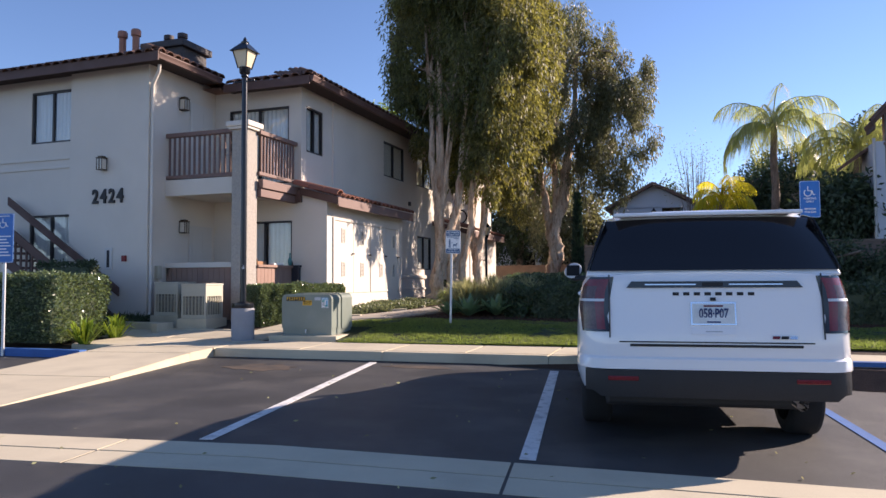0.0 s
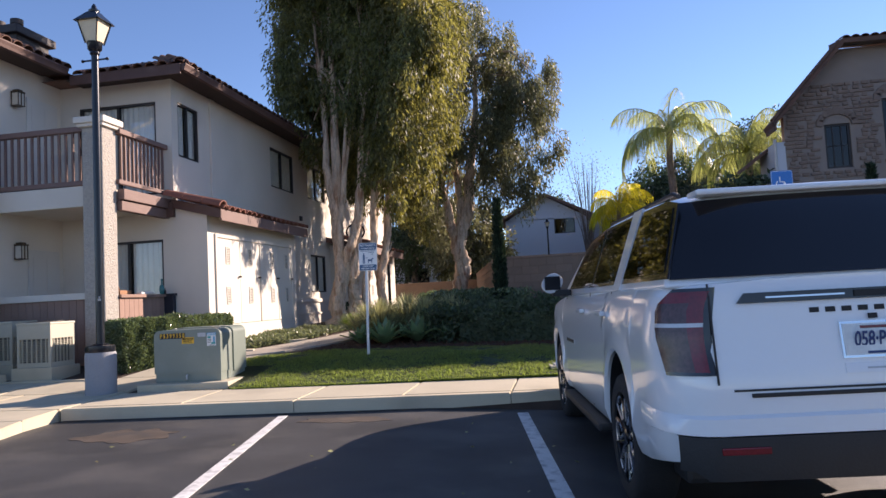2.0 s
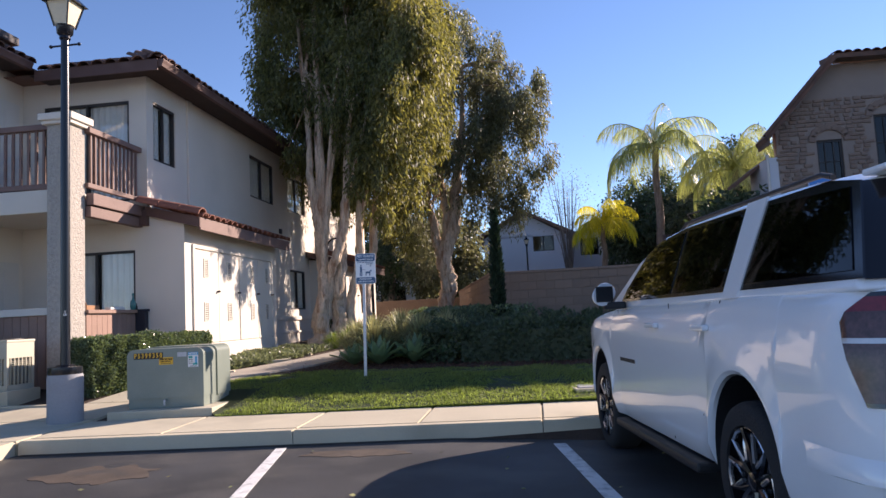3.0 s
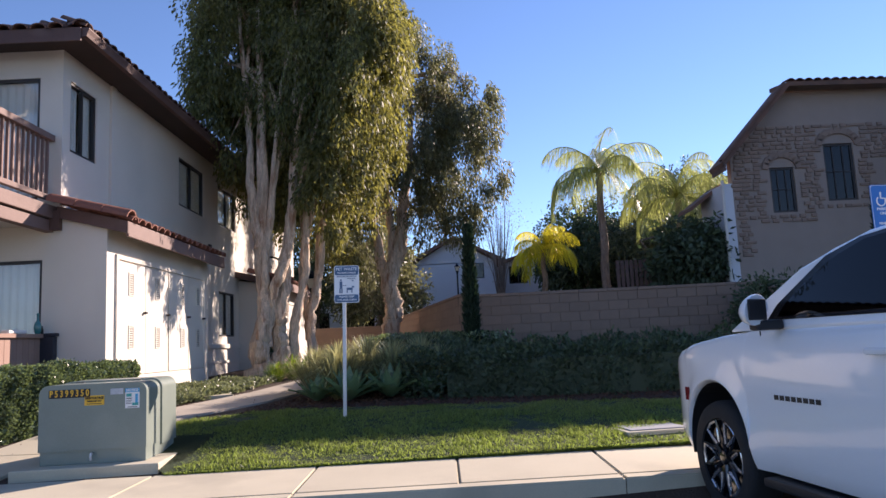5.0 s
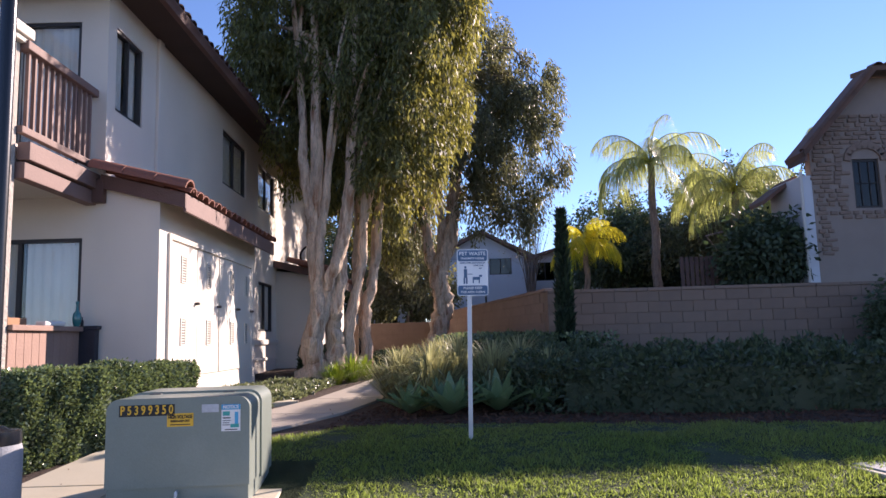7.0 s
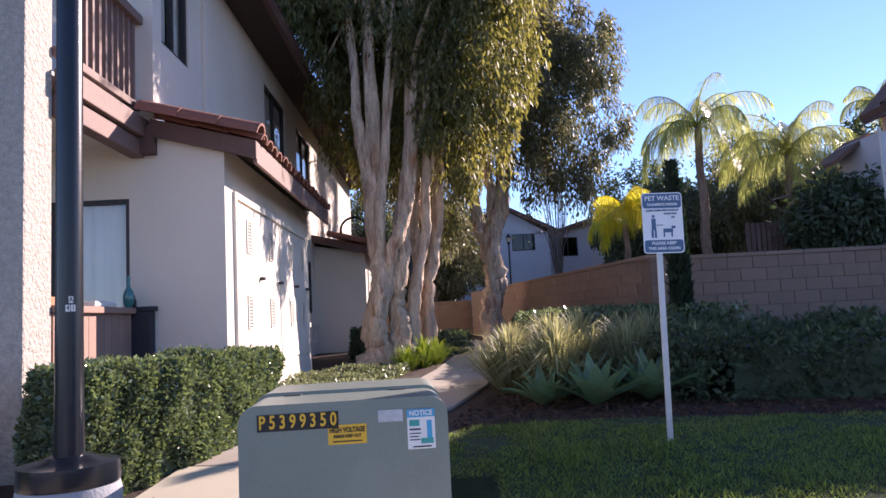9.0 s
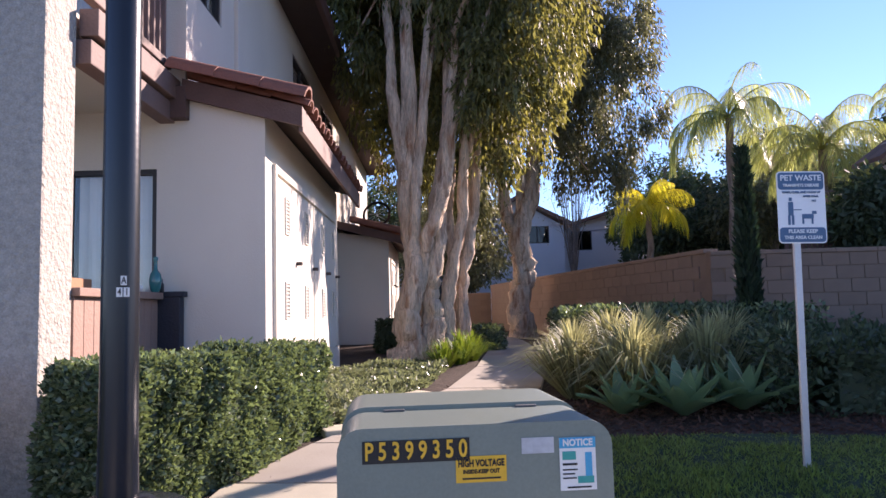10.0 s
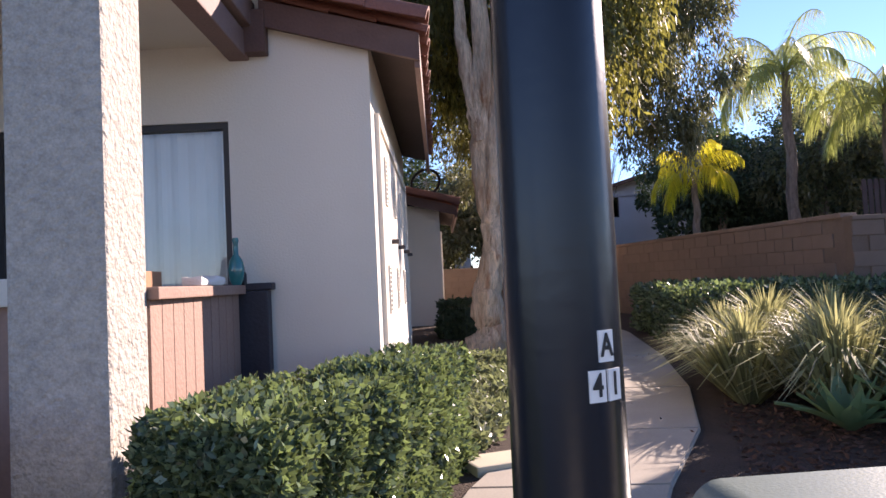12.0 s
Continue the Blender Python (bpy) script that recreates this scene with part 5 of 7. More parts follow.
cypress((-2.35, 18.4), 2.9, 0.115, 301)
cypress((5.6, 18.2), 3.0, 0.125, 302)
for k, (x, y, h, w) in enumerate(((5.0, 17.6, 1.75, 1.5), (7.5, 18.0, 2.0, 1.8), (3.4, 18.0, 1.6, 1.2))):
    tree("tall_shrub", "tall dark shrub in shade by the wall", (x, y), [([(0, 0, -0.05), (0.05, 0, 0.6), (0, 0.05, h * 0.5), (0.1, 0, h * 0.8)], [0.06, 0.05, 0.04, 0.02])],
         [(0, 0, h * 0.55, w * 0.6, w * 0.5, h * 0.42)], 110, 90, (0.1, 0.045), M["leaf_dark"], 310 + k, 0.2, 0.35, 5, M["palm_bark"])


# palms
def palm(at, z0, head, seed, fronds=20, flen=2.6, material=None, r0=0.17, label="tall feathery palm with drooping yellow-green fronds"):
    material = material or M["leaf_palm"]
    t = thing("palm_tree", label, "tree", (*at, z0))
    h = head - z0
    b = bmesh.new()
    n = 14
    tube(b, [(0.03 * math.sin(i), 0.03 * math.cos(i * 1.3), h * i / n - 0.1) for i in range(n + 1)], [r0 * (1.15 - 0.4 * i / n) * (1.05 if i % 2 else 0.97) for i in range(n + 1)], 10)
    part("trunk", b, M["palm_bark"], t, smooth=60)
    r = np.random.default_rng(seed)
    for k in range(fronds):
        a = k * 2.399 + r.uniform(-0.2, 0.2)
        el = radians(86 - 88 * (k / fronds) + r.uniform(-10, 10))
        ln = flen * r.uniform(0.8, 1.1)
        pts, p, ang = [], np.array([0, 0, h - 0.1]), el
        for j in range(13):
            pts.append(p.copy())
            p = p + ln / 12 * np.array([math.cos(a) * math.cos(ang), math.sin(a) * math.cos(ang), math.sin(ang)])
            ang -= radians(7 + 9 * (j / 12))
        b = bmesh.new()
        tube(b, [tuple(q) for q in pts], [0.03 * (1 - i / 13.5) + 0.004 for i in range(13)], 5)
        fr = part("frond", b, material, t)
        P = np.array(pts)
        m = 64
        u = np.linspace(0.16, 0.99, m) * 12
        i0 = np.minimum(u.astype(int), 11)
        base = P[i0] + (P[np.minimum(i0 + 1, 12)] - P[i0]) * (u - i0)[:, None]
        d = P[np.minimum(i0 + 1, 12)] - P[i0]
        d /= np.linalg.norm(d, axis=1, keepdims=True)
        side = np.cross(d, [0, 0, 1.0])
        side /= np.linalg.norm(side, axis=1, keepdims=True) + 1e-9
        L = flen * 0.27 * np.sin(np.clip((u / 12) * 2.6 + 0.45, 0, 3.0)) + 0.08
        at_, tip_ = [], []
        for s in (-1, 1):
            tp = base + side * s * L[:, None] * 0.65 + d * L[:, None] * 0.45 + np.array([0, 0, -1]) * (L * r.uniform(0.5, 1.5, m))[:, None]
            at_.append(base)
            tip_.append(tp)
        me = blades("leaflet", np.concatenate(at_), np.concatenate(tip_), 0.02, material, r, 0.1)
        tagged(part("leaflet", me, None, fr), kind="stuff")
    return t


palm((3.75, 33.1), 1.8, 7.9, 401, 18, 2.9)
palm((6.85, 33.0), 1.8, 6.7, 402, 19, 3.0)
palm((1.70, 36.0), 2.2, 5.2, 403, 15, 1.95, M["leaf_palm_yellow"], 0.13, "small palm with bright yellow fronds")
palm((14.9, 40.0), 2.5, 10.3, 404, 16, 2.2)

# ---- street furniture near the walk ----
def lantern(parent, z, s=1.0):
    """A four-sided tapered lantern on a post top."""
    b = bmesh.new()
    lathe(b, [(0.05 * s, 0), (0.07 * s, 0.03 * s), (0.065 * s, 0.06 * s), (0.1 * s, 0.1 * s), (0.105 * s, 0.17 * s), (0.115 * s, 0.2 * s)], 16, (0, 0, z))
    part("collar", b, M["black_metal"], parent, smooth=40)
    def frustum(r0, z0, r1, z1):
        b = bmesh.new()
        lo = [b.verts.new((x * r0, y * r0, z0)) for x, y in ((-1, -1), (1, -1), (1, 1), (-1, 1))]
        hi = [b.verts.new((x * r1, y * r1, z1)) for x, y in ((-1, -1), (1, -1), (1, 1), (-1, 1))]
        b.faces.new(lo[::-1])
        b.faces.new(hi)
        for i in range(4):
            b.faces.new((lo[i], lo[(i + 1) % 4], hi[(i + 1) % 4], hi[i]))
        return b
    part("lamp_glass", frustum(0.085 * s, z + 0.19 * s, 0.155 * s, z + 0.5 * s), M["lamp_glass"], parent, "amber lantern glass")
    for x, y in ((-1, -1), (1, -1), (1, 1), (-1, 1)):
        b = bmesh.new()
        tube(b, [(x * 0.09 * s, y * 0.09 * s, z + 0.18 * s), (x * 0.162 * s, y * 0.162 * s, z + 0.51 * s)], [0.011 * s] * 2, 6)
        part("glazing_bar", b, M["black_metal"], parent)
    part("roof", frustum(0.205 * s, z + 0.5 * s, 0.07 * s, z + 0.66 * s), M["black_metal"], parent)
    b = bmesh.new()
    lathe(b, [(0.075 * s, 0), (0.08 * s, 0.03 * s), (0.04 * s, 0.06 * s), (0.035 * s, 0.09 * s), (0.012 * s, 0.13 * s)], 12, (0, 0, z + 0.66 * s))
    part("finial", b, M["black_metal"], parent, smooth=40)


lp = thing("street_lamp", "tall black lamp post with lantern on a concrete base", "lamp post", (-7.488, 11.25, 0.17))
b = bmesh.new()
lathe(b, [(0.21, -0.1), (0.21, 0.56), (0.2, 0.6), (0.1, 0.6)], 28)
part("base", b, M["bollard"], lp, "grey painted concrete base", smooth=40)
b = bmesh.new()
lathe(b, [(0.2, 0.601), (0.205, 0.62), (0.2, 0.69), (0.12, 0.7), (0.09, 0.72)], 28)
part("base_plate", b, M["black_metal"], lp, smooth=40)
b = bmesh.new()
lathe(b, [(0.062, 0.68), (0.058, 1.0), (0.0555, 1.6), (0.054, 2.6), (0.052, 4.0), (0.05, 4.97)], 28)
part("pole", b, M["black_metal"], lp, smooth=50)
b = bmesh.new()
tube(b, [(-0.19, 0, 4.89), (0.19, 0, 4.89)], [0.014, 0.014], 8)
for x in (-0.2, 0.2):
    bmesh.ops.create_icosphere(b, subdivisions=2, radius=0.025, matrix=pose(x, 0, 4.89))
part("ladder_bar", b, M["black_metal"], lp, smooth=50)
lantern(lp, 4.95, 1.0)
# number labels on the pole, turned to the walk
for ch, ang, z in (("A", 33, 1.385), ("4", 21, 1.349), ("1", 42, 1.349)):
    c, s = math.cos(radians(ang)), math.sin(radians(ang))
    r_ = 0.0562
    part("label_plate", B(-0.0088, 0.0088, -0.0015, 0.001, -0.0145, 0.0145), M["white"], lp, "white number label", m=pose(r_ * s, -r_ * c, z, 0, 0, ang))
    part("number", letters(ch, 0.03, M["black"], depth=0.0004, bold=0.0005), None, lp, m=pose(r_ * s, -r_ * c, z, 0, 0, ang) @ facing(0, -0.0022, 0, 0, 0.75))

l2 = thing("street_lamp", "dark garden lamp post among the tree trunks", "lamp post", (-6.42, 24.0, ground_z(-6.42, 24)))
b = bmesh.new()
lathe(b, [(0.09, -0.05), (0.09, 0.1), (0.05, 0.14), (0.045, 2.0)], 14)
part("pole", b, M["black_metal"], l2, smooth=40)
lantern(l2, 2.0, 0.85)
for x, y in ((-7.9, 41.0), (-1.9, 46.0)):
    l3 = thing("street_lamp", "distant lamp post with a white lantern", "lamp post", (x, y, ground_z(x, y)))
    b = bmesh.new()
    lathe(b, [(0.07, -0.05), (0.05, 0.2), (0.045, 2.2)], 10)
    part("pole", b, M["black_metal"], l3)
    lantern(l3, 2.2, 0.8)

# transformer cabinet on its pad
tb = thing("transformer_box", "grey-green metal transformer cabinet on a concrete pad", "utility box", (-6.40, 12.16, 0.16), 4.5)
W2 = 0.505


def arch_prism(y0, y1, zb, zt, w, r):
    """A cabinet with rounded upper edges, as seen from the front."""
    pts = [(-w, zb), (w, zb), (w, zt - r)]
    pts += [(w - r + r * math.sin(a), zt - r + r * math.cos(a)) for a in np.linspace(math.pi / 2, 0, 7)[1:]]
    pts += [(-w + r - r * math.sin(a), zt - r + r * math.cos(a)) for a in np.linspace(0, math.pi / 2, 7)]
    b = bmesh.new()
    loop_prism(b, [(x, y0, z) for x, z in pts], (0, y1 - y0, 0))
    return b


part("pad", B(-0.68, 0.68, -0.72, 0.58, -0.12, 0.10, 0.015), M["concrete"], tb, "concrete pad")
part("skirt", B(-W2 + 0.01, W2 - 0.01, -0.51, 0.42, 0.10, 0.24, 0.006), M["green_metal"], tb)
hood = arch_prism(-0.53, -0.1, 0.23, 0.86, W2, 0.09)
part("hood", hood, M["green_metal"], tb, smooth=35)
tank = arch_prism(-0.055, 0.44, 0.2, 0.875, W2 + 0.008, 0.1)
part("tank", tank, M["green_metal"], tb, smooth=35)
part("neck", arch_prism(-0.1, -0.055, 0.2, 0.85, W2 - 0.02, 0.09), M["green_metal"], tb, smooth=35)
for x in (-0.29, 0.27):
    part("hinge", B(x - 0.045, x + 0.045, -0.12, -0.09, 0.858, 0.868, 0.004), M["ac_dark"], tb)
b = bmesh.new()
tube(b, [(0.0, -0.535, 0.2), (0.0, -0.56, 0.2), (0.0, -0.57, 0.17), (0.0, -0.56, 0.14)], [0.012] * 4, 8)
part("padlock_hasp", b, M["galv"], tb, smooth=50)
for ch, k in zip("P5399350", range(8)):
    x = -0.39 + k * 0.0485
    part("number_plate", B(x - 0.0242, x + 0.0242, -0.534, -0.531, 0.735, 0.815), M["black"], tb)
    part("number", letters(ch, 0.088, M["yellow"], bold=0.0018), None, tb, m=facing(x, -0.537, 0.776, 0, 0.72))
part("warning_sticker", B(-0.078, 0.107, -0.534, -0.531, 0.655, 0.748), M["yellow"], tb, "yellow high voltage sticker", m=pose(0, 0, 0, 0, 0, 0))
part("lettering", letters("HIGH VOLTAGE", 0.034, M["black"], bold=0.001), None, tb, m=facing(0.0145, -0.5355, 0.722, 0, 0.70))
part("lettering", letters("INSIDE-KEEP OUT", 0.02, M["black"], bold=0.0005), None, tb, m=facing(0.0145, -0.5355, 0.693, 0, 0.85))
part("lettering_bar", B(-0.055, 0.085, -0.5355, -0.534, 0.666, 0.672), M["black"], tb)
part("faded_sticker", B(0.165, 0.285, -0.534, -0.531, 0.748, 0.805), M["grey_sticker"], tb, "torn grey sticker")
st = part("notice_sticker", B(0.305, 0.44, -0.534, -0.531, 0.61, 0.8), M["white"], tb, "blue and white notice sticker")
part("sticker_band", B(0.305, 0.44, -0.536, -0.534, 0.762, 0.8), M["cyan"], st)
part("lettering", letters("NOTICE", 0.034, M["white"], bold=0.001), None, st, m=facing(0.3725, -0.538, 0.781, 0, 0.9))
for x0, x1, z0, z1, mm in ((0.345, 0.395, 0.72, 0.75, "teal"), (0.43, 0.455, 0.66, 0.745, "cyan"), (0.4, 0.46, 0.635, 0.66, "teal"), (0.345, 0.4, 0.7, 0.708, "black"), (0.345, 0.4, 0.682, 0.687, "black"), (0.345, 0.39, 0.667, 0.672, "black"), (0.345, 0.395, 0.652, 0.657, "black"), (0.36, 0.45, 0.618, 0.624, "black")):
    part("print", B(x0 - 0.03, x1 - 0.03, -0.536, -0.534, z0, z1), M[mm], st)

# pet waste sign
ps = thing("pet_waste_sign", "blue and white pet waste sign on a steel post", "sign", (-4.18, 13.57, 0.36), 0)
part("post", B(-0.022, 0.022, -0.012, 0.012, -0.1, 1.92, 0.004), M["galv"], ps, "galvanised steel post", m=pose(0, 0, 0, 0, 1.2, 0))


def rounded_plate(w, z0, z1, y, th, r=0.025):
    cx = []
    for sx, sz, a0 in ((1, 1, 0), (-1, 1, 90), (-1, -1, 180), (1, -1, 270)):
        for a in (0, 30, 60, 90):
            t = radians(a0 + a)
            cx.append((sx * (w / 2 - r) + r * math.cos(t), (z1 - r if sz > 0 else z0 + r) + r * math.sin(t)))
    b = bmesh.new()
    loop_prism(b, [(x, y, z) for x, z in cx], (0, th, 0))
    return b


sx0 = 0.04
pl = part("panel", rounded_plate(0.313, 1.45, 1.92, -0.02, 0.004), M["sign_white"], ps, "white sign panel with dark blue bands", m=pose(sx0, 0, 0, 0, 1.0, 0))
part("band", rounded_plate(0.297, 1.80, 1.912, -0.0225, 0.002, 0.02), M["sign_navy"], pl)
part("band", rounded_plate(0.297, 1.458, 1.553, -0.0225, 0.002, 0.02), M["sign_navy"], pl)
for txt, z, s, mm, x in (("PET WASTE", 1.875, 0.052, "sign_white", 0), ("TRANSMITS DISEASE", 1.827, 0.026, "sign_white", 0), ("LEASH, CURB, AND CLEAN UP", 1.782, 0.0185, "sign_navy", 0),
                         ("AFTER YOUR", 1.755, 0.017, "sign_navy", 0.06), ("PET", 1.725, 0.017, "sign_navy", 0.08), ("PLEASE KEEP", 1.527, 0.034, "sign_white", 0), ("THIS AREA CLEAN", 1.487, 0.03, "sign_white", 0)):
    part("lettering", letters(txt, s, M[mm], bold=0.0006), None, pl, m=facing(x, -0.0245, z))
# plain pictogram shapes: an upright bar and a low bar with legs
for x0, x1, z0, z1 in ((-0.088, -0.055, 1.63, 1.72), (-0.092, -0.076, 1.57, 1.632), (-0.068, -0.052, 1.57, 1.632), (-0.082, -0.062, 1.725, 1.748), (0.0, 0.075, 1.61, 1.64), (0.0, 0.012, 1.575, 1.612), (0.06, 0.072, 1.575, 1.612), (0.065, 0.095, 1.64, 1.66), (-0.055, 0.0, 1.665, 1.671)):
    part("pictogram", rounded_plate(x1 - x0, z0, z1, -0.0225, 0.002, 0.004), M["sign_navy"], pl, m=pose((x0 + x1) / 2, 0, 0))


def access_sign(at, top, w, h, rows, turn=0.0):
    t = thing("parking_sign", "blue accessible parking sign on a steel post", "sign", at, turn)
    part("post", B(-0.025, 0.025, 0.004, 0.03, -0.1, top - 0.02, 0.004), M["galv"], t)
    pl = part("panel", rounded_plate(w, top - h, top, -0.004, 0.006), M["sign_blue"], t)
    part("border", rounded_plate(w - 0.012, top - h + 0.006, top - 0.006, -0.0055, 0.001), M["sign_white"], pl)
    part("face", rounded_plate(w - 0.022, top - h + 0.011, top - 0.011, -0.0075, 0.0015), M["sign_blue"], pl)
    zc = top - 0.16
    b = bmesh.new()
    tube(b, [(-0.03 + 0.055 * math.cos(a), -0.009, zc - 0.035 + 0.055 * math.sin(a)) for a in np.linspace(radians(130), radians(380), 14)], [0.008] * 14, 6)
    tube(b, [(-0.03, -0.009, zc + 0.07), (-0.03, -0.009, zc), (0.03, -0.009, zc - 0.005), (0.055, -0.009, zc - 0.07), (0.08, -0.009, zc - 0.065)], [0.01] * 5, 6)
    part("symbol", b, M["sign_white"], pl, "white wheelchair symbol")
    for txt, dz, s in rows:
        part("lettering", letters(txt, s, M["sign_white"], bold=0.0008), None, pl, m=facing(0, -0.009, top - dz))
    return pl


access_sign((2.28, 12.75, 0.25), 2.6, 0.31, 0.6, (("PARKING", 0.29, 0.045), ("ONLY", 0.34, 0.045), ("MINIMUM", 0.46, 0.04), ("FINE $250", 0.51, 0.04)), 8)
pl = access_sign((-10.82, 9.02, 0.05), 2.42, 0.36, 0.86, (("RESERVED FOR", 0.05, 0.03),), 10)
for k in range(7):
    part("text_bar", B(-0.13, 0.13 - 0.04 * (k % 3), -0.0085, -0.0075, 1.68 + k * 0.055, 1.70 + k * 0.055), M["sign_white"], pl)


# air conditioners
def ac_unit(at, turn, w=0.63, d=0.58, h=0.80):
    t = thing("air_conditioner", "beige outdoor air conditioner with dark louvred sides", "air conditioner", at, turn, group="air conditioners by the wall")
    part("pad", B(-w / 2 - 0.06, w / 2 + 0.06, -d / 2 - 0.06, d / 2 + 0.06, -0.3, 0.06, 0.01), M["concrete"], t)
    for x in (-w / 2, w / 2 - 0.05):
        for y in (-d / 2, d / 2 - 0.05):
            part("corner_post", B(x, x + 0.05, y, y + 0.05, 0.14, h * 0.66, 0.004), M["ac"], t)
    part("base", B(-w / 2, w / 2, -d / 2, d / 2, 0.06, 0.14, 0.006), M["ac"], t)
    part("casing", B(-w / 2, w / 2, -d / 2, d / 2, h * 0.66, h - 0.04, 0.006), M["ac"], t)
    part("core", B(-w / 2 + 0.03, w / 2 - 0.03, -d / 2 + 0.03, d / 2 - 0.03, 0.1, h * 0.68), M["ac_dark"], t)
    part("top", B(-w / 2 - 0.01, w / 2 + 0.01, -d / 2 - 0.01, d / 2 + 0.01, h - 0.04, h, 0.012), M["ac"], t)
    for k in range(6):
        x = -w / 2 + 0.05 + (w - 0.1) * (k + 0.5) / 6
        part("rib", B(x - 0.008, x + 0.008, -d / 2 + 0.004, -d / 2 + 0.028, 0.14, h * 0.66), M["ac"], t)
        y = -d / 2 + 0.05 + (d - 0.1) * (k + 0.5) / 6
        part("rib", B(w / 2 - 0.028, w / 2 - 0.004, y - 0.008, y + 0.008, 0.14, h * 0.66), M["ac"], t)
    for k in range(12):
        z = 0.17 + k * 0.028
        part("louvre", B(-w / 2 + 0.05, w / 2 - 0.05, -d / 2 + 0.01, -d / 2 + 0.022, z, z + 0.006), M["ac"], t)
        part("louvre", B(w / 2 - 0.022, w / 2 - 0.01, -d / 2 + 0.05, d / 2 - 0.05, z, z + 0.006), M["ac"], t)
    b = bmesh.new()
    for r_ in (0.08, 0.15, 0.22, 0.28):
        ring = [(r_ * math.cos(a), r_ * math.sin(a), h + 0.012) for a in np.linspace(0, math.tau, 25)]
        tube(b, ring, [0.006] * 25, 5)
    part("fan_guard", b, M["ac_dark"], t)
    return t


ac_unit((-9.56, 12.72, 0.43), 0)
ac_unit((-10.52, 13.0, 0.47), 0)
# low concrete edges round the planting by the entrance
edge = thing("planter_edge", "low pale concrete planter edge by the entrance", "planter edge", (-11.0, 12.1, 0.15), kind="structure")
for x0, x1, y0, y1, z in ((-1.9, 1.0, 0.1, 0.25, 0.26), (0.85, 1.0, -0.25, 0.099, 0.26), (1.01, 2.9, 0.14, 0.26, 0.14)):
    part("edge_block", B(x0, x1, y0, y1, -0.15, z, 0.012), M["concrete"], edge)

# wall lamps, numbers and small boxes on the building
def wall_lamp(x, y, z, turn, glow="fixture_glass"):
    t = thing("wall_lamp", "small bronze wall lantern on the stucco", "wall lamp", (x, y, z), turn)
    part("back_plate", B(-0.06, 0.06, -0.015, 0.0, -0.14, 0.16, 0.004), M["brass"], t)
    part("glass", B(-0.075, 0.075, -0.17, -0.03, -0.12, 0.12, 0.004), M[glow], t)
    for x_ in (-0.085, 0.07, -0.012):
        for y_ in (-0.18, -0.03):
            part("cage_bar", B(x_, x_ + (0.024 if x_ == -0.012 else 0.015), y_, y_ + 0.012, -0.13, 0.14), M["brass"], t)
    part("roof", B(-0.095, 0.095, -0.19, -0.016, 0.13, 0.155, 0.003), M["brass"], t)
    part("cap", B(-0.06, 0.06, -0.16, -0.03, 0.155, 0.19, 0.003), M["brass"], t)
    part("floor_plate", B(-0.09, 0.09, -0.185, -0.016, -0.14, -0.125, 0.003), M["brass"], t)


wall_lamp(-12.62, YF - 0.12, 4.05, 0)
wall_lamp(XS, 14.13, 5.62, 90)
wall_lamp(XS, 14.17, 2.6, 90)
hn = thing("house_number", "dark house number 2424 on the stucco wall", "house number", (-12.5, YF - 0.12, 3.28))
for k, ch in enumerate("2424"):
    part("digit", letters(ch, 0.46, M["black"], depth=0.02, bold=0.012), None, hn, m=facing(-0.37 + k * 0.247, -0.022, 0, 0, 0.8))
mb = thing("wall_panel", "small white framed panel with a dark slot on the wall", "panel", (-12.45, YF - 0.12, 1.82))
part("frame", B(-0.11, 0.11, -0.03, 0, -0.26, 0.26, 0.01), M["door"], mb)
part("slot", B(-0.04, 0.04, -0.034, -0.03, -0.2, 0.2), M["black"], mb)
fa = thing("alarm_box", "small dark red alarm box on the wall", "alarm box", (-11.98, YF - 0.12, 1.82))
part("box", B(-0.055, 0.055, -0.06, 0, -0.07, 0.07, 0.008), M["red_box"], fa)
for y, z, h in ((13.35, 1.5, 0.3), (13.72, 1.55, 0.22)):
    e = thing("meter_box", "small cream electric box on the stucco wall", "electric box", (XS, y, z))
    part("box", B(0, 0.1, -0.07, 0.07, -h / 2, h / 2, 0.008), M["ac"], e)
    b = bmesh.new()
    tube(b, [(0.03, 0, -h / 2), (0.03, 0, -1.1)], [0.012, 0.012], 6)
    part("conduit", b, M["ac"], e)

# stair to the upper floor, at the far side of the front wall
stair = thing("outdoor_stair", "dark brown outdoor stair with a sloping rail", "stair", (-12.15, 12.4, 0.2))
for k in range(12):
    part("tread", B(-0.28 * k - 0.3, -0.28 * k, -0.5, 0.5, 0.18 * k + 0.13, 0.18 * (k + 1), 0.006), M["trim"], stair)
for y in (-0.54, 0.5):
    b = bmesh.new()
    loop_prism(b, [(0.1, y, 0.75), (0.1, y, 0.95), (-3.4, y, 3.2), (-3.4, y, 3.0)], (0, 0.05, 0))
    part("handrail", b, M["trim"], stair)
    b = bmesh.new()
    loop_prism(b, [(0.1, y, 0.0), (0.1, y, 0.25), (-3.4, y, 2.5), (-3.4, y, 2.25)], (0, 0.05, 0))
    part("stringer", b, M["trim"], stair)
for k in range(20):
    x = 0.0 - k * 0.17
    part("baluster", B(x - 0.02, x + 0.02, -0.535, -0.5, 0.2 - x * 0.643, 0.9 - x * 0.643), M["trim"], stair)
pb = thing("planter_box", "low brown wooden planter box with a hedge", "planter", (-12.4, 11.59, 0.18))
for k in range(4):
    part("board", B(-1.0, 1.2, -0.03, 0.0, 0.02 + k * 0.15, 0.16 + k * 0.15, 0.004), M["trim"], pb)

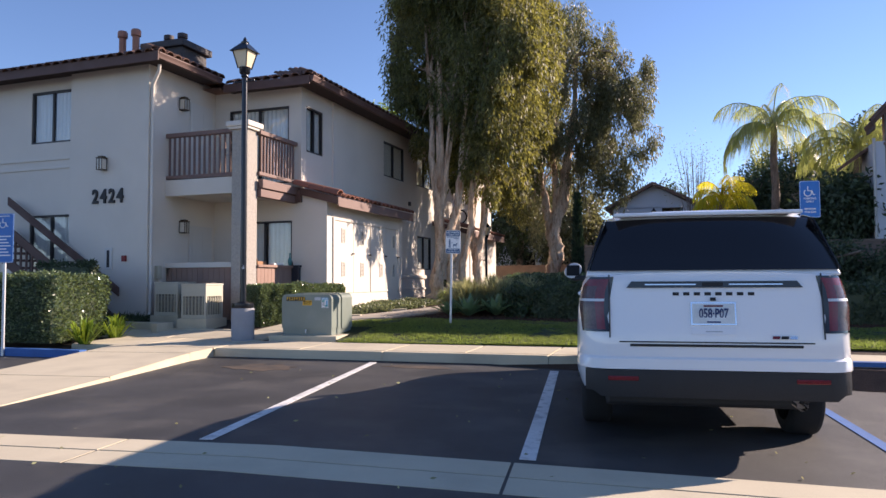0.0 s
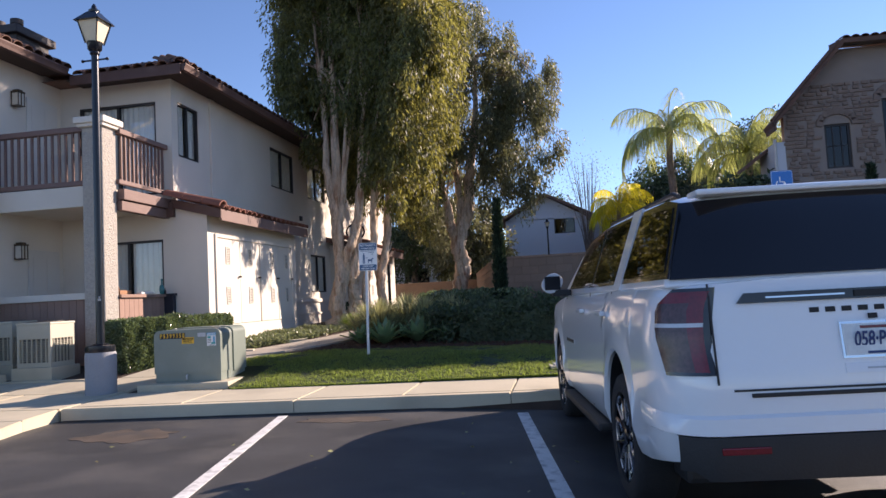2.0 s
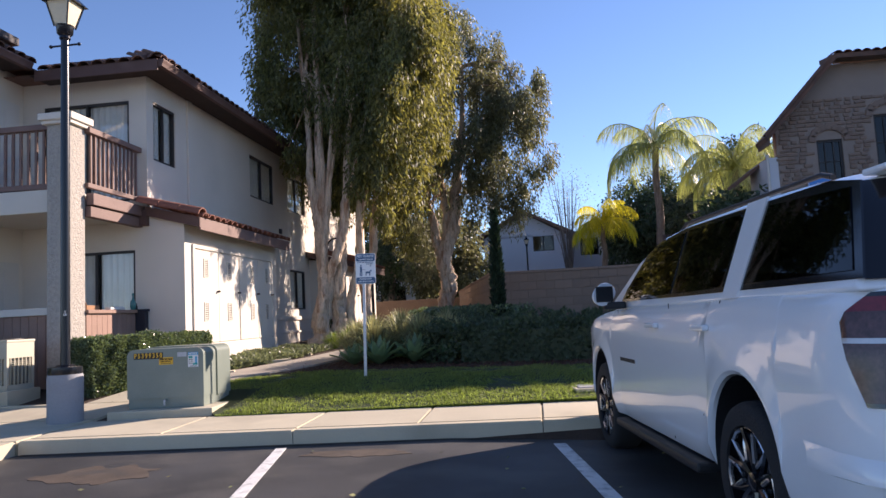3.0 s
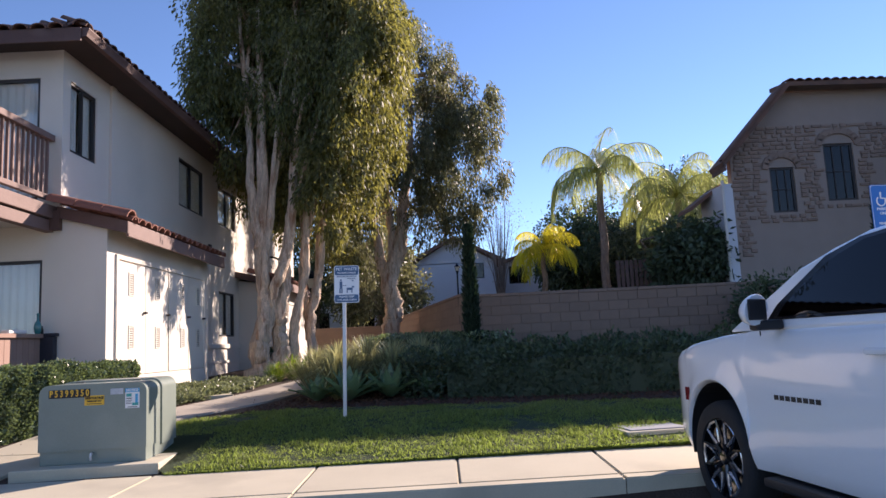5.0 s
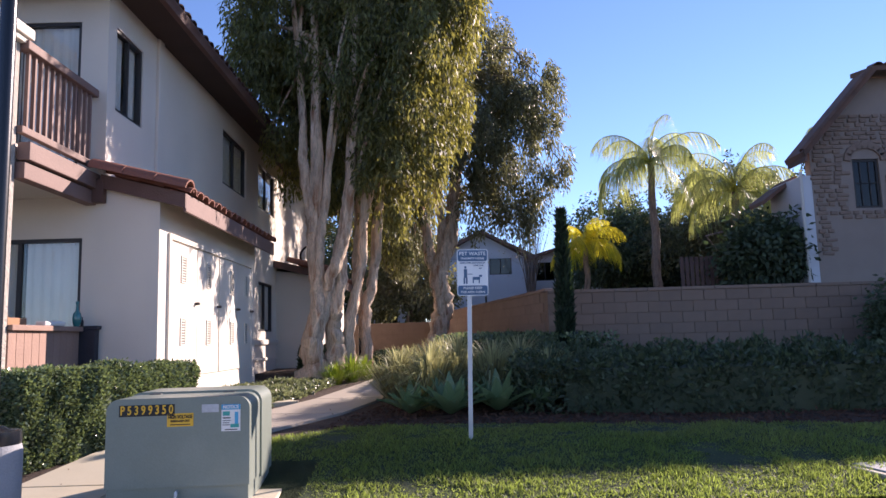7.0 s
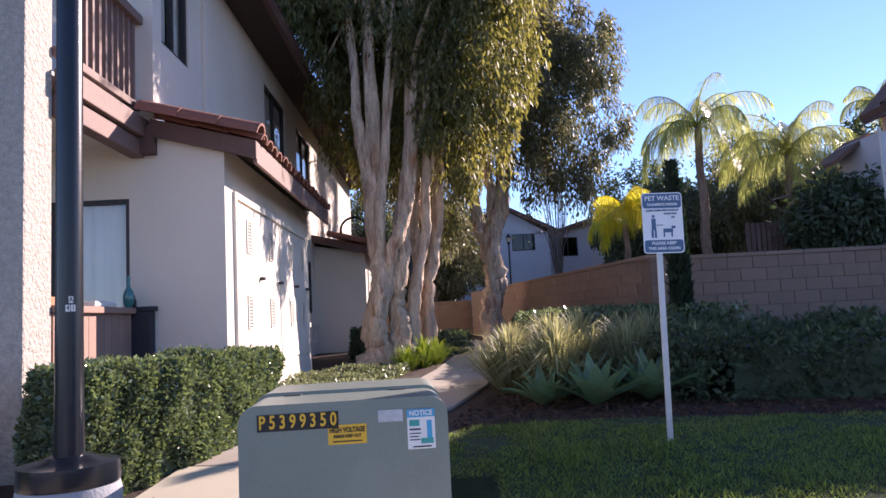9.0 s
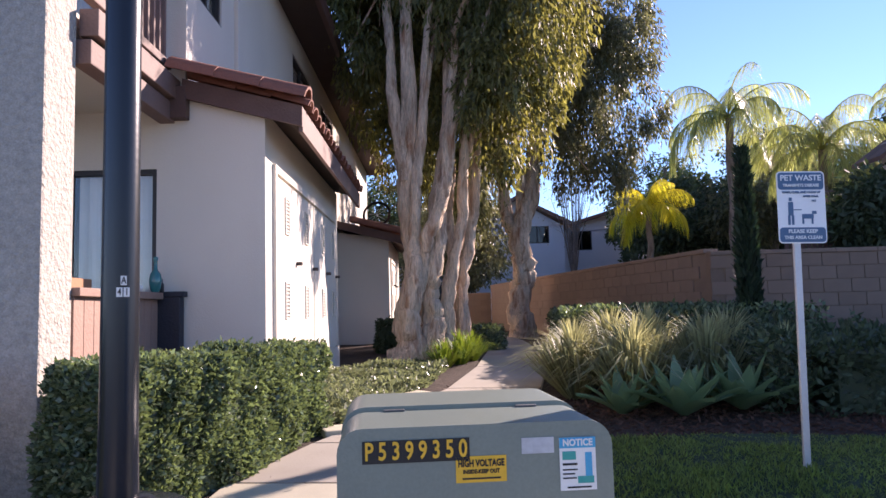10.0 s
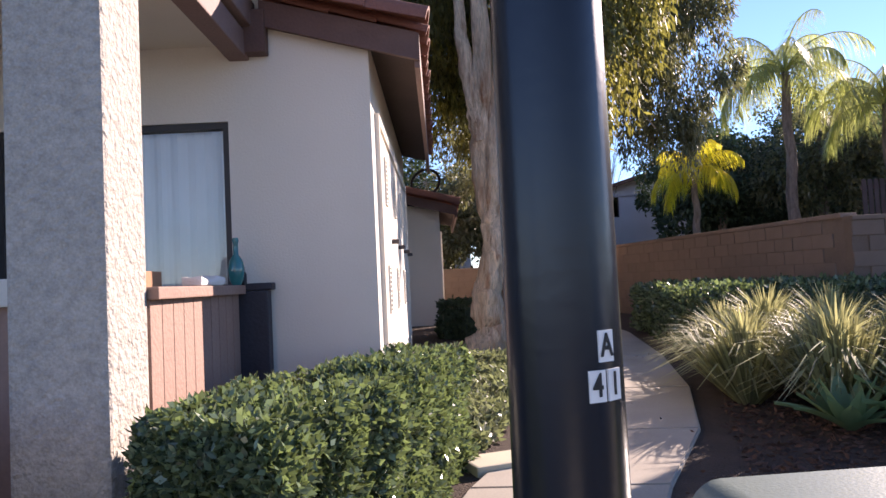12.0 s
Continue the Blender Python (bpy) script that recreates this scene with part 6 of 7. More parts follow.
# things on the patio ledge
bo = thing("bottle", "teal glass bottle on the patio ledge", "bottle", (-8.93, 15.22, 1.66))
b = bmesh.new()
lathe(b, [(0.03, 0), (0.045, 0.03), (0.055, 0.1), (0.045, 0.16), (0.018, 0.2), (0.016, 0.27), (0.022, 0.29), (0.018, 0.31)], 16)
part("glass", b, M["bottle"], bo, smooth=50)
b2 = thing("small_bottle", "small dark bottle on the patio ledge", "bottle", (-8.9, 15.29, 1.66))
b = bmesh.new()
lathe(b, [(0.018, 0), (0.018, 0.07), (0.008, 0.09), (0.008, 0.12)], 12)
part("body", b, M["black"], b2, smooth=50)
cl = thing("folded_towel", "crumpled white cloth on the patio ledge", "towel", (-8.98, 14.72, 1.66))
b = B(-0.06, 0.06, -0.22, 0.22, 0, 0.05, 0.02)
bmesh.ops.subdivide_edges(b, edges=b.edges[:], cuts=3, use_grid_fill=True)
for v in b.verts:
    if v.co.z > 0.01:
        v.co += Vector((0.01, 0.01, 0.03)) * noise.noise(v.co * 12)
part("cloth", b, M["cloth"], cl, smooth=70)
cb = thing("cardboard_box", "open brown cardboard box on the patio", "box", (-9.35, 14.35, 1.2))
part("carton", B(-0.2, 0.2, -0.18, 0.18, -0.55, 0.55, 0.004), M["box_card"], cb)
part("flap", B(-0.2, 0.2, 0.0, 0.008, 0.0, 0.22), M["box_card"], cb, m=pose(0, -0.18, 0.55, 35, 0, 0))

# steel bicycle wheel and stones
bw_ = thing("bicycle_wheel", "old bicycle wheel lying on the closet roof", "wheel", (-7.8, 25.12, 3.66), 0)
b = bmesh.new()
tube(b, [(0.3 * math.cos(a), 0, 0.3 * math.sin(a)) for a in np.linspace(0, math.tau, 29)], [0.03] * 29, 8)
part("tyre", b, M["tyre"], bw_, smooth=60, m=pose(0, 0, 0, 35, 0, 20))
b = bmesh.new()
for k in range(12):
    a = k * math.tau / 12
    tube(b, [(0, 0.02 * (-1) ** k, 0), (0.29 * math.cos(a), 0, 0.29 * math.sin(a))], [0.004, 0.003], 4)
part("spokes", b, M["galv"], bw_, m=pose(0, 0, 0, 35, 0, 20))
for x, y, w, d, rz in ((-7.25, 15.2, 0.5, 0.32, 20), (-6.85, 17.0, 0.5, 0.34, 35), (-6.75, 18.3, 0.4, 0.3, 10)):
    s = thing("stepping_stone", "pale stepping slab in the ground cover", "stepping stone", (x, y, ground_z(x, y)), rz)
    part("slab", B(-w / 2, w / 2, -d / 2, d / 2, -0.05, 0.055, 0.015), M["concrete"], s)
ul = thing("utility_lid", "pale concrete utility lid set in the lawn", "utility cover", (-0.8, 12.2, ground_z(-0.8, 12.2)), 8)
part("frame", B(-0.36, 0.36, -0.26, 0.26, -0.05, 0.05, 0.01), M["concrete"], ul)
part("lid", B(-0.3, 0.3, -0.2, 0.2, 0.05, 0.062, 0.005), M["bollard"], ul)


# ---- parked full-size SUV ----
car = thing("parked_suv", "white full-size SUV parked nose to the kerb", "car", (0.64, 5.66, 0.0), 7.6)
HW = 1.02
WHEELS = ((1.30, 0.41), (4.70, 0.41))


def arc(cx, cz, r, a0, a1, n):
    return [(cx + r * math.cos(radians(a)), cz + r * math.sin(radians(a))) for a in np.linspace(a0, a1, n)]


def rear_shift(u):
    return 0.24 * max(0.0, (abs(u) - 0.72) / 0.30) ** 2


def front_shift(u):
    return 0.42 * max(0.0, (abs(u) - 0.5) / 0.52) ** 2


def half_width(w):
    return HW * (0.975 if w < 0.45 else 1.0 if w < 1.05 else 1.0 - 0.055 * (w - 1.05) / 0.23)


def lower_edge(v):
    z = 0.42 - 0.07 * min(v / 0.5, 1) if v < 0.6 else 0.33 if v < 5.2 else 0.33 + 0.04 * (v - 5.2) / 0.5
    for vc, zc in WHEELS:
        if abs(v - vc) <= 0.475:
            z = max(z, zc + math.sqrt(max(0.475 ** 2 - (v - vc) ** 2, 0)))
    return z


def upper_edge(v):
    return float(np.interp(v, (0, 1.2, 2.4, 3.6, 4.2, 4.6, 5.1, 5.42, 5.58, 5.66, 5.70), (1.29, 1.29, 1.275, 1.26, 1.245, 1.215, 1.155, 1.09, 0.99, 0.90, 0.82)))


def plan(v):
    return float(np.interp(v, (0, 0.015, 0.05, 0.11, 0.2, 0.36, 5.0, 5.3, 5.5, 5.62, 5.68, 5.70), (0.76, 0.82, 0.88, 0.935, 0.975, 1.0, 1.0, 0.965, 0.90, 0.80, 0.72, 0.66)))


def lean(v, w):
    """The rear end leans forward with height."""
    s = float(np.interp(w, (0.35, 0.56, 0.70, 0.80, 0.95, 1.29), (0.12, 0.03, 0.0, 0.012, 0.05, 0.085)))
    return v + s * max(0.0, 1 - v / 0.7)


vs_ = {0, 0.015, 0.05, 0.11, 0.2, 0.36, 0.5, 0.65, 5.3, 5.42, 5.5, 5.58, 5.62, 5.66, 5.68, 5.70, *np.arange(0.8, 5.25, 0.12).round(3)}
for vc, zc in WHEELS:
    vs_ = {v for v in vs_ if abs(v - vc) > 0.49} | {round(vc + 0.475 * math.sin(radians(a)), 4) for a in range(-90, 91, 9)} | {vc - 0.477, vc + 0.477}
ts = (0.0, 0.05, 0.16, 0.34, 0.52, 0.70, 0.84, 0.93, 0.98, 1.0)
bm = bmesh.new()
rows = []
for v in sorted(vs_):
    lo_, hi_ = lower_edge(v), upper_edge(v)
    half = []
    for t in ts:
        w = lo_ + (hi_ - lo_) * t
        arch = 0.018 if any(abs(v - vc) < 0.56 for vc, zc in WHEELS) and t < 0.3 else 0.0
        u = (half_width(w) + arch) * plan(v) - (0.02 if t == 0 else 0.0) - (0.012 if t == 0.98 else 0.045 if t == 1.0 else 0.0)
        half.append((u, w))
    top = [(half[-1][0] * k, hi_ + 0.02 * (1 - k * k)) for k in (0.7, 0.35, 0.0)]
    bot = [(half[0][0] * k, lo_) for k in (0.0, 0.5, 0.9)]
    right = bot + half + top
    ring = right + [(-u, w) for u, w in right[::-1][1:-1]]
    rows.append([bm.verts.new((u, lean(v, w), w)) for u, w in ring])
n = len(rows[0])
for a, b in zip(rows, rows[1:]):
    for i in range(n):
        bm.faces.new((a[i], a[(i + 1) % n], b[(i + 1) % n], b[i]))
m_ = len(right)
for row in (rows[0], rows[-1]):
    for i in range(m_ - 1):
        j = (n - i) % n
        j2 = n - i - 1
        f = [row[i], row[i + 1], row[j2]] + ([row[j]] if j != i and j != 0 else [])
        f = list(dict.fromkeys(f))
        if len(f) >= 3:
            bm.faces.new(f)
bmesh.ops.recalc_face_normals(bm, faces=bm.faces[:])
body = part("body", bm, M["car_paint"], car, "glossy white painted body", smooth=38)


def gu(w):
    """Half width of the upper body at height w."""
    return 0.955 - (w - 1.27) * 0.30


up = [(0.09, 1.275), (0.20, 1.52), (0.34, 1.76), (0.40, 1.83), (0.52, 1.88), (0.9, 1.905), (1.6, 1.925), (2.6, 1.925), (3.2, 1.89), (3.55, 1.82), (3.9, 1.66), (4.5, 1.24), (3.0, 1.25)]
bm = bmesh.new()
rows = []
for s in (-1.0, -0.97, -0.88, -0.5, 0.0, 0.5, 0.88, 0.97, 1.0):
    row = []
    for v, w in up:
        u = s * gu(w)
        drop = (0.06 * abs(s) ** 4) if w > 1.8 else 0
        vv = v + (0.10 * abs(s) ** 4 if v < 0.6 else 0) - (0.25 * abs(s) ** 3 * (v - 3.0) / 1.5 if v > 3.0 and w > 1.26 else 0)
        row.append(bm.verts.new((u, vv, w - drop)))
    rows.append(row)
n = len(up)
for a, b in zip(rows, rows[1:]):
    for i in range(n):
        bm.faces.new((a[i], b[i], b[(i + 1) % n], a[(i + 1) % n]))
bm.faces.new(rows[0])
bm.faces.new(rows[-1][::-1])
bmesh.ops.recalc_face_normals(bm, faces=bm.faces[:])
cab = part("cabin", bm, M["car_paint"], car, "white roof and pillars", smooth=40)
bev = cab.modifiers.new("round", "BEVEL")
bev.width, bev.segments, bev.limit_method, bev.angle_limit = 0.03, 3, "ANGLE", radians(40)


def side_panel(name, pts, side, off, material, label="", th=0.01, fn=None):
    b = bmesh.new()
    f = fn or gu
    loop_prism(b, [(side * (f(w) + off), v, w) for v, w in pts], (-side * th, 0, 0))
    return part(name, b, material, car, label)


for s in (-1, 1):
    side_panel("window_band", [(0.17, 1.33), (0.36, 1.78), (0.62, 1.825), (2.6, 1.845), (3.2, 1.8), (3.5, 1.715), (3.92, 1.42), (4.0, 1.31), (2.4, 1.315)], s, 0.004, M["car_gloss"], "black window surround")
    for k, pts in enumerate(([(0.25, 1.37), (0.42, 1.76), (1.22, 1.80), (1.32, 1.36)], [(1.62, 1.355), (1.56, 1.78), (1.6, 1.805), (2.5, 1.815), (2.52, 1.345)], [(2.6, 1.345), (2.58, 1.815), (3.15, 1.78), (3.45, 1.68), (3.82, 1.42), (3.88, 1.335)])):
        side_panel("side_window", pts, s, 0.009, M["car_glass"], "dark tinted side window", th=0.004)
    side_panel("pillar", [(1.36, 1.28), (1.26, 1.86), (1.52, 1.86), (1.58, 1.28)], s, 0.0125, M["car_paint"], "white pillar between the windows", th=0.012)
    # door seams, handles, mouldings
    hw = lambda w: half_width(w)
    for pts in ([(4.02, 0.40), (4.03, 0.40), (4.06, 1.24), (4.05, 1.24)], [(2.555, 0.36), (2.565, 0.36), (2.58, 1.27), (2.57, 1.27)], [(1.86, 0.6), (1.87, 0.6), (1.60, 1.27), (1.59, 1.27)]):
        side_panel("seam", pts, s, 0.0012, M["car_black"], th=0.003, fn=hw)
    for v in (2.72, 3.9 - 2.2):
        part("door_handle", B(s * (HW * 0.985), s * (HW + 0.025), v, v + 0.24, 1.1, 1.135, 0.012), M["car_paint"], car)
    side_panel("name_bar", [(3.35, 0.80), (3.95, 0.80), (3.95, 0.845), (3.35, 0.845)], s, 0.002, M["car_paint"], th=0.004, fn=hw)
    for k in range(8):
        v0 = 3.40 + k * 0.062
        side_panel("badge_bar", [(v0, 0.808), (v0 + 0.045, 0.808), (v0 + 0.045, 0.838), (v0, 0.838)], s, 0.006, M["car_black"], th=0.004, fn=hw)
    b = bmesh.new()
    tube(b, [(s * 0.68, 0.8, 1.875), (s * 0.68, 0.9, 1.905), (s * 0.68, 2.9, 1.915), (s * 0.68, 3.05, 1.86)], [0.016] * 4, 8)
    part("roof_rail", b, M["car_black"], car, smooth=50)
    part("running_board", B(s * 0.9, s * 1.06, 1.95, 4.05, 0.25, 0.31, 0.02), M["car_black"], car)
    b = bmesh.new()
    bmesh.ops.create_uvsphere(b, u_segments=20, v_segments=12, radius=1.0)
    for v in b.verts:
        k = abs(v.co.x) ** 3 + abs(v.co.z) ** 3
        v.co = (s * 1.145 + v.co.x * 0.1 * (1 + 0.12 * k), 3.79 + max(v.co.y, -0.12) * 0.15 - 0.045 * v.co.x * s, 1.375 + v.co.z * 0.085 * (1 + 0.15 * k) - 0.02 * v.co.x * s)
    part("mirror", b, M["car_paint"], car, "white door mirror", smooth=50)
    part("mirror_foot", B(s * 0.96, s * 1.15, 3.78, 3.88, 1.245, 1.31, 0.02), M["car_black"], car)
    b = B(s * 1.065, s * 1.225, 3.755, 3.774, 1.31, 1.442, 0.009)
    for v in b.verts:
        v.co.y -= 0.45 * (abs(v.co.x) - 1.145)
    # matte black instead of glass: the dark reflection is painted in
    part("mirror_glass", b, M["car_black"], car)
    side_panel("fender_marker", [(5.13, 0.72), (5.2, 0.72), (5.2, 0.82), (5.13, 0.82)], s, 0.0, M["red_lens"], "red side marker", th=0.03, fn=lambda w: 1.03 * plan(5.16))
    part("headlight", B(s * 0.62, s * 0.93, 5.28, 5.44, 0.92, 1.03, 0.02), M["chrome"], car, "slim headlight")
    # tail lamp, wrapped round the corner
    vv_ = (0.0, 0.012, 0.022, 0.05, 0.08, 0.12, 0.17, 0.22, 0.26, 0.28)
    hs_ = (0.845, 0.862, 0.9, 0.96, 1.02, 1.08, 1.1, 1.16, 1.2, 1.235, 1.255, 1.272)
    b = bmesh.new()
    rr_ = []
    for w in hs_:
        reach_ = float(np.interp(w, (0.845, 0.95, 1.1, 1.18, 1.272), (0.55, 0.66, 0.84, 0.95, 0.42)))
        row = []
        for i, v in enumerate(vv_):
            v2 = v * reach_
            proud = 0.012 if 0 < i < len(vv_) - 1 else 0.002
            row.append(b.verts.new((s * (half_width(w) * plan(v2) + proud * min(1.0, v * 12)), lean(v2, w) - proud * max(0.2, 1 - v * 6), w)))
        rr_.append(row)
    for j in range(len(hs_) - 1):
        for i in range(len(vv_) - 1):
            f = b.faces.new((rr_[j][i], rr_[j][i + 1], rr_[j + 1][i + 1], rr_[j + 1][i]))
            edge_ = j in (0, len(hs_) - 2) or i in (0, len(vv_) - 2)
            f.material_index = 2 if edge_ else 3 if j == 5 else 0 if (i < 3 or j > 7) else 1
    bmesh.ops.recalc_face_normals(b, faces=b.faces[:])
    part("tail_light", b, [M["red_lens"], M["clear_lens"], M["car_gloss"], M["galv"]], car, "smoked red and clear tail light", smooth=40)
    part("reflector", B(s * 0.56, s * 0.79, -0.035, 0.0, 0.475, 0.51, 0.006), M["red_lens"], car, "red bumper reflector")
for v, z in WHEELS:
    b = bmesh.new()
    prof = arc(v, z, 0.468, -12, 192, 20)
    lo = [b.verts.new((-1.0, a, c)) for a, c in prof]
    hi = [b.verts.new((1.0, a, c)) for a, c in prof]
    for i in range(len(prof) - 1):
        b.faces.new((lo[i], lo[i + 1], hi[i + 1], hi[i]))
    part("wheel_liner", b, M["car_black"], car)
part("underbody", B(-0.8, 0.8, 0.6, 5.3, 0.19, 0.5, 0.03), M["car_black"], car)


def wheel(u, v):
    s = 1 if u > 0 else -1
    m = pose(u, v, 0.408 - 0.10 - 0.03 * u, 0, 90 * s, 0)
    b = bmesh.new()
    prof = [(0.285, -0.13), (0.36, -0.135), (0.392, -0.12), (0.408, -0.085), (0.408, 0.085), (0.392, 0.12), (0.36, 0.135), (0.285, 0.13), (0.28, 0.0)]
    rings = [[b.verts.new((r_ * math.cos(a), r_ * math.sin(a), z)) for a in np.linspace(0, math.tau, 41)[:-1]] for r_, z in prof]
    for a, c in zip(rings, rings[1:] + rings[:1]):
        for k in range(40):
            b.faces.new((a[k], a[(k + 1) % 40], c[(k + 1) % 40], c[k]))
    bmesh.ops.recalc_face_normals(b, faces=b.faces[:])
    w = part("wheel", b, M["tyre"], car, "black tyre on a dark split-spoke alloy wheel", smooth=50, m=m)
    b = bmesh.new()
    lathe(b, [(0.27, 0.0), (0.285, 0.06), (0.285, 0.115), (0.272, 0.12), (0.265, 0.06), (0.2, 0.03), (0.02, 0.03)], 36)
    part("rim", b, M["car_gloss"], w, smooth=40)
    b = bmesh.new()
    for k in range(6):
        a = k * math.tau / 6
        for d in (-0.14, 0.14):
            p0 = Vector((0.05 * math.cos(a), 0.05 * math.sin(a), 0.085))
            p1 = Vector((0.15 * math.cos(a + d * 0.9), 0.15 * math.sin(a + d * 0.9), 0.1))
            p2 = Vector((0.272 * math.cos(a + d * 1.7), 0.272 * math.sin(a + d * 1.7), 0.112))
            tube(b, [p0, p1, p2], [0.022, 0.017, 0.015], 6)
    part("spoke", b, M["car_gloss"], w, smooth=50)
    b = bmesh.new()
    for k in range(6):
        a0, a1 = k * math.tau / 6 + 0.27, (k + 1) * math.tau / 6 - 0.27
        loop = [(0.115, (a0 + a1) / 2 - 0.12), (0.2, a0 - 0.02), (0.264, a0 - 0.03), (0.272, (a0 + a1) / 2), (0.264, a1 + 0.03), (0.2, a1 + 0.02), (0.115, (a0 + a1) / 2 + 0.12)]
        tube(b, [(r_ * math.cos(a), r_ * math.sin(a), 0.105 + 0.03 * r_) for r_, a in loop], [0.014] * 7, 6)
    part("spoke_edge", b, M["alloy"], w, "bright machined spoke edges", smooth=50)
    b = bmesh.new()
    lathe(b, [(0.05, 0.06), (0.05, 0.115), (0.035, 0.122), (0.005, 0.122)], 20)
    part("hub_cap", b, M["car_gloss"], w, smooth=40)
    return w


for v, z in WHEELS:
    wheel(-0.875, v)
    wheel(0.875, v)

# rear: glass, gate, plate, bumper
def rear_panel(name, pts, off, material, label="", th=0.012):
    """pts as (u, w) on the tailgate; follows the slope of the rear."""
    def vv(u, w):
        return lean(0.0, w)
    b = bmesh.new()
    loop_prism(b, [(u, vv(u, w) - off, w) for u, w in pts], (0, th, 0))
    return part(name, b, material, car, label)


bm = bmesh.new()
rws = []
for w, hw_ in [(w, gu(w) * 0.985) for w in (1.325, 1.43, 1.52, 1.64, 1.76, 1.80)]:
    row = []
    for s in np.linspace(-1, 1, 17):
        u = s * hw_
        v = np.interp(w, (1.275, 1.52, 1.76, 1.83), (0.09, 0.20, 0.34, 0.40)) + 0.10 * (abs(u) / gu(w)) ** 4
        row.append(bm.verts.new((u, v - 0.02, w - 0.012 * s * s * (w > 1.7))))
    rws.append(row)
for a, b in zip(rws, rws[1:]):
    for i in range(16):
        bm.faces.new((a[i], a[i + 1], b[i + 1], b[i]))
part("rear_window", bm, M["car_gloss"], car, "dark tinted rear window", smooth=60)
b = bmesh.new()
box(b, -0.72, 0.72, 0.31, 0.5, 1.815, 1.85, 0.015)
part("rear_spoiler", b, M["car_paint"], car)
for pts in ([(-0.775, 0.80), (-0.765, 0.80), (-0.765, 1.29), (-0.775, 1.29)], [(0.765, 0.80), (0.775, 0.80), (0.775, 1.29), (0.765, 1.29)], [(-0.70, 0.765), (0.70, 0.765), (0.70, 0.775), (-0.70, 0.775)]):
    rear_panel("seam", pts, 0.002, M["car_black"], th=0.004)
rear_panel("trim_bar", [(-0.64, 1.185), (0.64, 1.185), (0.60, 1.235), (-0.60, 1.235)], 0.016, M["car_gloss"], "gloss black trim bar", th=0.02)
for s in (-1, 1):
    rear_panel("chrome_strip", [(s * 0.12, 1.206), (s * 0.5, 1.206), (s * 0.5, 1.214), (s * 0.12, 1.214)] if s > 0 else [(-0.5, 1.206), (-0.12, 1.206), (-0.12, 1.214), (-0.5, 1.214)], 0.019, M["chrome"])
rear_panel("emblem", [(-0.075, 1.195), (0.075, 1.195), (0.075, 1.225), (-0.075, 1.225)], 0.024, M["black"], "small plain emblem")
for k in range(8):
    u = -0.292 + k * 0.078
    rear_panel("badge_bar", [(u, 1.125), (u + 0.046, 1.125), (u + 0.046, 1.15), (u, 1.15)], 0.005, M["black"])
for k, mm in enumerate(("red_lens", "black", "chrome")):
    u = 0.41 + k * 0.06
    rear_panel("badge_bar", [(u, 0.80), (u + 0.05, 0.80), (u + 0.055, 0.822), (u + 0.005, 0.822)], 0.006, M[mm])
pf_ = rear_panel("plate_frame", [(-0.165, 0.90), (0.165, 0.90), (0.165, 1.075), (-0.165, 1.075)], 0.012, M["chrome"], "chrome licence plate frame")
rear_panel("licence_plate", [(-0.152, 0.913), (0.152, 0.913), (0.152, 1.062), (-0.152, 1.062)], 0.017, M["plate"], "pale blue licence plate")
me = letters("058·P07", 0.105, M["plate_text"], depth=0.001, bold=0.002)
part("lettering", me, None, car, m=facing(0, 0.028, 0.985, 0, 0.62) @ pose(0, 0, 0, 6, 0, 0))
rear_panel("text_bar", [(-0.07, 1.038), (0.07, 1.038), (0.07, 1.052), (-0.07, 1.052)], 0.020, M["red_lens"])
rear_panel("text_bar", [(-0.05, 0.918), (0.05, 0.918), (0.05, 0.930), (-0.05, 0.930)], 0.020, M["plate_text"])
rear_panel("camera_pod", [(-0.02, 1.085), (0.02, 1.085), (0.02, 1.11), (-0.02, 1.11)], 0.02, M["black"])
rear_panel("pull_recess", [(-0.16, 0.83), (0.16, 0.83), (0.16, 0.875), (-0.16, 0.875)], 0.004, M["car_paint"], "shallow pull handle recess")
rear_panel("pull_recess", [(-0.06, 0.848), (0.06, 0.848), (0.06, 0.856), (-0.06, 0.856)], 0.007, M["grey_sticker"])
bm = bmesh.new()
side_ = [(HW * plan(v), v) for v in (0.0, 0.015, 0.05, 0.11, 0.2, 0.36, 0.6)]
pts = [(-u, v) for u, v in side_[::-1]] + [(u, v) for u, v in ((-0.4, 0.0), (0.0, 0.0), (0.4, 0.0))] + side_
pts = [(u * 1.008, v) for u, v in pts]
full_width, pts = pts, [q for q in pts if q[1] < 0.15]
lo = [bm.verts.new((u, v - 0.015, 0.35 + 0.04 * (abs(u) > 0.9))) for u, v in pts]
mi = [bm.verts.new((u, v - 0.03, 0.45)) for u, v in pts]
hi = [bm.verts.new((u, v - 0.022, 0.555)) for u, v in pts]
tp = [bm.verts.new((u, v + 0.05, 0.56)) for u, v in pts]
for a, b_ in ((lo, mi), (mi, hi), (hi, tp)):
    for i in range(len(pts) - 1):
        bm.faces.new((a[i], a[i + 1], b_[i + 1], b_[i]))
bmesh.ops.recalc_face_normals(bm, faces=bm.faces[:])
part("bumper", bm, M["car_black"], car, "black plastic lower bumper", smooth=50)
bm = bmesh.new()
pts = full_width
lo = [bm.verts.new((u, v + 0.03, 0.557)) for u, v in pts]
mi = [bm.verts.new((u, v - 0.016, 0.562)) for u, v in pts]
hi = [bm.verts.new((u, v - 0.012, 0.64)) for u, v in pts]
tp = [bm.verts.new((u * 0.99, v + 0.03, 0.665)) for u, v in pts]
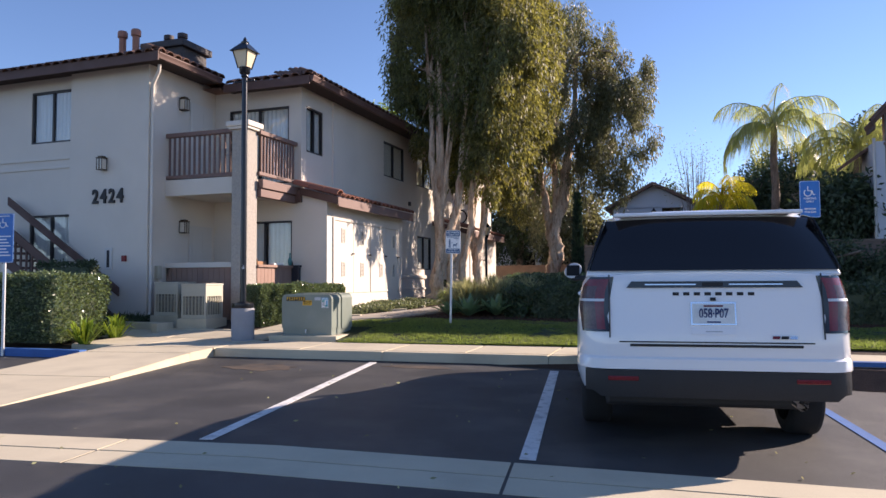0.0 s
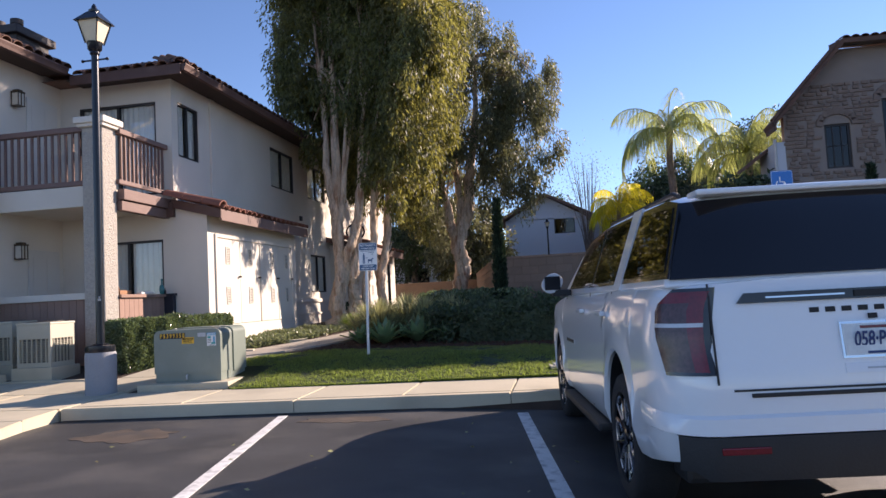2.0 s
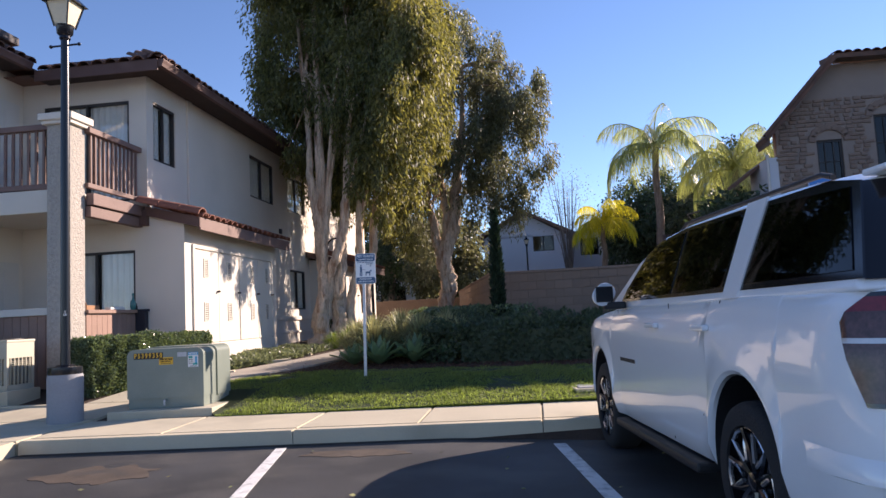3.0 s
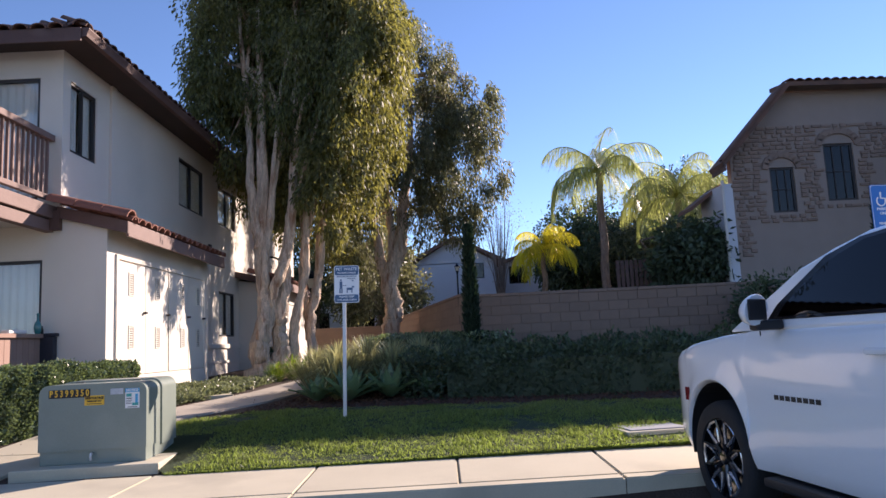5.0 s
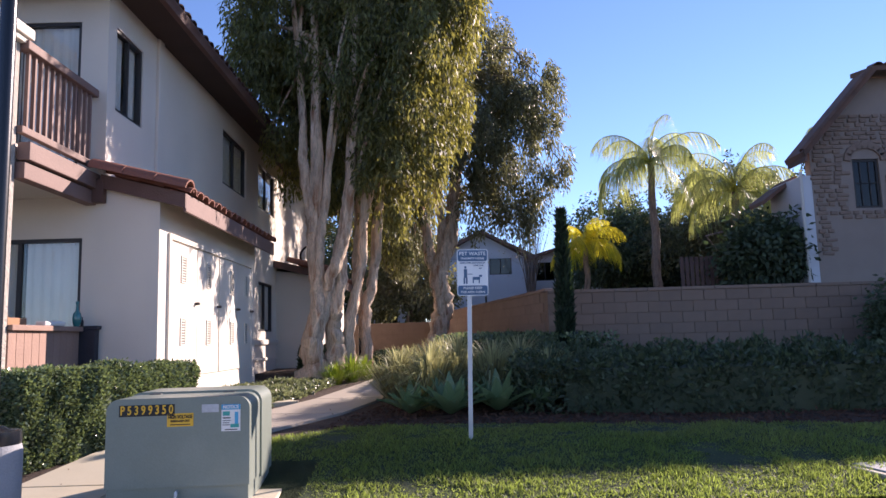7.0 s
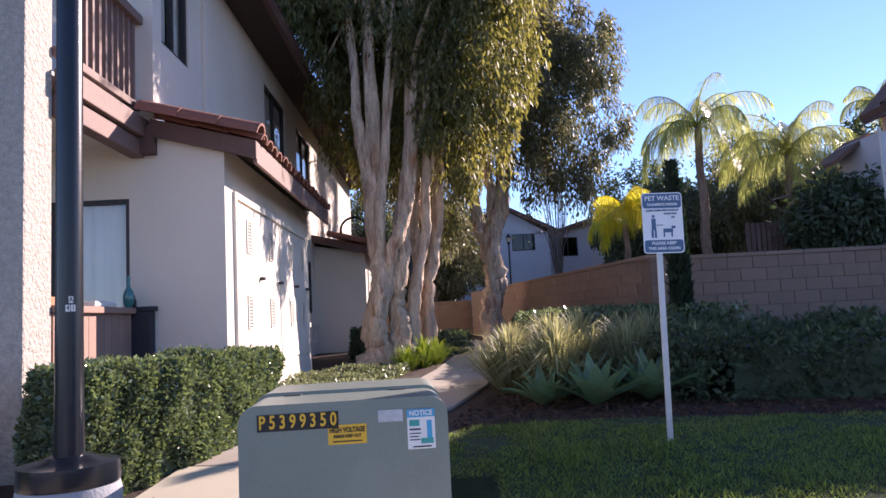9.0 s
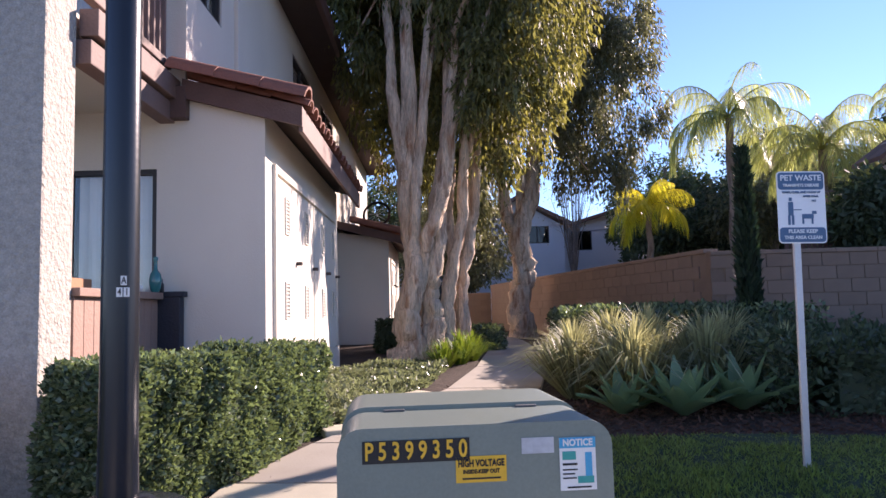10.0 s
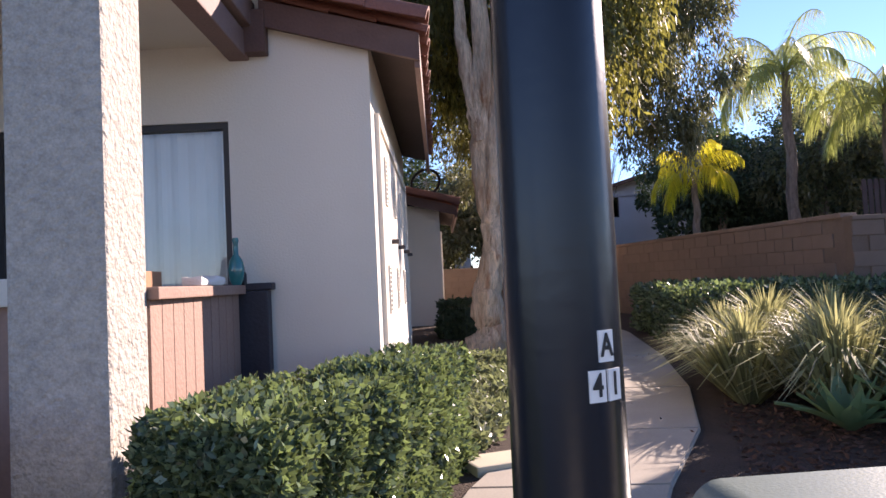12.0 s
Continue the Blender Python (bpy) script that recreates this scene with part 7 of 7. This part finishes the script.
for a, b_ in ((lo, mi), (mi, hi), (hi, tp)):
    for i in range(len(pts) - 1):
        bm.faces.new((a[i], a[i + 1], b_[i + 1], b_[i]))
bmesh.ops.recalc_face_normals(bm, faces=bm.faces[:])
part("bumper_cover", bm, M["car_paint"], car, "white painted bumper cover", smooth=50)
part("bumper_step", B(-0.62, 0.62, -0.005, 0.06, 0.735, 0.755, 0.005), M["car_black"], car)
b = bmesh.new()
tube(b, [(0.62, 0.08, 0.3), (0.62, 0.4, 0.31)], [0.04, 0.04], 14, caps=False)
part("exhaust_tip", b, M["chrome"], car, smooth=50)
# the car's true length, and the lower line of its roof
for ob in car.children:
    if ob.data == body.data or ob.matrix_basis == Matrix.Identity(4):
        for v in ob.data.vertices:
            v.co.y *= 0.94
            if v.co.z > 1.28 and not ob.name.startswith("mirror"):
                v.co.z = 1.28 + (v.co.z - 1.28) * 0.9
    else:
        ob.matrix_basis = Matrix.Translation((0, ob.matrix_basis.translation.y * -0.06, 0)) @ ob.matrix_basis


# ---- stone-faced house beyond the wall ----
SH = thing("stone_house", "two-storey stone-faced house with a clay tile roof", "house", (6.45, 26.7, 1.5))
holes = [(1.22, 2.0, 3.3, 4.75), (3.0, 3.95, 3.6, 5.45), (5.6, 6.6, 3.6, 5.45)]
wbm = wall_bm(0, 12.0, -0.6, 7.2, 0.3, holes)
bmesh.ops.bisect_plane(wbm, geom=wbm.verts[:] + wbm.edges[:] + wbm.faces[:], plane_co=(0, 0, 5.35), plane_no=(-1.092, 0, 1.0), clear_outer=True)
part("wall", wbm, M["stone_stucco"], SH, "tan rendered wall with stone facing")
part("wall", B(-0.3, -0.004, 0.0, 2.0, -0.6, 4.3), M["white_wall"], SH, "pale side wall")
for k, (a, c, z0, z1) in enumerate(holes):
    f = bmesh.new()
    for q in ((a, a + 0.07, z0, z1), (c - 0.07, c, z0, z1), (a + 0.07, c - 0.07, z0, z0 + 0.07), (a + 0.07, c - 0.07, z1 - 0.07, z1)):
        box(f, q[0], q[1], 0.06, 0.14, q[2], q[3])
    for j in (1, 2):
        box(f, a + (c - a) * j / 3 - 0.015, a + (c - a) * j / 3 + 0.015, 0.07, 0.12, z0 + 0.07, z1 - 0.07)
    box(f, a + 0.07, c - 0.07, 0.07, 0.12, (z0 + z1) / 2, (z0 + z1) / 2 + 0.03)
    w = part("window", f, M["win_frame"], SH, "dark barred window under a stone arch")
    part("pane", B(a + 0.05, c - 0.05, 0.1, 0.11, z0 + 0.05, z1 - 0.05), M["car_glass"], w)
    # sheet with the room's darkness in its colour
    part("backing", B(a - 0.05, c + 0.05, 0.32, 0.36, z0 - 0.05, z1 + 0.05), M["unlit_room"], w)
    n = 9
    for j in range(n):
        t = math.pi * (j + 0.5) / n
        cx, r_ = (a + c) / 2, (c - a) / 2 + 0.14
        part("arch_stone", B(-0.11, 0.11, -0.07, 0.05, -0.1, 0.1, 0.01), M["stone"], SH, m=pose(cx + r_ * math.cos(t), 0, z1 - 0.02 + 0.42 * math.sin(t), 0, -math.degrees(t) + 90, 0))
rs = random.Random(5)
shapes = [to_mesh("stone", B(-w_ / 2, w_ / 2, -0.045, 0.02, -h_ / 2, h_ / 2, 0.018), M["stone"]) for w_, h_ in ((0.27, 0.10), (0.2, 0.12), (0.33, 0.09), (0.17, 0.11))]
count = 0
for row in range(38):
    z = 2.0 + row * 0.13
    x = rs.uniform(0.0, 0.2)
    while x < 8.0:
        w_ = rs.choice((0.2, 0.26, 0.33))
        cx = x + w_ / 2
        near_open = any(a - 0.55 < cx < c + 0.55 and z0 - 0.3 < z < z1 + 0.75 for a, c, z0, z1 in holes)
        in_open = any(a - 0.2 < cx < c + 0.2 and z0 - 0.1 < z < z1 + 0.5 for a, c, z0, z1 in holes)
        under_rake = z < 5.2 + 1.09 * cx and z < 6.6
        corner = cx < 0.55
        if (near_open or corner or z > 4.9) and not in_open and under_rake and count < 290:
            part("stone", rs.choice(shapes), None, SH, m=pose(cx, rs.uniform(-0.015, 0.01), z, 0, rs.uniform(-4, 4), 0))
            count += 1
        x += w_ + 0.03
rf = bmesh.new()
loop_prism(rf, [(-0.45, -0.65, 4.72), (1.82, -0.65, 7.2), (1.82, 0.5, 7.2), (-0.45, 0.5, 4.72)], (-0.05, 0, 0.14))
part("roof", rf, M["tile_dark"], SH, "weathered clay tile rake")
rf = bmesh.new()
loop_prism(rf, [(1.79, -0.65, 7.2), (12.5, -0.65, 7.0), (12.5, 0.6, 7.2), (1.79, 0.6, 7.4)], (0, 0, 0.14))
rtop = part("roof", rf, M["tile_dark"], SH, "weathered clay tile roof")
for k in range(38):
    part("roof_tile", TILE_DARK, None, rtop, m=pose(1.87 + k * 0.28, -0.7, 7.34 - k * 0.0053, 7, 0, 0))
rk = Vector((2.5, 0, 2.73)).normalized()
rot = Matrix((Vector((0, -1, 0)), rk, Vector((0, -1, 0)).cross(rk))).transposed().to_4x4()
for k in range(8):
    part("rake_tile", TILE_DARK, None, rtop, m=Matrix.Translation(Vector((-0.5, -0.6, 4.88)) + rk * (k * 0.4)) @ rot)
part("fascia", B(-0.44, -0.38, -0.6, 0.45, 4.6, 4.78), M["trim"], rtop)
lowr = bmesh.new()
loop_prism(lowr, [(-1.05, 0.9, 3.75), (0.0, 0.9, 4.5), (0.0, 2.2, 4.5), (-1.05, 2.2, 3.75)], (0, 0, -0.12))
part("porch_roof", lowr, M["tile_dark"], SH)
b = bmesh.new()
tube(b, [(-0.32, -0.02, 4.4), (-0.34, -0.03, 0.0)], [0.05, 0.05], 8)
part("downpipe", b, M["door"], SH, "pale downpipe")

fc = thing("wooden_fence", "dark wooden fence on the slope beyond the wall", "fence", (2.9, 28.0, 2.0))
for k in range(24):
    part("picket", B(k * 0.15, k * 0.15 + 0.11, 0, 0.03, -0.3, 1.65, 0.004), M["trim"], fc)
for z in (0.2, 1.4):
    part("fence_rail", B(0, 3.6, 0.03, 0.08, z, z + 0.1), M["trim"], fc)


# ---- far houses ----
def far_house(x, y, w, d, z0, eave, ridge, windows, label):
    h = thing("far_house", label, "house", (x, y, z0))
    hs = [(a, a + ww, b, b + hh) for a, ww, b, hh in windows]
    part("wall", wall_bm(0, w, -1, eave - z0, 0.25, hs), M["white_wall"], h)
    part("wall", B(0, 0.25, 0.25, d, -1, eave - z0), M["white_wall"], h)
    part("wall", B(w - 0.25, w, 0.25, d, -1, eave - z0), M["white_wall"], h)
    b = bmesh.new()
    e, r_ = eave - z0, ridge - z0
    loop_prism(b, [(-0.6, -0.6, e), (w / 2, -0.6, r_), (w + 0.6, -0.6, e), (w + 0.4, -0.6, e - 0.12), (w / 2, -0.6, r_ - 0.2), (-0.4, -0.6, e - 0.12)], (0, d + 1.2, 0))
    part("roof", b, M["tile_dark"], h, "brown tiled gable roof")
    b = bmesh.new()
    loop_prism(b, [(0, 0.0, e - 0.05), (w, 0.0, e - 0.05), (w / 2, 0.0, r_ - 0.15)], (0, 0.2, 0))
    part("gable", b, M["white_wall"], h)
    for a, c, b0, b1 in hs:
        f = bmesh.new()
        box(f, a, c, 0.06, 0.1, b0, b0 + 0.06)
        box(f, a, c, 0.06, 0.1, b1 - 0.06, b1)
        for q in (a, (a + c) / 2 - 0.03, c - 0.06):
            box(f, q, q + 0.06, 0.06, 0.1, b0 + 0.06, b1 - 0.06)
        wn = part("window", f, M["win_frame"], h)
        part("pane", B(a + 0.02, c - 0.02, 0.11, 0.12, b0 + 0.02, b1 - 0.02), M["car_glass"], wn)
        # dark sheet in place of a shaded room
        part("backing", B(a - 0.05, c + 0.05, 0.27, 0.3, b0 - 0.05, b1 + 0.05), M["unlit_room"], wn)
    return h


far_house(-4.6, 48.0, 5.2, 8.0, 1.5, 6.0, 7.6, [(3.1, 1.3, 3.5, 1.1)], "pale two-storey house with a brown tiled gable")
far_house(0.7, 51.0, 7.0, 8.0, 1.5, 6.0, 7.2, [(0.9, 1.2, 3.3, 1.2), (4.4, 1.2, 3.3, 1.2)], "pale blue-white house with a tiled roof")
far_house(-15.0, 46.0, 9.0, 8.0, 0.8, 4.2, 5.6, [(4.0, 1.6, 1.0, 1.4), (7.0, 1.2, 1.0, 1.4)], "low cream house half hidden by trunks")

# ---- trees in the distance ----
DT = "dense dark green tree beyond the block wall"
for k, (x, y, h, w, mm) in enumerate(((-2.2, 58, 8.5, 2.6, "leaf_dark"), (4.4, 40.5, 4.6, 2.2, "leaf_dark"), (7.6, 38.5, 5.4, 2.6, "leaf_mel_grey"), (11.0, 44, 8.0, 3.2, "leaf_dark"),
                                      (15.5, 41, 7.5, 3.4, "leaf_dark"), (21.0, 47, 9.0, 4.0, "leaf_dark"), (6.0, 47, 7.0, 3.0, "leaf_dark"), (-5.8, 38.5, 6.0, 2.0, "leaf_mel_grey"), (-9.5, 42, 7.0, 2.6, "leaf_dark"),
                                      (27.0, 40, 9.0, 4.0, "leaf_dark"), (-17.6, 41, 12.6, 2.8, "leaf_bright"), (9.3, 31.0, 4.2, 1.7, "leaf_mel_grey"), (5.2, 27.6, 2.6, 1.1, "leaf_dark"))):
    z = ground_z(x, y)
    tree("background_tree", DT if mm == "leaf_dark" else "grey-green tree in the distance" if mm != "leaf_bright" else "bright green treetop behind the roof", (x, y, z), [([(0, 0, -0.2), (0.05, 0, h * 0.3), (0.1, 0.1, h * 0.6), (0, 0, h * 0.85)], [0.2, 0.16, 0.12, 0.05])],
         [(0, 0, h * 0.62, w, w, h * 0.34), (w * 0.4, 0, h * 0.5, w * 0.7, w * 0.7, h * 0.3), (-w * 0.4, 0.2, h * 0.45, w * 0.7, w * 0.7, h * 0.28)], 190, 75, (0.22, 0.1), M[mm], 500 + k * 7, 0.3, 0.6, 6, M["palm_bark"])
# bare twiggy bush against the sky
bt = thing("bare_bush", "bare twiggy bush with a few dry leaves", "shrub", (0.5, 45.0, 2.5))
rb = np.random.default_rng(77)
for k in range(26):
    a, l_ = rb.uniform(0, math.tau), rb.uniform(4.5, 7.0)
    p1 = Vector((0.35 * math.cos(a), 0.35 * math.sin(a), l_ * 0.5))
    p2 = Vector((rb.uniform(0.5, 1.2) * math.cos(a), rb.uniform(0.5, 1.2) * math.sin(a), l_))
    b = bmesh.new()
    tube(b, [(0, 0, -0.1), p1, p2], [0.05, 0.025, 0.01], 5)
    for j in range(4):
        q = p1.lerp(p2, rb.uniform(0.1, 0.9))
        tube(b, [q, q + Vector((rb.normal() * 0.25, rb.normal() * 0.25, rb.uniform(0.1, 0.5)))], [0.006, 0.002], 4)
    part("twig", b, M["palm_bark"], bt)
pp = rb.normal(size=(900, 3)) * (0.9, 0.9, 1.0) + (0, 0, 5.2)
part("dry_leaf", leaves("dry_leaf", pp, rb.normal(size=(900, 3)), 0.09, 0.05, M["leaf_mel_grey"], rb), None, bt)

hedge("far_hedge", "dark hedge row on the slope in the distance", [(3.0, 42.5), (24.0, 42.0), (24.0, 44.0), (3.0, 44.5)], 2.2, 5.4, 14000, (0.3, 0.16), M["leaf_dark"], 71, 0.5)
# unseen tree, added to cast shade over lawn and shrubs
tree("shade_tree", "broad dark tree added unseen beside the stone house for shade", (13.4, 24.6), [([(0, 0, -0.1), (0.1, 0, 2.0), (0, 0.1, 4.0), (0.1, 0, 6.0)], [0.3, 0.24, 0.18, 0.08])],
     [(0, 0.9, 4.5, 1.4, 1.6, 1.3), (0.4, 0.6, 3.5, 1.5, 1.6, 1.2)], 220, 90, (0.2, 0.09), M["leaf_dark"], 612, 0.4, 0.55, 8, M["palm_bark"])
